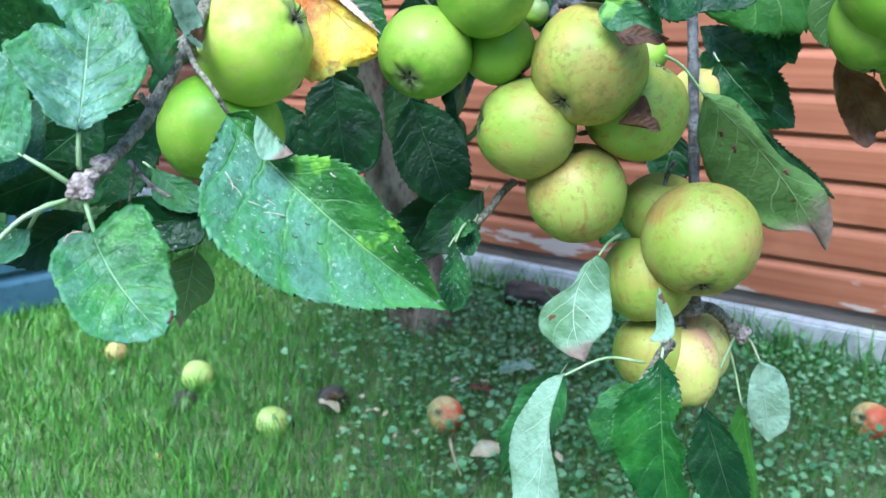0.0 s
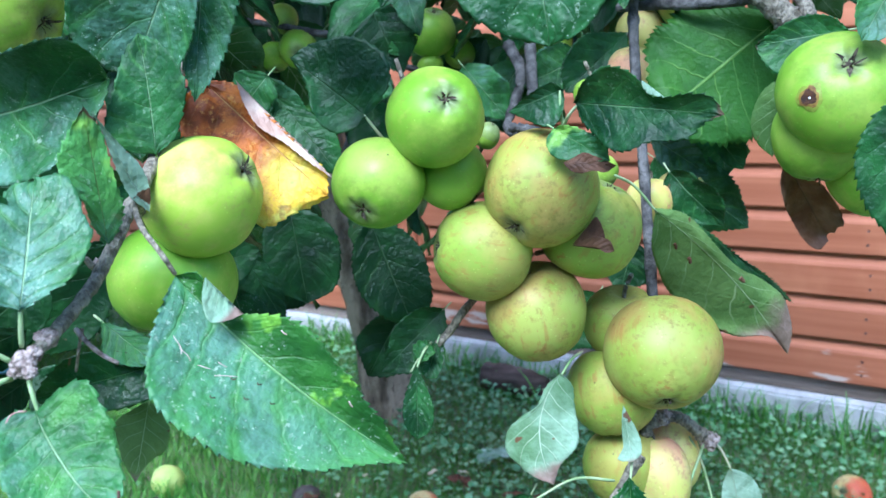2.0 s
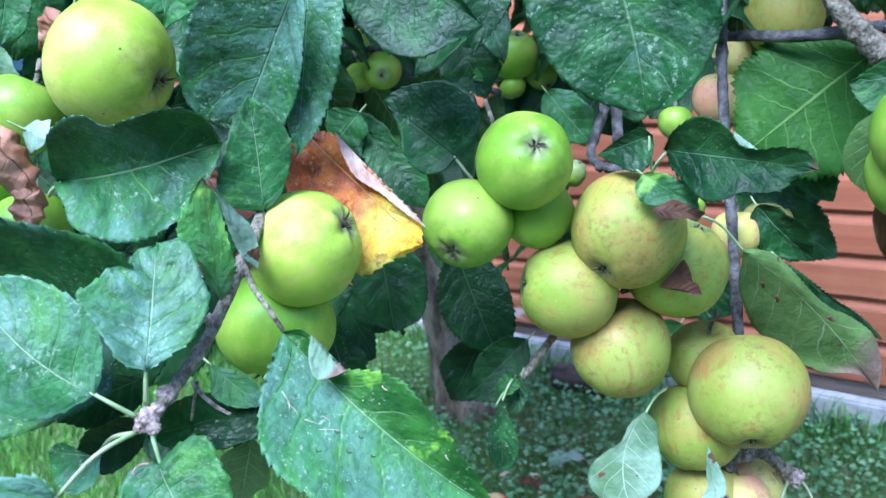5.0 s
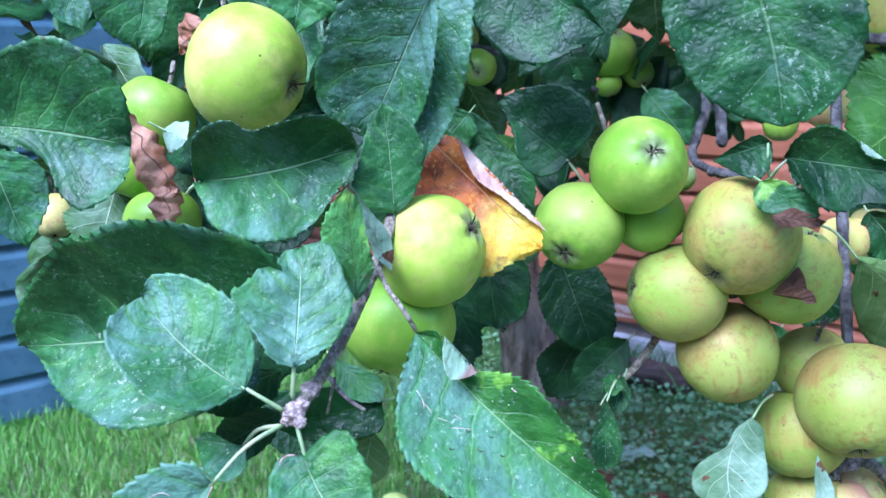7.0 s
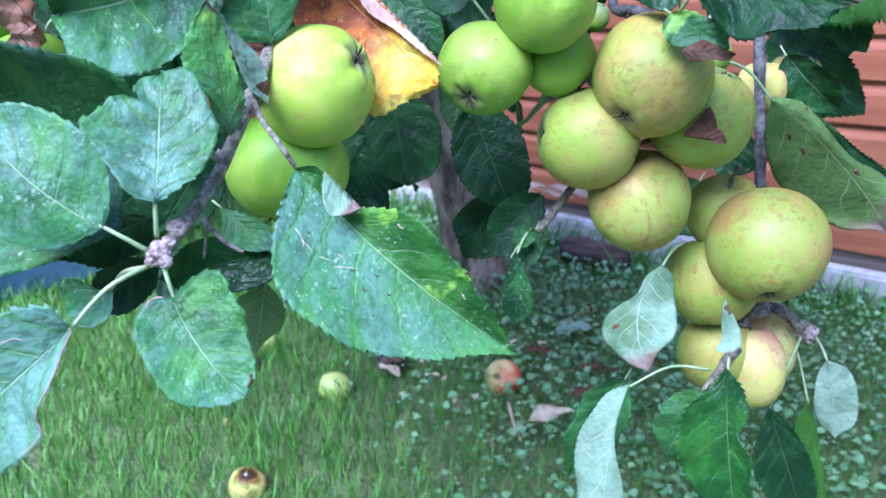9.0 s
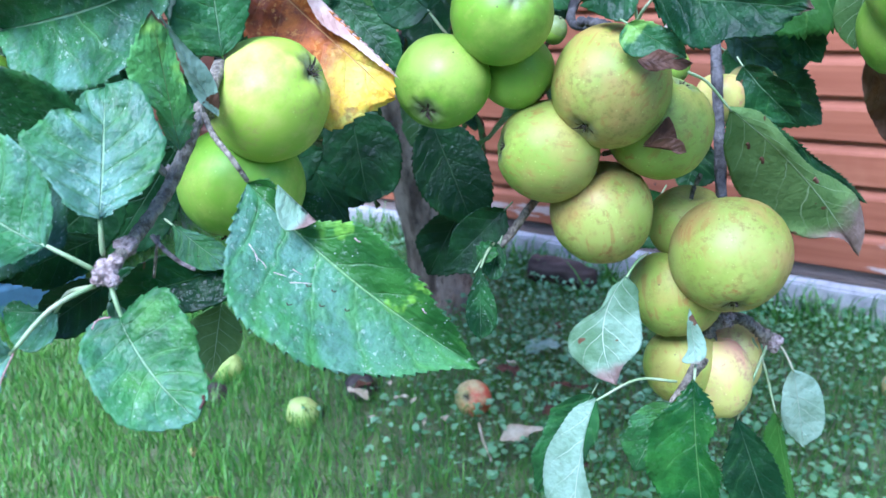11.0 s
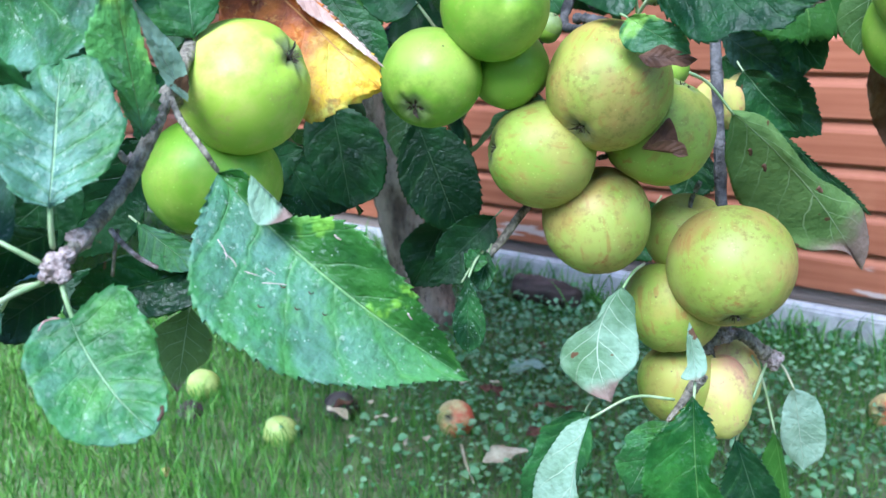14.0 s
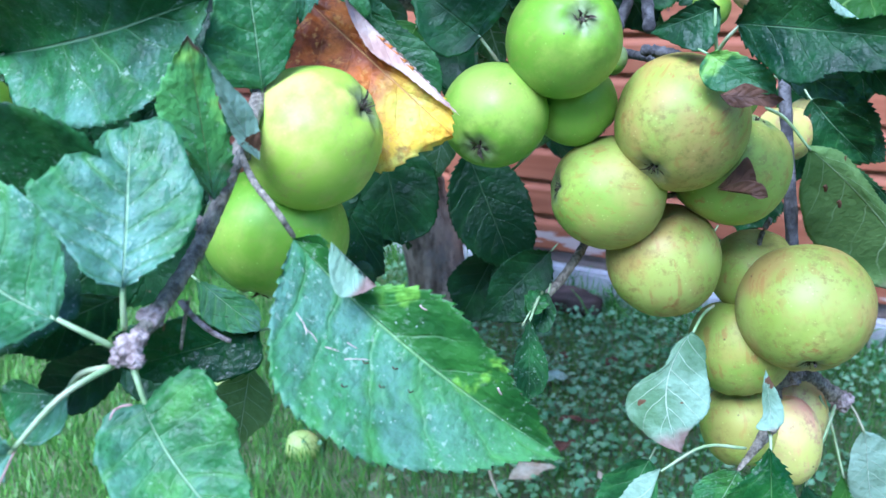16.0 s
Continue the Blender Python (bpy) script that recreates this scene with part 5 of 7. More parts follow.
blade((-0.1277, 0.2950, 0.6101), (-0.1540, 0.3020, 0.6082), (-0.2634, -0.8835, 0.3874),
      left=((-0.156, 0.36), (0.05, 0.595), (0.412, 0.502), (0.725, 0.28)),
      right=((0.222, 0.003), (0.429, 0.063), (0.626, 0.164), (0.816, 0.123)),
      fold=(30, 30), side=0.000, stalk=(-0.1099, 0.2900, 0.6217), look_="G", tone=0.6, speck=0.9, label="cupped speckled leaf")
leaf((-0.2662, 0.4400, 0.6952), (-0.2789, 0.4300, 0.6491), 0.0417, (-0.5166, 0.8551, -0.0431), fold=8, bow=0.03, cup=0.0, wave=0.02, look_="G", tone=0.2, speck=0.1, dead=0.0, belly=0.42, hook=0.0)
leaf((-0.2055, 0.3900, 0.7306), (-0.1912, 0.3850, 0.7252), 0.0176, (0.1786, 0.9110, -0.3718), fold=20, bow=0.03, cup=0.0, wave=0.02, look_="P", tone=0.8, speck=0.4, dead=0.0, belly=0.42, hook=0.0)
leaf((-0.2248, 0.3850, 0.7379), (-0.1994, 0.3850, 0.6989), 0.0444, (-0.3911, 0.8845, -0.2542), fold=15, bow=0.03, cup=0.0, wave=0.03, look_="D", tone=1.0, speck=0, dead=0.0, belly=0.5, hook=0.0, coil=290, stalk=False, label="dead pinkish-brown leaf rolled into a tube")
leaf((-0.2019, 0.3850, 0.7059), (-0.2042, 0.3800, 0.6826), 0.0323, (-0.4879, 0.8621, -0.1371), fold=15, bow=0.03, cup=0.0, wave=0.1, look_="D", tone=1.0, speck=0, dead=0.0, belly=0.5, hook=0.0, coil=240, stalk=False)
leaf((-0.1854, 0.4000, 0.7820), (-0.1986, 0.4000, 0.7675), 0.0239, (-0.2874, 0.9211, 0.2625), fold=15, bow=0.03, cup=0.0, wave=0.1, look_="D", tone=0.6, speck=0, dead=0.0, belly=0.42, hook=0.0, coil=160)
blade((-0.0776, 0.5600, 0.7207), (-0.0379, 0.5500, 0.6698), (0.0475, -0.9724, 0.2283),
      left=((0.203, 0.098), (0.415, 0.173), (0.635, 0.221), (0.841, 0.156)),
      right=((0.157, 0.17), (0.368, 0.215), (0.598, 0.203), (0.821, 0.142)),
      fold=(8, 8), side=0.000, look_="G", tone=0.3, speck=0, sheen_level=0.0)
blade((0.0204, 0.5000, 0.8238), (-0.0014, 0.4900, 0.7627), (0.0986, -0.9871, 0.1262),
      left=((0.192, 0.098), (0.39, 0.174), (0.605, 0.161), (0.808, 0.098)),
      right=((0.186, 0.131), (0.38, 0.23), (0.606, 0.2), (0.817, 0.135)),
      fold=(12, 12), side=0.000, look_="G", tone=0.08, speck=0.05)
leaf((-0.0125, 0.7200, 0.8228), (0.0052, 0.7000, 0.7653), 0.0320, (-0.0614, -0.9485, 0.3107), fold=12, bow=0.03, cup=0.0, wave=0.02, look_="G", tone=0.4, speck=0.2, dead=0.0, belly=0.42, hook=0.0)
leaf((-0.0097, 0.7200, 0.7528), (-0.0139, 0.7200, 0.7684), 0.0231, (0.0556, -0.9983, 0.0148), fold=12, bow=0.03, cup=0.0, wave=0.02, look_="G", tone=0.5, speck=0.2, dead=0.0, belly=0.42, hook=0.0)
leaf((0.0377, 0.7200, 0.7427), (0.0734, 0.7200, 0.6993), 0.0392, (-0.0124, -0.9999, -0.0102), fold=10, bow=0.03, cup=0.0, wave=0.05, look_="G", tone=0.45, speck=0.2, dead=0.0, belly=0.42, hook=0.0)
leaf((0.1363, 0.7400, 0.7477), (0.0860, 0.7400, 0.7261), 0.0429, (-0.0076, -0.9998, 0.0177), fold=10, bow=0.03, cup=0.0, wave=0.02, look_="G", tone=0.4, speck=0.1, dead=0.0, belly=0.42, hook=0.0)
leaf((-0.0569, 0.6200, 0.7110), (-0.0828, 0.6200, 0.6679), 0.0443, (-0.1102, 0.9917, 0.0662), fold=8, bow=0.03, cup=0.0, wave=0.02, look_="T", tone=0.4, speck=0.4, dead=0.0, belly=0.42, hook=0.0)
leaf((-0.0203, 0.6600, 0.7382), (-0.0293, 0.6600, 0.7158), 0.0254, (0.0900, -0.9953, -0.0362), fold=8, bow=0.03, cup=0.0, wave=0.02, look_="G", tone=0.5, speck=0.4, dead=0.0, belly=0.42, hook=0.0)
leaf((-0.1074, 0.6000, 0.7220), (-0.0617, 0.6000, 0.7039), 0.0313, (0.0340, -0.9957, 0.0861), fold=15, bow=0.03, cup=0.0, wave=0.02, look_="G", tone=0.55, speck=0.2, dead=0.0, belly=0.42, hook=0.0)
leaf((0.1568, 0.6200, 0.6125), (0.1476, 0.6200, 0.5760), 0.0370, (-0.2193, -0.9741, 0.0551), fold=8, bow=0.03, cup=0.0, wave=0.02, look_="G", tone=0.3, speck=0.4, dead=0.0, belly=0.42, hook=0.0)
leaf((0.1349, 0.6400, 0.5713), (0.1106, 0.6400, 0.5285), 0.0470, (-0.2124, -0.9697, 0.1206), fold=8, bow=0.03, cup=0.0, wave=0.02, look_="G", tone=0.25, speck=0.4, dead=0.0, belly=0.42, hook=0.0)
# inner leaf behind the fruit, shade carried by its dark tone
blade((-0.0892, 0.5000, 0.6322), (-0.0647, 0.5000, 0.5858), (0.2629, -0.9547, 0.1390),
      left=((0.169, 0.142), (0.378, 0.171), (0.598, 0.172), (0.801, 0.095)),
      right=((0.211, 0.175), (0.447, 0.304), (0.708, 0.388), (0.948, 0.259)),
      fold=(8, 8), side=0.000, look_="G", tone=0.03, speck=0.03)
leaf((-0.0891, 0.4800, 0.6113), (-0.0752, 0.4800, 0.5686), 0.0325, (0.3071, -0.9464, 0.1000), fold=8, bow=0.03, cup=0.0, wave=0.02, look_="G", tone=0.2, speck=0.4, dead=0.0, belly=0.42, hook=0.0)
blade((-0.2784, 0.4200, 0.8276), (-0.2643, 0.4200, 0.7826), (0.5014, -0.8508, 0.1574),
      left=((0.194, 0.16), (0.388, 0.32), (0.608, 0.296), (0.833, 0.188)),
      right=((0.159, 0.216), (0.348, 0.365), (0.615, 0.336), (0.853, 0.219)),
      fold=(20, 20), side=0.000, look_="G", tone=0.6, speck=0.2)
blade((-0.2319, 0.4400, 0.8252), (-0.2394, 0.4300, 0.7721), (0.5357, -0.8404, 0.0827),
      left=((0.157, 0.184), (0.383, 0.225), (0.624, 0.232), (0.861, 0.184)),
      right=((0.197, 0.254), (0.395, 0.509), (0.674, 0.508), (0.914, 0.305)),
      fold=(15, 15), side=0.000, look_="G", tone=0.2, speck=0.2)
leaf((-0.2330, 0.4600, 0.8186), (-0.2517, 0.4600, 0.7664), 0.0454, (0.4556, -0.8751, -0.1631), fold=8, bow=0.03, cup=0.0, wave=0.02, look_="G", tone=0.3, speck=0.3, dead=0.0, belly=0.42, hook=0.0)
leaf((-0.1386, 0.4200, 0.8117), (-0.1465, 0.4200, 0.7765), 0.0388, (0.3499, -0.9335, -0.0785), fold=10, bow=0.03, cup=0.0, wave=0.02, look_="G", tone=0.4, speck=0.3, dead=0.0, belly=0.42, hook=0.0)
leaf((-0.0793, 0.5500, 0.7321), (-0.0983, 0.5500, 0.7105), 0.0296, (0.0805, -0.9942, -0.0710), fold=8, bow=0.03, cup=0.0, wave=0.02, look_="G", tone=0.5, speck=0.4, dead=0.0, belly=0.42, hook=0.0)
# dark wedge painted as the shadowed hole behind the brown scrap
blade((0.0997, 0.4840, 0.6331), (0.1171, 0.4800, 0.6361), (-0.2394, -0.9649, 0.1077),
      left=((0.28, 0.249), (0.561, 0.498), (0.832, 0.721), (0.966, 0.371)),
      right=((0.2, 0.015), (0.4, 0.03), (0.6, 0.028), (0.8, 0.014)),
      fold=(8, 8), side=0.000, stalk=False, look_="D", tone=0, speck=0, label="dark blade standing for the shadowed hole between the fruit")
blade((0.0919, 0.4550, 0.6798), (0.1179, 0.4500, 0.6780), (-0.1817, -0.9792, 0.0899),
      left=((0.189, 0.113), (0.379, 0.222), (0.591, 0.161), (0.8, 0.093)),
      right=((0.171, 0.159), (0.364, 0.187), (0.583, 0.126), (0.817, 0.143)),
      fold=(-15, 15), side=0.000, stalk=False, look_="D", tone=0.0, speck=0, wave=0.05, label="dead brown edge of a blotched leaf")
blade((0.0991, 0.4800, 0.6331), (0.1210, 0.4740, 0.6305), (-0.2470, -0.9595, 0.1352),
      left=((0.212, 0.147), (0.428, 0.284), (0.685, 0.307), (0.886, 0.232)),
      right=((0.206, -0.025), (0.412, -0.051), (0.611, -0.018), (0.805, 0.057)),
      fold=(20, 10), side=0.000, stalk=False, look_="D", tone=0.16, speck=0, wave=0.05, label="scrap of brown dead leaf stuck between the fruit")
# insect trails, scars and nicks on the near leaves
def scar(label, line, r, mat, kind):
    """A thin raised mark on a leaf: line runs through (along, across) with across from -1 to 1."""
    ob = NAMED[label]
    n1, co = 15, ob.data.vertices
    nu = len(co) // 2 // n1 - 1
    pts = []
    for s_, v_ in line:
        i, j = s_ * nu, 7 + math.copysign(7 * (1 - (1 - abs(v_)) ** (1 / 1.4)), v_)
        i0, j0 = min(int(i), nu - 1), min(int(j), n1 - 2)
        a, b = co[i0 * n1 + j0].co.lerp(co[i0 * n1 + j0 + 1].co, j - j0), co[(i0 + 1) * n1 + j0].co.lerp(co[(i0 + 1) * n1 + j0 + 1].co, j - j0)
        pts.append(a.lerp(b, i - i0))
    if r < 0:
        # on the lower face
        r, pts = -r, [q - Vector((0, 0, 0.0004)) for q in pts]
        pts = [q + Vector((0, 0, 0.6 * r)) for q in pts]
    part(kind, tube(kind, pts, r, r * 0.7, mat, 4, 6, 0.15, len(line)), ob, "pale pinkish scar on the leaf" if mat is SCAR else "reddened edge" if mat is RED_EDGE else "small dark scar on the leaf")


FOLDED, LOW_LEAF, LONG_LEAF = "large green apple leaf folded along its midrib", "green leaf with a pale sheen and brown tip", "green leaf with a reddish edge on a long stalk"
for line in (((0.24, 0.62), (0.27, 0.55), (0.29, 0.54)), ((0.31, 0.50), (0.34, 0.42)), ((0.36, 0.44), (0.38, 0.36), (0.40, 0.30)), ((0.20, 0.66), (0.24, 0.60), (0.26, 0.61)), ((0.33, 0.33), (0.36, 0.30))):
    scar(FOLDED, line, 0.00022, SCAR, "insect_trail")
for s_, v_ in ((0.39, 0.34), (0.45, 0.22), (0.46, 0.42), (0.52, 0.30), (0.40, 0.60)):
    scar(FOLDED, [(s_, v_), (s_ + 0.008, v_ + 0.01), (s_ + 0.014, v_ - 0.02)], 0.00026, ROT, "scar")
VEINED = "leaf showing its veined grey-green underside, brown tip"
for s_, v_ in ((0.20, -0.40), (0.30, -0.34), (0.52, 0.40)):
    scar(VEINED, [(s_, v_), (s_ + 0.012, v_ + 0.02), (s_ + 0.036, v_ - 0.03)], -0.0017, RUST, "brown_spot")
for s_, v_ in ((0.42, -0.72), (0.72, -0.55)):
    scar(FOLDED, [(s_, v_), (s_ + 0.010, v_ + 0.03), (s_ + 0.022, v_ + 0.03)], 0.00035, SCAR, "scar")
scar(LOW_LEAF, [(0.86, -0.80), (0.90, -0.84), (0.94, -0.70)], 0.0007, ROT, "brown_corner")
scar(LOW_LEAF, [(0.05, 0.86), (0.09, 0.92), (0.13, 0.95), (0.17, 0.90)], 0.0004, RED_EDGE, "curled_edge")
scar(LONG_LEAF, [(0.005 + 0.045 * i, -0.97) for i in range(12)], 0.00032, RED_EDGE, "red_edge")
scar(LONG_LEAF, [(0.22, 0.42), (0.25, 0.55), (0.30, 0.60), (0.34, 0.52), (0.40, 0.50), (0.47, 0.54)], 0.00019, SCAR, "insect_trail")
# filler leaves behind spur and fruit, most toned dark in place of shade
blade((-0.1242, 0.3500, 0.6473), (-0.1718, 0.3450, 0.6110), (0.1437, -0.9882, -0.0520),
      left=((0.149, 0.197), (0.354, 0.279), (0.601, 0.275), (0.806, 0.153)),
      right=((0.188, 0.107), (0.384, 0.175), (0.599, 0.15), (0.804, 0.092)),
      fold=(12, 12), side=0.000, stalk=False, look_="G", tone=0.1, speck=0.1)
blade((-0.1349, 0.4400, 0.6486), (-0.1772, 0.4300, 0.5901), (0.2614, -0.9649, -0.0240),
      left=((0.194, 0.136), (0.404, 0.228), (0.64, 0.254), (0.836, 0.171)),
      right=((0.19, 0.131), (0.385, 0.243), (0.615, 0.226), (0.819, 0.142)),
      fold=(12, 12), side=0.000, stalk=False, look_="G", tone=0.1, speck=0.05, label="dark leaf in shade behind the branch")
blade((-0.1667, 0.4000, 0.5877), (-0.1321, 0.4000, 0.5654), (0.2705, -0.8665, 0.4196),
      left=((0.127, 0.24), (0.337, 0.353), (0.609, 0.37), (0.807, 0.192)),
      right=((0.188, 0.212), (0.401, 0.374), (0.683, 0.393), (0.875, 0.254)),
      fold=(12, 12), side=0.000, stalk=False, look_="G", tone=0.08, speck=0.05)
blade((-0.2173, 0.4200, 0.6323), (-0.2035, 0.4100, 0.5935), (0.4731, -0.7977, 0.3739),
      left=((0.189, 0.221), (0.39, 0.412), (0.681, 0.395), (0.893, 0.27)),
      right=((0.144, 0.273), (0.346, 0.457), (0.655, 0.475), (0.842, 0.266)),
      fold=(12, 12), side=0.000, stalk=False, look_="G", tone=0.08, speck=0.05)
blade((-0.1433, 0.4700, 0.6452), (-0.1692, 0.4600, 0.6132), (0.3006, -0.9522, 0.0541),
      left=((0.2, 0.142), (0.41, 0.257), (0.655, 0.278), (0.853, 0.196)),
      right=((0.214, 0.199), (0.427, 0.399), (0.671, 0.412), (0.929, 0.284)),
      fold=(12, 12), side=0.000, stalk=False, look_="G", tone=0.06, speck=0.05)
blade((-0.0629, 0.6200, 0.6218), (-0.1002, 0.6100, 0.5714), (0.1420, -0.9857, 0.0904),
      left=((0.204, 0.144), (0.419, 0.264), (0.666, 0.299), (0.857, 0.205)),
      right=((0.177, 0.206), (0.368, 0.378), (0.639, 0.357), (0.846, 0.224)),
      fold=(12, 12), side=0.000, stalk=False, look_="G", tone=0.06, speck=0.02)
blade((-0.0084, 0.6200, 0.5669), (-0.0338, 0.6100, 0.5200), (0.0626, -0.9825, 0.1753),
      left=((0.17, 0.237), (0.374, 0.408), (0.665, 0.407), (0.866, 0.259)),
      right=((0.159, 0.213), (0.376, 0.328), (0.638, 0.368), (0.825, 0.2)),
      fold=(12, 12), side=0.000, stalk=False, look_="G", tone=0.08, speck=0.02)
blade((-0.1287, 0.3350, 0.6275), (-0.1723, 0.3300, 0.6103), (0.0759, -0.9924, 0.0965),
      left=((0.115, 0.213), (0.344, 0.239), (0.586, 0.245), (0.794, 0.126)),
      right=((0.191, 0.122), (0.394, 0.207), (0.62, 0.224), (0.816, 0.132)),
      fold=(12, 12), side=0.000, stalk=False, look_="G", tone=0.2, speck=0.2)
blade((-0.2370, 0.5000, 0.7992), (-0.2586, 0.4900, 0.7464), (0.4718, -0.8813, -0.0267),
      left=((0.203, 0.086), (0.407, 0.17), (0.627, 0.18), (0.832, 0.143)),
      right=((0.202, 0.132), (0.404, 0.263), (0.644, 0.257), (0.854, 0.192)),
      fold=(12, 12), side=0.000, look_="G", tone=0.06, speck=0.05)
blade((-0.1381, 0.4700, 0.7559), (-0.1646, 0.4600, 0.7251), (0.3355, -0.9419, 0.0171),
      left=((0.201, 0.145), (0.409, 0.268), (0.656, 0.279), (0.861, 0.204)),
      right=((0.182, 0.177), (0.378, 0.315), (0.63, 0.292), (0.846, 0.201)),
      fold=(12, 12), side=0.000, look_="G", tone=0.06, speck=0.05)
blade((-0.1532, 0.4500, 0.6815), (-0.1873, 0.4400, 0.6619), (0.2403, -0.9677, 0.0755),
      left=((0.105, 0.244), (0.316, 0.32), (0.581, 0.311), (0.796, 0.17)),
      right=((0.194, 0.144), (0.393, 0.273), (0.635, 0.26), (0.846, 0.186)),
      fold=(12, 12), side=0.000, look_="G", tone=0.06, speck=0.05)
blade((0.1690, 0.7200, 0.7647), (0.1181, 0.7100, 0.7188), (0.0599, -0.9871, 0.1485),
      left=((0.18, 0.168), (0.392, 0.26), (0.637, 0.277), (0.837, 0.184)),
      right=((0.193, 0.175), (0.396, 0.324), (0.656, 0.318), (0.865, 0.223)),
      fold=(12, 12), side=0.000, look_="G", tone=0.15, speck=0.02)
blade((0.2777, 0.5000, 0.7792), (0.2525, 0.4900, 0.7377), (-0.2074, -0.9148, 0.3466),
      left=((0.216, 0.098), (0.432, 0.195), (0.657, 0.241), (0.883, 0.206)),
      right=((0.199, 0.126), (0.397, 0.252), (0.625, 0.244), (0.837, 0.17)),
      fold=(12, 12), side=0.000, look_="G", tone=0.4, speck=0.1, sheen_level=0.7)
blade((0.2076, 0.6300, 0.6943), (0.2320, 0.6200, 0.6615), (-0.2884, -0.9544, 0.0768),
      left=((0.166, 0.203), (0.36, 0.342), (0.621, 0.324), (0.83, 0.199)),
      right=((0.199, 0.091), (0.401, 0.168), (0.62, 0.165), (0.831, 0.139)),
      fold=(10, 10), side=0.000, look_="G", tone=0.35, speck=0.0, sheen_level=0.0)
blade((0.0916, 0.7800, 0.7545), (0.0563, 0.7700, 0.6975), (0.0550, -0.9887, 0.1394),
      left=((0.207, 0.12), (0.42, 0.225), (0.658, 0.249), (0.861, 0.195)),
      right=((0.188, 0.161), (0.383, 0.302), (0.63, 0.286), (0.835, 0.185)),
      fold=(10, 10), side=0.000, look_="G", tone=0.3, speck=0.0, sheen_level=0.7)
blade((0.1707, 0.6400, 0.6861), (0.2104, 0.6300, 0.6579), (-0.2070, -0.9768, 0.0546),
      left=((0.182, 0.153), (0.384, 0.252), (0.622, 0.252), (0.825, 0.161)),
      right=((0.188, 0.151), (0.388, 0.263), (0.629, 0.251), (0.842, 0.182)),
      fold=(10, 10), side=0.000, look_="G", tone=0.3, speck=0.0, sheen_level=0.7)
# filler under the spur, shade put into its low tone
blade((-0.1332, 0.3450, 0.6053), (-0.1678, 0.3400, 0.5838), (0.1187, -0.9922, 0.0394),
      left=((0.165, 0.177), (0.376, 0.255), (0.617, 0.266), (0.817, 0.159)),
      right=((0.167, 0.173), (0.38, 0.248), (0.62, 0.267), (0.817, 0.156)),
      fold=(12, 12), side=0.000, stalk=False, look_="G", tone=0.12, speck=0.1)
# apples
apple((-0.0698, 0.3800, 0.6746), 0.0519, (0.88, -0.14, 0.46), skin="A", tall=0.98, label="bright green apple with a pale flush and dried calyx", stalk=(-0.0855, 0.3500, 0.6752), eye=2.0)
apple((-0.0894, 0.3920, 0.6343), 0.0575, (-0.2382, -0.4068, -0.8819), skin="G", tall=0.88, label="green apple tucked beneath another", stalk=(-0.0884, 0.3600, 0.6705))
apple((-0.0065, 0.4850, 0.6687), 0.0507, (-0.2903, -0.7933, -0.5351), skin="G", tall=0.98, label="small bright green apple with puckered calyx end", stalk=(0.0005, 0.5000, 0.6923), eye=1.6)
apple((0.0262, 0.4800, 0.7047), 0.0534, (0.29, -0.89, 0.35), skin="G", tall=1.0, label="green apple, calyx end facing outward", stalk=(0.0028, 0.5200, 0.7376), eye=1.5)
apple((0.0339, 0.5050, 0.6718), 0.0424, (0.6999, -0.2021, -0.6850), skin="G", tall=0.95, label="green apple tucked behind two others")
apple((0.0832, 0.4920, 0.6630), 0.0642, (-0.5143, -0.5698, -0.6409), skin="S", tall=0.98, label="yellow-green apple with faint red streaks", stalk=(0.0737, 0.5200, 0.6942))
apple((0.0504, 0.5030, 0.6281), 0.0584, (-0.9782, -0.1519, 0.1414), skin="R", tall=0.97, label="yellow-green apple flecked with red")
apple((0.0818, 0.5150, 0.5888), 0.0603, (0.1857, 0.0721, -0.9800), skin="S", tall=0.97, label="russet-freckled yellow-green apple low in the cluster")
apple((0.1129, 0.5150, 0.6378), 0.0595, (0.4301, -0.1746, 0.8857), skin="R", tall=0.97, label="yellow-green apple in a tight cluster")
apple((0.1551, 0.5150, 0.5621), 0.0698, (-0.0255, -0.6383, -0.7693), skin="S", tall=0.95, label="ripening apple with a soft russet flush", stalk=(0.1546, 0.5400, 0.5882))
apple((0.1363, 0.5450, 0.5733), 0.0482, (-0.0414, 0.2992, -0.9533), skin="R", tall=0.97, label="yellow-green apple half hidden")
apple((0.1309, 0.5400, 0.5310), 0.0584, (0.1198, -0.2688, -0.9557), skin="R", tall=0.97, label="yellow-green apple under another")
apple((0.1376, 0.5450, 0.4789), 0.0502, (-0.0801, -0.5009, -0.8618), skin="R", tall=0.98, label="yellow-green apple low in the cluster")
apple((0.1593, 0.5400, 0.4729), 0.0407, (0.0996, -0.2793, -0.9550), skin="K", tall=1.3, label="long pale yellow apple with a pink blush")
apple((0.1732, 0.5650, 0.4766), 0.0371, (0.1955, -0.2639, -0.9445), skin="K", tall=1.3, label="pale pink-blushed apple behind a longer one")
rot_spot(apple((0.2560, 0.5220, 0.7126), 0.0711, (-0.2107, -0.8176, 0.5359), skin="G", tall=0.82, label="green apple with a dark rotten spot", eye=1.6), (0.2230, 0.4950, 0.7080), 0.0058)
apple((0.2542, 0.5450, 0.6865), 0.0578, (-0.1314, -0.1629, -0.9779), skin="G", tall=0.97, label="green apple beneath the spotted one")
apple((0.2878, 0.5450, 0.6653), 0.0574, (0.2957, -0.1381, -0.9452), skin="G", tall=0.97, label="green apple low in the pair")
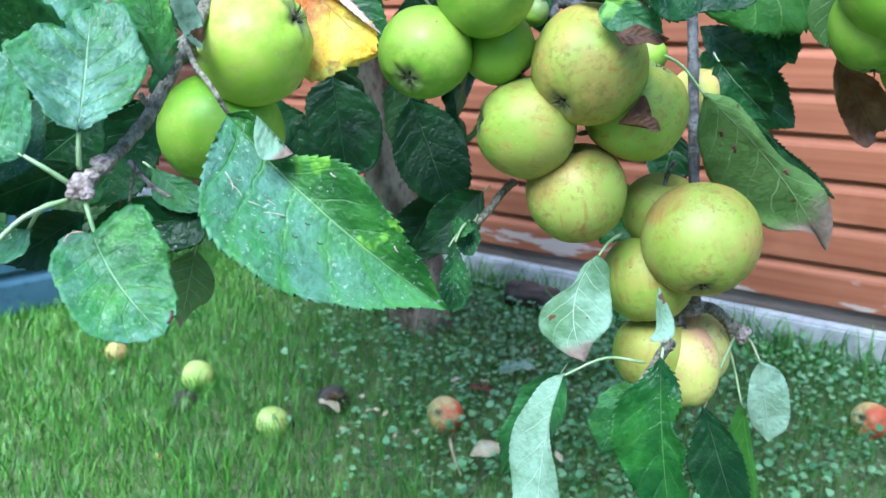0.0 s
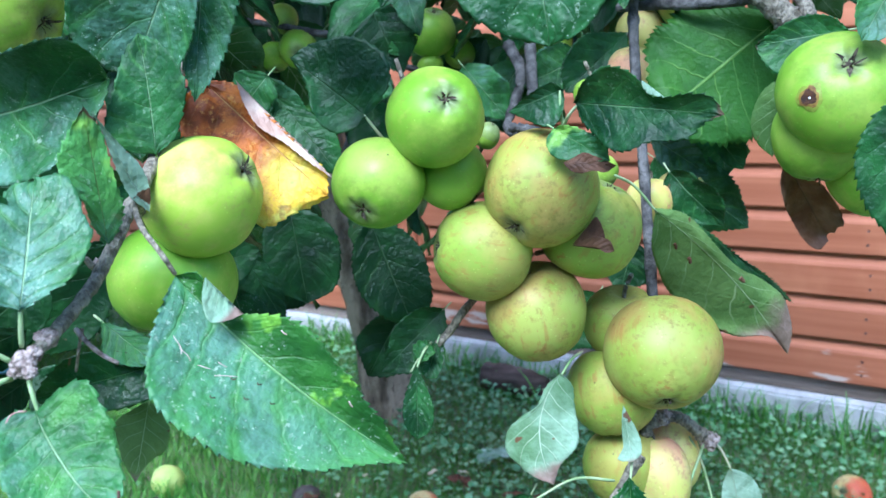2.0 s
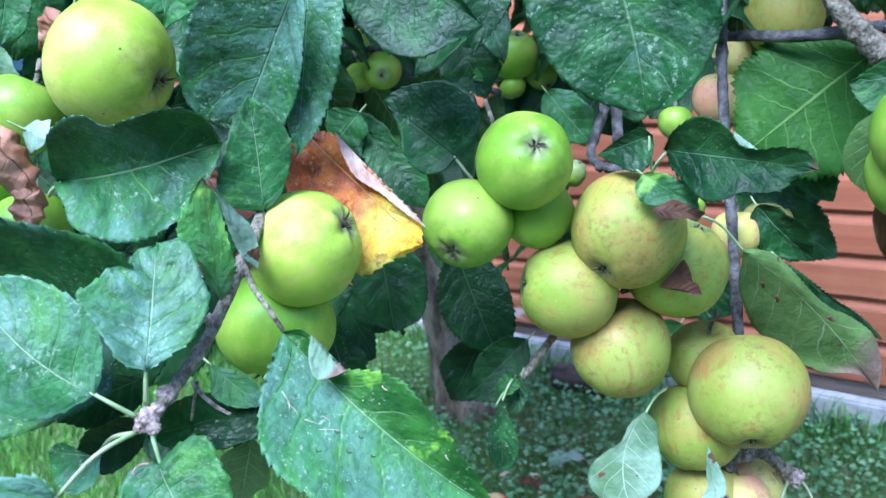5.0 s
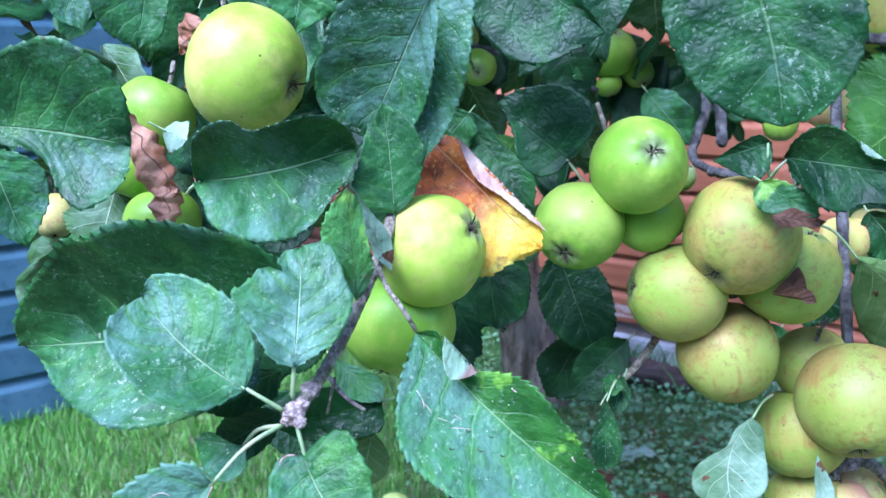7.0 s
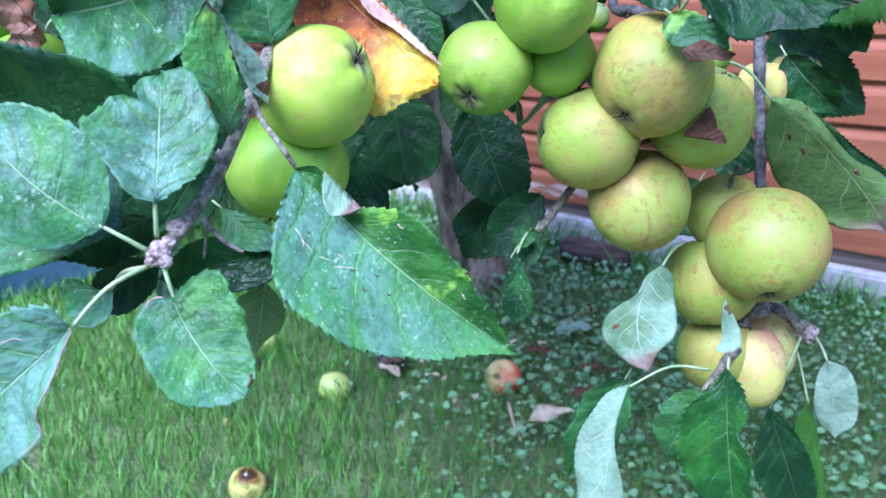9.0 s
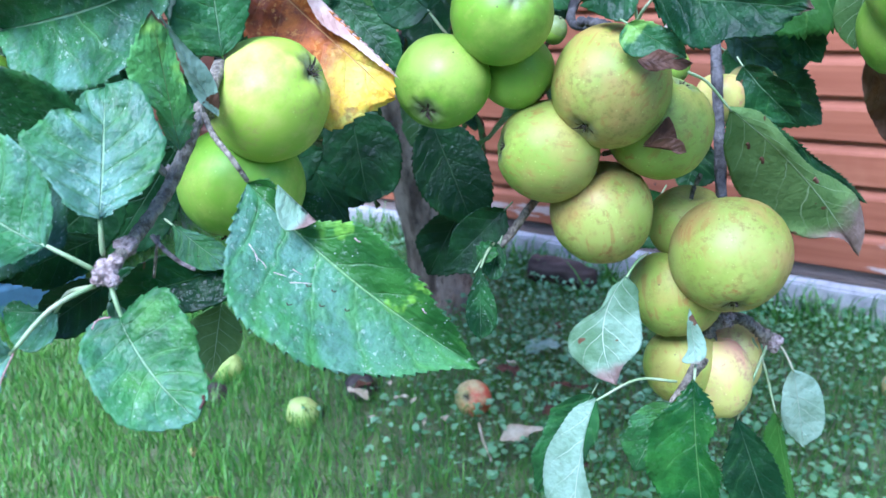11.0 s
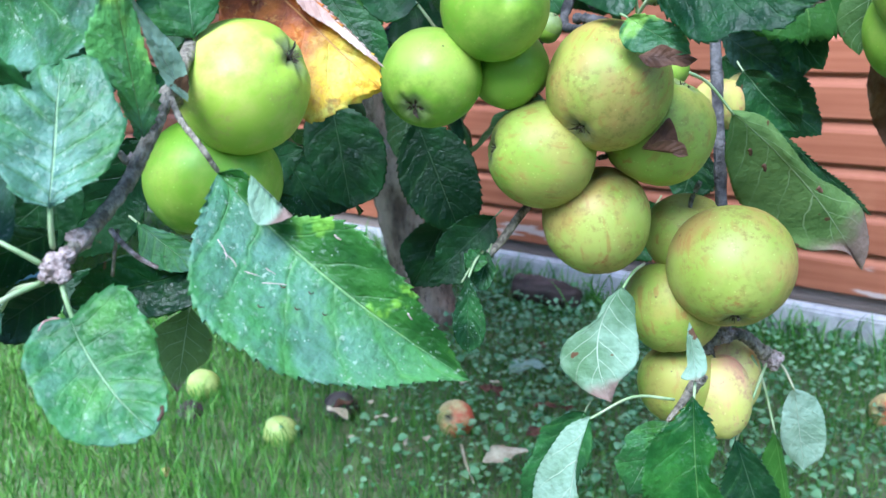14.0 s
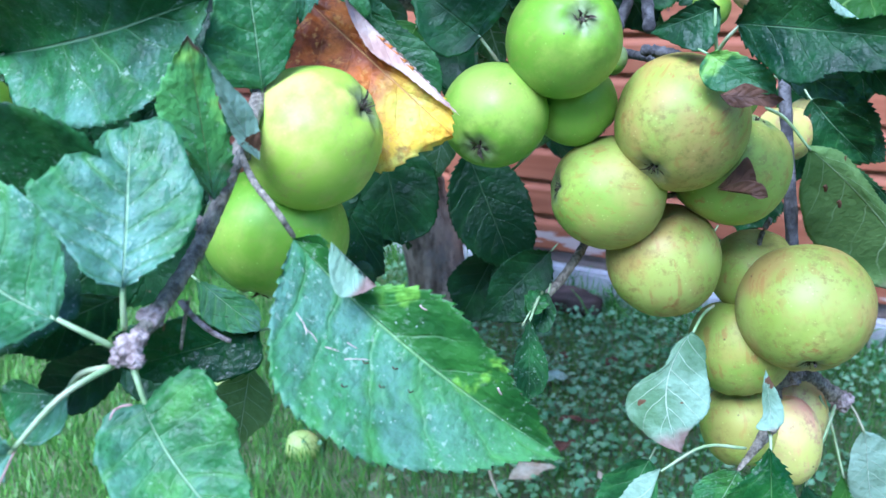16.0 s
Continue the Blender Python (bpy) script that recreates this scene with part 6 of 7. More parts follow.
apple((-0.1632, 0.4000, 0.7592), 0.0632, (0.93, -0.12, -0.34), skin="A", tall=0.87, label="large bright green apple above the leaves", eye=1.4)
apple((-0.2321, 0.4300, 0.7366), 0.0426, (-0.3726, -0.2446, -0.8952), skin="G", tall=0.95, label="pale green apple behind leaves")
apple((-0.2545, 0.4400, 0.7065), 0.0342, (-0.3726, -0.2446, -0.8952), skin="G", tall=0.95, label="small green apple behind a dead leaf")
apple((-0.2330, 0.4300, 0.6765), 0.0424, (0.1231, -0.1602, -0.9794), skin="G", tall=0.95, label="green apple below a rolled dead leaf")
apple((-0.3505, 0.5000, 0.6704), 0.0296, (0.1622, -0.3643, -0.9170), skin="K", tall=1.0, label="small browning apple in shade")
apple((-0.1300, 0.8300, 0.7955), 0.0284, (0.4791, -0.5409, -0.6913), skin="G", tall=0.95, label="small green apple inside the tree")
apple((-0.1154, 0.8200, 0.7674), 0.0355, (0.1671, -0.9386, -0.3018), skin="G", tall=0.95, label="small green apple inside the tree")
apple((-0.1418, 0.8400, 0.7623), 0.0299, (0.1198, -0.2688, -0.9557), skin="G", tall=0.95, label="small green apple inside the tree")
apple((0.0087, 0.8000, 0.7764), 0.0443, (0.1795, -0.4967, 0.8492), skin="G", tall=0.97, label="green apple inside the tree")
apple((0.0333, 0.8200, 0.7585), 0.0285, (0.4259, -0.5041, -0.7513), skin="G", tall=0.97, label="small green apple inside the tree")
apple((0.0072, 0.8000, 0.7473), 0.0237, (0.3393, -0.1247, -0.9324), skin="G", tall=0.8, label="small green apple inside the tree")
apple((0.2251, 0.7400, 0.7954), 0.0615, (-0.0117, -0.1581, -0.9874), skin="R", tall=0.97, label="flushed apple high in the tree")
apple((0.1698, 0.7000, 0.7325), 0.0410, (-0.0117, -0.1581, -0.9874), skin="K", tall=0.97, label="yellow-green apple inside the tree")
apple((0.1341, 0.6800, 0.7162), 0.0255, (-0.0117, -0.1581, -0.9874), skin="G", tall=0.97, label="small green apple inside the tree")
apple((0.1851, 0.7600, 0.7679), 0.0398, (-0.0117, -0.1581, -0.9874), skin="K", tall=0.97, label="yellow-green apple inside the tree")
apple((0.1138, 0.7600, 0.7618), 0.0325, (-0.0212, -0.1593, -0.9870), skin="G", tall=0.97, label="small green apple inside the tree")
apple((0.1253, 0.5600, 0.6672), 0.0224, (-0.0117, -0.1581, -0.9874), skin="G", tall=0.97, label="small bright green apple in the cluster")
apple((0.1647, 0.6000, 0.6429), 0.0339, (-0.0117, -0.1581, -0.9874), skin="K", tall=0.97, label="yellow apple behind a twig")
apple((0.1938, 0.6400, 0.6433), 0.0364, (-0.0117, -0.1581, -0.9874), skin="K", tall=0.97, label="yellow apple hanging in shade")
apple((0.0546, 0.5350, 0.6921), 0.0150, (0.4450, -0.2460, 0.8611), skin="G", tall=1.1, label="small green apple showing behind others")
blade((0.1268, 0.4340, 0.7194), (0.1374, 0.4280, 0.7103), (0.3834, 0.9112, -0.1507),
      left=((0.177, 0.137), (0.368, 0.217), (0.587, 0.173), (0.795, 0.091)),
      right=((0.2, 0.006), (0.4, 0.011), (0.6, 0.007), (0.8, 0.004)),
      fold=(5, 5), side=0.000, stalk=False, look_="P", tone=1.0, speck=0, label="pale turned-over edge of a leaf")
# inner fillers whose dark tone imitates the shade between branches
leaf((-0.2321, 0.4600, 0.6933), (-0.1873, 0.4500, 0.6470), 0.0565, (0.3400, -0.7961, 0.5007), fold=8, bow=0.03, cup=0.0, wave=0.02, look_="G", tone=0.05, speck=0.1, dead=0.0, belly=0.42, hook=0.0)
leaf((-0.1700, 0.4400, 0.6997), (-0.1966, 0.4400, 0.6623), 0.0441, (0.2639, -0.9461, -0.1878), fold=8, bow=0.03, cup=0.0, wave=0.02, look_="G", tone=0.05, speck=0.1, dead=0.0, belly=0.42, hook=0.0)
leaf((-0.1123, 0.4600, 0.6251), (-0.0696, 0.4700, 0.6360), 0.0377, (0.1810, -0.9672, 0.1783), fold=8, bow=0.03, cup=0.0, wave=0.02, look_="G", tone=0.08, speck=0.1, dead=0.0, belly=0.42, hook=0.0)
leaf((-0.0355, 0.7200, 0.7922), (-0.0105, 0.7200, 0.7385), 0.0512, (0.0548, -0.9982, 0.0255), fold=10, bow=0.03, cup=0.0, wave=0.02, look_="G", tone=0.1, speck=0.1, dead=0.0, belly=0.42, hook=0.0)
leaf((-0.1037, 0.9000, 0.7927), (-0.1525, 0.9000, 0.7439), 0.0652, (0.1308, -0.9827, -0.1310), fold=10, bow=0.03, cup=0.0, wave=0.02, look_="G", tone=0.1, speck=0.1, dead=0.0, belly=0.42, hook=0.0)
leaf((-0.1285, 0.7000, 0.7458), (-0.1767, 0.7000, 0.7033), 0.0514, (0.1368, -0.9784, -0.1548), fold=10, bow=0.03, cup=0.0, wave=0.02, look_="G", tone=0.1, speck=0.1, dead=0.0, belly=0.42, hook=0.0)
leaf((0.0838, 0.8000, 0.7485), (0.1133, 0.8000, 0.6978), 0.0464, (-0.0538, -0.9981, -0.0313), fold=10, bow=0.03, cup=0.0, wave=0.02, look_="G", tone=0.1, speck=0.1, dead=0.0, belly=0.42, hook=0.0)

# ---- trunk ----
trunk = part("trunk", tube("trunk", [(-0.15, 1.95, -0.05), (-0.165, 1.95, 0.04), (-0.182, 1.945, 0.18), (-0.215, 1.94, 0.33), (-0.262, 1.93, 0.48), (-0.30, 1.90, 0.72), (-0.26, 1.80, 1.0), (-0.20, 1.65, 1.3)], 0.078, 0.045, TRUNK, 8, 20, 0.06, 7), tree)
trunk.matrix_parent_inverse = HOME
for pts, r0, r1 in (
    ([(-0.29, 1.90, 0.74), (-0.10, 1.55, 0.92), (0.10, 1.15, 0.98), (0.22, 0.80, 0.93), (0.24, 0.57, 0.80)], 0.028, 0.010),
    ([(-0.28, 1.85, 0.86), (-0.35, 1.45, 1.0), (-0.22, 1.0, 1.02), (-0.12, 0.65, 0.86), (-0.10, 0.52, 0.775)], 0.026, 0.006),
    ([(-0.22, 1.70, 1.2), (-0.45, 1.4, 1.4), (-0.6, 1.0, 1.45)], 0.028, 0.008),
    ([(-0.20, 1.65, 1.3), (0.1, 1.4, 1.5), (0.5, 1.1, 1.5)], 0.03, 0.008),
):
    branch(pts, r0, r1, "limb")

# ---- leaves deeper in the crown ----
rng = random.Random(5)
KINDS = []
for i in range(8):
    KINDS.append(leaf_mesh(rng.uniform(0.065, 0.09), rng.uniform(0.042, 0.058), rng.uniform(5, 20), rng.uniform(-0.02, 0.05), 0, 0.03, rng.uniform(0.38, 0.5), 0, 900 + i, LEAF["G"], LEAF["P"], 22, 6))


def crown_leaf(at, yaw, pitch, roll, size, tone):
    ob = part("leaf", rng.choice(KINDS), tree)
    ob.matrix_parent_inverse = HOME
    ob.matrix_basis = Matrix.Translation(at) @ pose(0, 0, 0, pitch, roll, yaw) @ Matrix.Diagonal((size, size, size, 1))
    # tone is scaled down to paint the shade of the inner crown
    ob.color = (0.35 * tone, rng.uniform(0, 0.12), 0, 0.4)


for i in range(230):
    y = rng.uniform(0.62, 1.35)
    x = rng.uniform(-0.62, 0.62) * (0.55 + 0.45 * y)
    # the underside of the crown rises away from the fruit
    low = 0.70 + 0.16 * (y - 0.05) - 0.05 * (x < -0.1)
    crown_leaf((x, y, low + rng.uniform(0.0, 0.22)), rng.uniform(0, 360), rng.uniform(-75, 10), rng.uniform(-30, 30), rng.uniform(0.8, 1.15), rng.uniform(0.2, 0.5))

# leaves deep between the near fruit and the wall, shade put in by low tone
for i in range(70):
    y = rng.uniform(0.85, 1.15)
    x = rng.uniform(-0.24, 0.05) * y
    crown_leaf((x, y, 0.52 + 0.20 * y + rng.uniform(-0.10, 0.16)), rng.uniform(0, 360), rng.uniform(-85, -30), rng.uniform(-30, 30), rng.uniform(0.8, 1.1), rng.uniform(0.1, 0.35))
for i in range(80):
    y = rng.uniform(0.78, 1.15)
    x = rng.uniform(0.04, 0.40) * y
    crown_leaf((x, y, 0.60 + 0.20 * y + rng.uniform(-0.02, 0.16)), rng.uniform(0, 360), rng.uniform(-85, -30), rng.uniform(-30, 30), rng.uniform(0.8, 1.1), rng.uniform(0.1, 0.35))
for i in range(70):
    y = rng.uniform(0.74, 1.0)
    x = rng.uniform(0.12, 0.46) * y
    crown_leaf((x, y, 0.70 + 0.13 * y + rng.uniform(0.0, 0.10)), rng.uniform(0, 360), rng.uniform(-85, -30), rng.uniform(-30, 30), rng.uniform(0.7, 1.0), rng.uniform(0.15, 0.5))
# leaves close behind the near spur, darkened by tone to read as shaded
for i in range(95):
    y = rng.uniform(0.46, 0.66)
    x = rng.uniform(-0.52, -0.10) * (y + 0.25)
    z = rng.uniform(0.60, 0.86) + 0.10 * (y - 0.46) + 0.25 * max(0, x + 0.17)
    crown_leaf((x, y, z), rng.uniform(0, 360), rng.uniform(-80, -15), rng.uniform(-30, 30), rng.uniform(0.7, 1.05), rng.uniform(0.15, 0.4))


def scatter(name, places, shape, faces, mat, parent=None):
    """Many small pieces in one mesh: places are 4x4 arrays, shape the points of one piece."""
    n, m = len(places), len(shape)
    pts = np.einsum("nij,mj->nmi", places[:, :3, :3], shape) + places[:, None, :3, 3]
    all_faces = (np.asarray(faces)[None] + (np.arange(n) * m)[:, None, None]).reshape(-1, np.asarray(faces).shape[1])
    me = bpy.data.meshes.new(name)
    me.from_pydata(pts.reshape(-1, 3).tolist(), [], all_faces.tolist())
    me.materials.append(mat)
    me.polygons.foreach_set("use_smooth", [True] * len(me.polygons))
    return me


def turns(rs, n, tilt, size, xyz, stretch=None):
    """n random poses, leaning up to tilt radians."""
    yaw, a = rs.uniform(0, 2 * np.pi, n), rs.uniform(0, 2 * np.pi, n)
    lean = np.abs(rs.normal(0, tilt, n))
    cy, sy = np.cos(yaw), np.sin(yaw)
    z = np.zeros(n)
    o = np.ones(n)
    rz = np.stack([np.stack([cy, -sy, z], -1), np.stack([sy, cy, z], -1), np.stack([z, z, o], -1)], 1)
    ux, uy = np.cos(a), np.sin(a)
    c, s = np.cos(lean), np.sin(lean)
    k = np.stack([np.stack([c + ux * ux * (1 - c), ux * uy * (1 - c), uy * s], -1), np.stack([ux * uy * (1 - c), c + uy * uy * (1 - c), -ux * s], -1), np.stack([-uy * s, ux * s, c], -1)], 1)
    m = np.zeros((n, 4, 4))
    m[:, :3, :3] = np.einsum("nij,njk->nik", k, rz) * size[:, None, None]
    m[:, :3, 3] = xyz
    return m


rs = np.random.RandomState(11)
simple = np.array([(0, 0, 0), (0.024, 0.022, 0.006), (0.028, 0.045, 0.005), (0.016, 0.066, 0.0), (0, 0.084, -0.010), (-0.016, 0.066, 0.0), (-0.028, 0.045, 0.005), (-0.024, 0.022, 0.006), (0, 0.04, -0.002)])
fan = [(8, i, (i + 1) % 8) for i in range(8)]
# leaf mass added above the view to shade the inner crown
n = 4700
xyz = np.stack([rs.uniform(-0.85, 0.9, n), rs.uniform(0.10, 1.45, n), rs.uniform(0.0, 0.75, n)], -1)
xyz = xyz[np.where(xyz[:, 0] > 0.14, (xyz[:, 1] < 0.75) & (rs.uniform(0, 1, n) < 0.3), xyz[:, 1] > 0.50)]
n = len(xyz)
xyz[:, 2] += 0.95 + 0.08 * (xyz[:, 1] - 0.42)
mass = part("foliage", scatter("foliage", turns(rs, n, 0.7, rs.uniform(0.8, 1.2, n), xyz), simple, fan, CROWN), tree)
mass.matrix_parent_inverse = HOME
tagged(mass, "unseen crown leaves added overhead to cast shade", kind="stuff")

# ---- ground ----
def ground_height(x, y):
    return 0.012 * np.sin(2.1 * x + 0.4) * np.cos(1.7 * y) + 0.006 * np.sin(6.3 * x + 2.0 * y)


lines = [-60, -20, -8, -4] + [round(-2.6 + 0.1 * i, 2) for i in range(53)] + [4, 8, 20, 60]
verts = [(x, y + 1.5, float(ground_height(x, y + 1.5)) if abs(x) < 3 and abs(y) < 3 else 0.0) for y in lines for x in lines]
w = len(lines)
faces = [(i * w + j, i * w + j + 1, (i + 1) * w + j + 1, (i + 1) * w + j) for i in range(w - 1) for j in range(w - 1)]
tagged(new("ground", mesh_of("ground", verts, faces, [SOIL])), "dark soil and moss under grass", "ground", kind="structure")


def lawn_share(x, y):
    """1 on the lawn, less where low ground cover takes over."""
    edge = -0.10 - 0.35 * (y - 1.3)
    s = np.clip((edge - x) / 0.8 + 0.5, 0, 1)
    return s * s * (3 - 2 * s)


n = 210000
x, y = rs.uniform(-2.4, 1.5, n), rs.uniform(0.55, 3.2, n)
far = (y < 0.8) | (x < -1.7) | (y > 2.6)
share = np.maximum(lawn_share(x, y), 0.75 + 0.25 * ((x > 0.15) & (y < 1.8)))
keep = (rs.uniform(0, 1, n) < share) & ~(far & (rs.uniform(0, 1, n) < 0.6))
# a thinner lawn runs on over the rest of the garden
m = 45000
x, y = np.concatenate([x[keep], rs.uniform(-4.0, 4.0, m)]), np.concatenate([y[keep], rs.uniform(-2.7, 3.4, m)])
inside = ((x[-m:] > -2.4) & (x[-m:] < 1.5) & (y[-m:] > 0.5) & (y[-m:] < 3.2))
keep = np.concatenate([np.ones(len(x) - m, bool), ~inside])
# nothing grows through the wall
keep &= 0.552 * (x - 0.877) + 0.834 * (y - 1.816) < -0.05
x, y = x[keep], y[keep]
n = len(x)
blade = np.array([(-0.0012, 0, 0), (0.0012, 0, 0), (0.0011, 0.004, 0.026), (-0.0011, 0.004, 0.026), (0.0009, 0.014, 0.048), (-0.0009, 0.014, 0.048), (0.0, 0.032, 0.062)])
quads = [(0, 1, 2), (0, 2, 3), (3, 2, 4), (3, 4, 5), (5, 4, 6)]
# longer tufts where the mower cannot reach, along the foot of the wall
m = 1500
s_, o_ = rs.uniform(-1.6, 0.9, m), np.abs(rs.normal(0, 0.05, m)) + 0.055
ca, sa = math.cos(radians(-33.5)), math.sin(radians(-33.5))
x = np.concatenate([x, 0.877 + ca * s_ + sa * o_])
y = np.concatenate([y, 1.816 + sa * s_ - ca * o_])
size = rs.uniform(0.38, 1.0, n) * rs.uniform(0.75, 1.1, n) * (0.68 + 0.32 * lawn_share(x[:n], y[:n]))
size = np.concatenate([size, rs.uniform(0.7, 1.7, m)])
n += m
grass = new("grass", scatter("grass", turns(rs, n, 0.28, size, np.stack([x, y, ground_height(x, y) - 0.002], -1)), blade, quads, GRASS))
tagged(grass, "unmown bright green lawn grass", "grass", kind="stuff")

n = 42000
x, y = rs.uniform(-1.6, 1.4, n), rs.uniform(0.7, 2.9, n)
keep = rs.uniform(0, 1, n) > np.minimum(0.996, lawn_share(x, y) + 0.10 + 0.25 * ((x > 0.3) & (y < 1.7)))
keep &= 0.552 * (x - 0.877) + 0.834 * (y - 1.816) < -0.05
x, y = x[keep], y[keep]
n = len(x)
cover = np.array([(0, 0, 0)] + [(0.012 * math.sin(a) * (1 + 0.22 * math.cos(3 * a)), 0.011 - 0.012 * math.cos(a), 0.0035 * math.cos(2 * a)) for a in [2 * math.pi * (i + 0.5) / 9 for i in range(9)]] + [(0, 0.011, -0.002)])
fan = [(10, i, i % 9 + 1) for i in range(1, 10)]
xyz = np.stack([x, y, ground_height(x, y) + rs.uniform(0.006, 0.05, n)], -1)
ivy = new("ground_cover", scatter("ground_cover", turns(rs, n, 0.5, rs.uniform(0.25, 0.68, n), xyz), cover, fan, IVY))
tagged(ivy, "low blue-green ground cover with small round leaves", "ground cover", kind="stuff")

# ---- the orange boarded wall ----
FOOT = Vector((0.877, 1.816, 0.0))
TURN_WALL = -33.5
WALL = Matrix.Translation(FOOT) @ Matrix.Rotation(radians(TURN_WALL), 4, "Z")
wall = new("wall_boarded")
wall.matrix_basis = WALL
tagged(wall, "garden building wall clad in orange-stained shiplap boards", "wall", kind="structure")


def box(name, lo, hi, mat, parent, label="", bevel=0.004):
    bm = bmesh.new()
    bmesh.ops.create_cube(bm, size=1)
    for v in bm.verts:
        v.co = Vector([lo[i] + (v.co[i] + 0.5) * (hi[i] - lo[i]) for i in range(3)])
    bmesh.ops.bevel(bm, geom=bm.edges[:], offset=bevel, segments=2, affect="EDGES")
    me = bpy.data.meshes.new(name)
    bm.to_mesh(me)
    bm.free()
    me.materials.append(mat)
    return part(name, me, parent, label)


def board_mesh(x0, x1, pitch, mat):
    """A shiplap board along X: flat face, scooped top, its face to -Y."""
    prof = [(0.0, 0.0), (-0.018, 0.001), (-0.0195, 0.004), (-0.0195, 0.70 * pitch), (-0.0175, 0.76 * pitch), (-0.0125, 0.83 * pitch), (-0.0095, 0.90 * pitch), (-0.0085, pitch), (0.0, pitch)]
    k = len(prof)
    verts = [(x, p[0], p[1]) for x in (x0, x1) for p in prof]
    faces = [(i, i + 1, k + i + 1, k + i) for i in range(k - 1)] + [tuple(range(k - 1, -1, -1)), tuple(range(k, 2 * k))]
    return mesh_of("board", verts, faces, [mat], False)


PITCH, LOW = 0.0935, 0.105
JOINT = -1.20
long_board, worn_board, left_board = board_mesh(JOINT + 0.002, 1.6, PITCH, BOARD), board_mesh(JOINT + 0.002, 1.6, PITCH, WORN), board_mesh(-3.6, JOINT - 0.062, PITCH, BOARD)
for i in range(24):
    part("board", worn_board if i == 0 else long_board, wall, "", Matrix.Translation((0, 0, LOW + i * PITCH)))
    part("board", left_board, wall, "", Matrix.Translation((0, 0, LOW + i * PITCH)))
box("batten", (JOINT - 0.06, -0.032, LOW), (JOINT, -0.001, 2.35), BOARD, wall, "upright orange cover strip")
box("wall_core", (-3.6, 0.003, 0.07), (1.6, 0.10, 2.36), DARKWOOD, wall)
box("sole_plate", (-3.6, -0.004, 0.070), (1.6, 0.001, LOW + 0.002), SOLE, wall, "dark weathered timber sole plate", 0.001)
box("plinth", (-3.6, -0.045, -0.06), (1.6, 0.10, 0.068), CONCRETE, wall, "pale concrete plinth", 0.006)
nail = mesh_of("nail", [(0.0032 * math.cos(a), -0.0012 if r else -0.0004, 0.0032 * math.sin(a)) for r in (0, 1) for a in [2 * math.pi * i / 8 for i in range(8)]], [(i, (i + 1) % 8, 8 + (i + 1) % 8, 8 + i) for i in range(8)] + [tuple(range(15, 7, -1))], [NAIL])
for i in range(9):
    for s in (-0.02, -0.62):
        for h in (0.022, 0.052):
            part("nail", nail, wall, "", Matrix.Translation((s + 0.004 * ((i * 7) % 3), -0.0195, LOW + i * PITCH + h)))

# dark log shape added to stand for the dark gap under the plinth
log = tube("log", [(0.05, 2.17, 0.025), (0.11, 2.13, 0.03), (0.20, 2.07, 0.025)], 0.036, 0.03, DARKWOOD, 8, 14, 0.22, 3)
tagged(new("log", log), "short dark log added to fill the dark gap beneath the plinth", "log")

# ---- the blue boarded wall ----
SHED = Matrix.Translation((-1.06, 1.95, 0)) @ Matrix.Rotation(radians(52), 4, "Z")
shed = new("wall_blue")
shed.matrix_basis = SHED
tagged(shed, "side of a blue-stained boarded shed at the lawn's edge", "wall", kind="structure")
blue_board = board_mesh(-2.4, 0.0, 0.10, TEAL)
for i in range(22):
    part("board", blue_board, shed, "", Matrix.Translation((0, 0, 0.03 + i * 0.10)))
box("wall_core", (-2.4, 0.002, 0.0), (0.0, 0.9, 2.23), TEAL, shed)

# ---- unseen hedge added behind and beside the viewer to block low sky light ----
def hedge(name, start, end, height, depth):
    """A clipped hedge with an uneven face, from start to end on the ground."""
    a, b = Vector(start), Vector(end)
    run = (b - a).normalized()
    out = Vector((-run.y, run.x, 0))
    nx, nz = int((b - a).length / 0.12), 22
    verts, faces = [], []
    for i in range(nx + 1):
        for j in range(nz + 1):
            s = j / nz
            if s < 0.42:
                p = Vector((0, 0, height * s / 0.42)) + out * (depth / 2)
            elif s < 0.58:
                p = Vector((0, 0, height)) + out * (depth / 2 - depth * (s - 0.42) / 0.16)
            else:
                p = Vector((0, 0, height * (1 - s) / 0.42)) - out * (depth / 2)
            p += a + (b - a) * (i / nx)
            p += Vector((noise.noise(p * 3), noise.noise(p * 3 + Vector((9, 0, 0))), noise.noise(p * 3 + Vector((0, 9, 0))))) * 0.16
            p.z = max(p.z, -0.02) if 0 < j < nz else -0.05
            verts.append(p)
    w = nz + 1
    faces = [(i * w + j, (i + 1) * w + j, (i + 1) * w + j + 1, i * w + j + 1) for i in range(nx) for j in range(nz)]
    return tagged(new(name, mesh_of(name, verts, faces, [HEDGE])), "unseen dark green hedge added to block the low sky", "hedge", kind="structure")


hedge("backdrop_hedge_south", (-4.2, -3.0, 0), (4.2, -3.0, 0), 1.8, 0.8)
hedge("backdrop_hedge_west", (-4.2, -3.0, 0), (-4.2, 3.5, 0), 1.8, 0.8)
hedge("backdrop_hedge_east", (4.2, -3.0, 0), (4.2, -0.8, 0), 1.8, 0.8)

# ---- windfalls and litter ----
def windfall(x, y, d, skin, label, axis=(0.9, 0.1, -0.2), tall=1.1, sink=0.1):
    return apple((x, y, float(ground_height(x, y)) + d * (0.5 * min(tall, 1.0) - sink) + 0.002), d, axis, skin, tall, label, None, "windfalls")


windfall(-0.552, 1.53, 0.058, "W", "green windfall apple in the grass", sink=0.10)
windfall(-0.356, 1.353, 0.053, "W", "green windfall apple lying in the lawn", tall=1.15, sink=0.18)
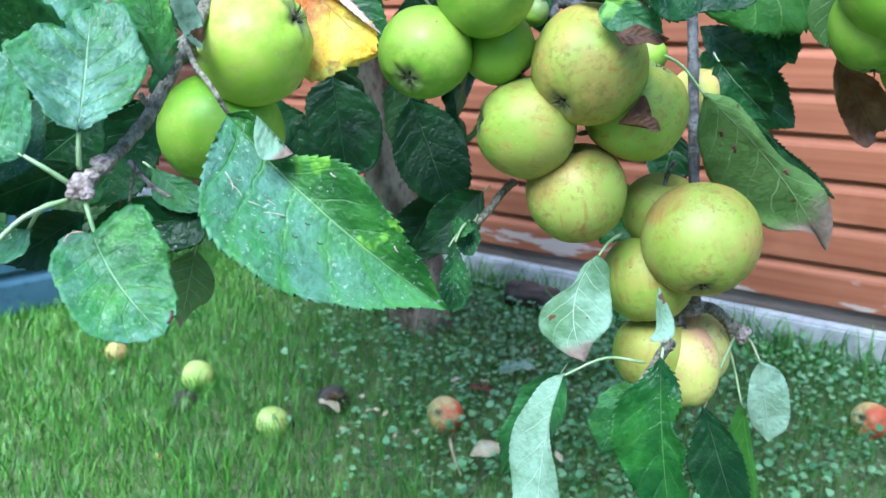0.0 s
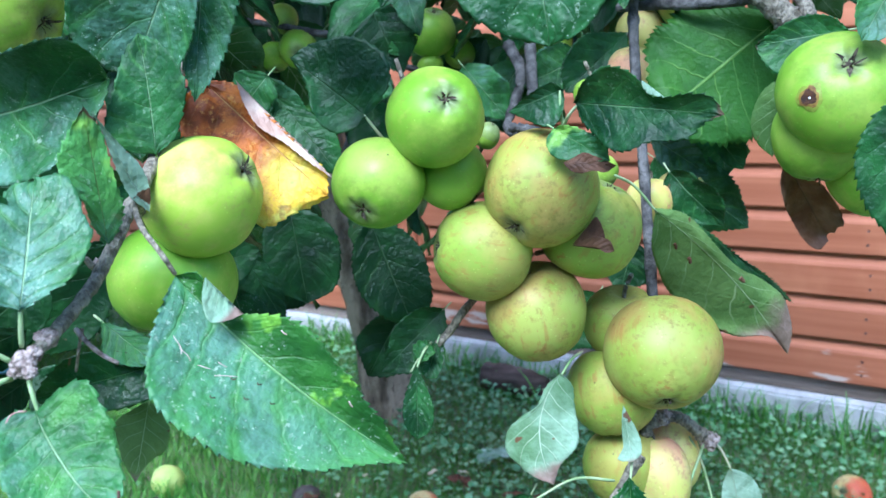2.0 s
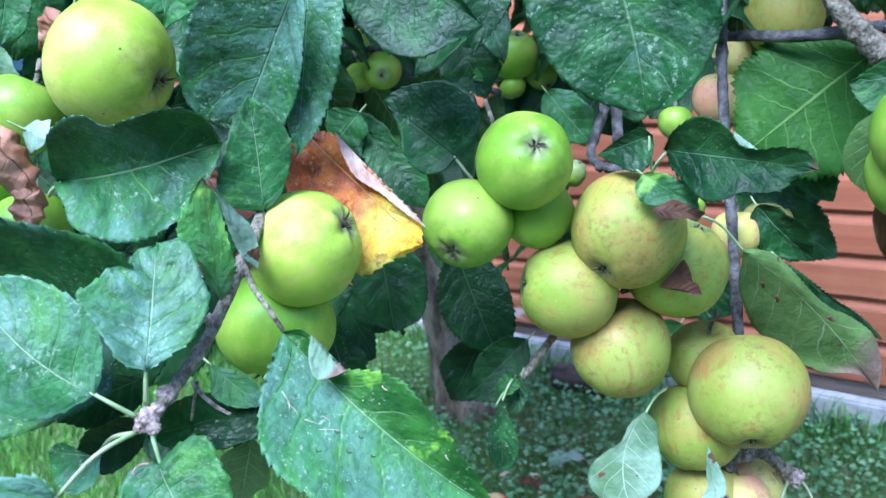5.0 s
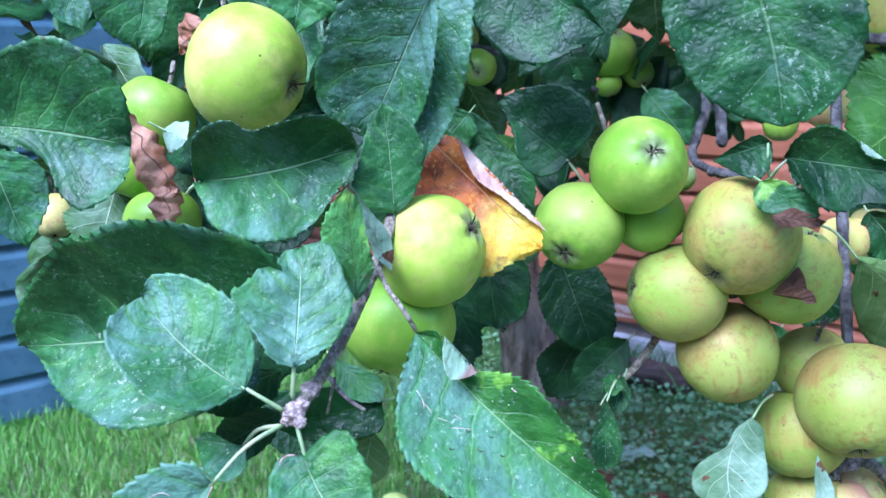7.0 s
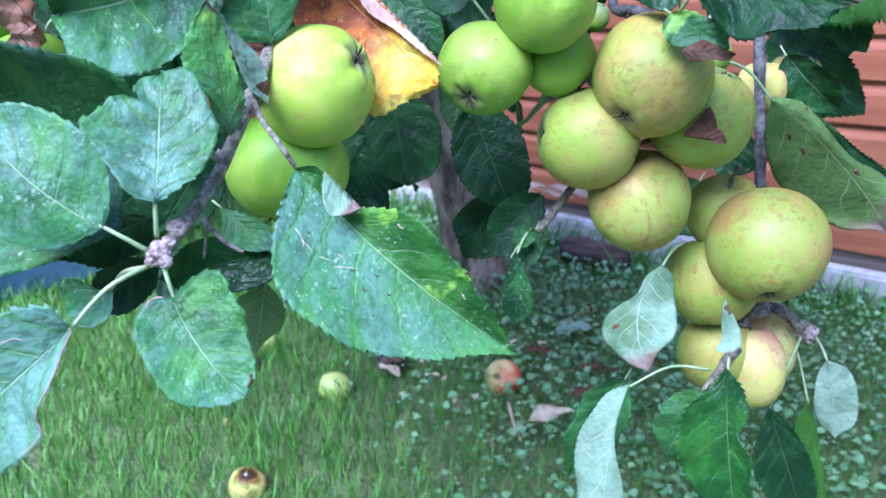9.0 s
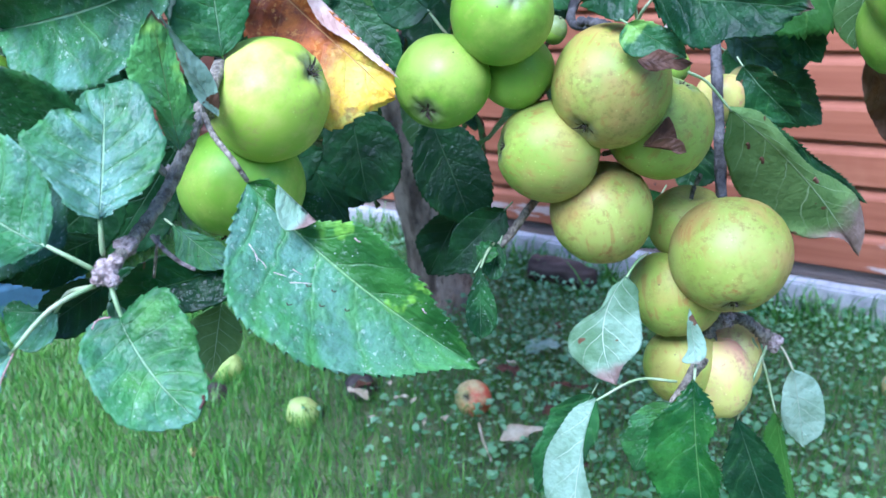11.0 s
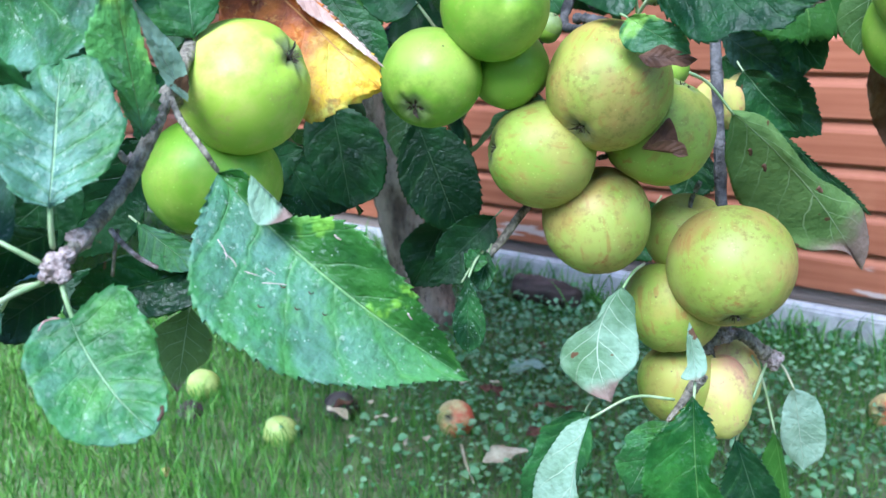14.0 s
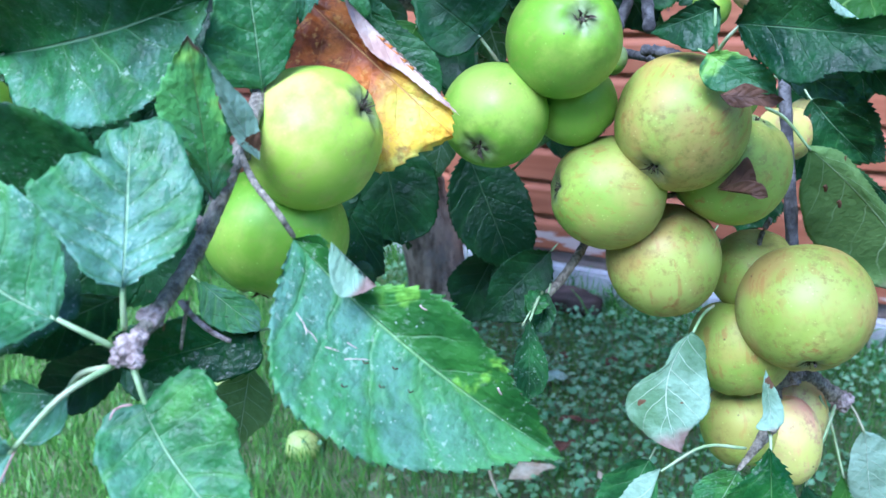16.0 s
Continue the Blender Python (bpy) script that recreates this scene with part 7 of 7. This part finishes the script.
windfall(-0.062, 1.408, 0.066, "F", "red and yellow windfall apple on the ground cover", (-0.2, -0.5, 0.3), 0.9)
rot_spot(windfall(-0.406, 1.044, 0.052, "K", "yellowed windfall apple with a rotten brown side"), (-0.395, 1.025, 0.09), 0.017)
windfall(-0.771, 1.645, 0.045, "K", "small yellow windfall apple in the grass")
windfall(0.691, 1.47, 0.068, "F", "red windfall apple by the boarded wall", (-0.5, -0.35, 0.3), 0.9)
windfall(-0.272, 1.455, 0.062, "B", "dark rotten windfall apple collapsing in the grass", (0.2, -0.4, 0.5), 0.75, 0.14)
windfall(-0.545, 1.435, 0.055, "B", "blackened windfall apple sunk in the grass", (0.1, -0.4, 0.3), 0.7, 0.22)
windfall(-0.514, 1.242, 0.016, "K", "tiny shrivelled windfall in the grass")


def litter(x, y, length, width, yaw, mat, label, tone=0.8, lift=0.03):
    count[0] += 1
    me = leaf_mesh(length, width, 12, 0.05, 0, 0.05, 0.45, 0, count[0], mat, mat, 20, 6)
    ob = tagged(new("fallen_leaf", me), label, "leaf", "fallen leaves")
    ob.matrix_basis = Matrix.Translation((x, y, float(ground_height(x, y)) + lift)) @ pose(0, 0, 0, 8, 6, yaw)
    ob.color = (tone, 0, 0, 1)


for i in range(7):
    q = rng.uniform(-0.25, 0.5)
    litter(q, rng.uniform(1.15, 1.85), rng.uniform(0.022, 0.045), rng.uniform(0.012, 0.024), rng.uniform(0, 360), LEAF["D"], "curled dead brown leaf on the ground", rng.uniform(0.0, 0.15))
for i in range(10):
    litter(rng.uniform(-0.25, 0.25), rng.uniform(1.22, 1.55), rng.uniform(0.014, 0.03), rng.uniform(0.007, 0.014), rng.uniform(0, 360), DRYLEAF, "small straw-coloured scrap of dead leaf", lift=0.04)
litter(-0.245, 1.385, 0.05, 0.028, 60, DRYLEAF, "pale dried leaf beside a rotten windfall")
litter(-0.01, 1.25, 0.075, 0.040, -75, DRYLEAF, "pale dried leaf on the ground")
litter(0.03, 1.63, 0.075, 0.05, -85, LEAF["P"], "green fallen leaf on the ground cover")
for x, y, yaw in ((0.02, 1.5, 30), (0.12, 1.47, 100), (-0.02, 1.55, 200), (0.06, 1.35, 300), (-0.25, 1.45, 150)):
    litter(x, y, 0.045, 0.026, yaw, LEAF["D"], "curled dead brown leaf on the ground", 0.1)
tagged(new("dry_stem", tube("dry_stem", [(-0.045, 1.30, 0.035), (-0.035, 1.25, 0.03), (-0.02, 1.19, 0.03)], 0.003, 0.002, DRYLEAF, 5, 7)), "dry straw-coloured stem on the ground", "stem")
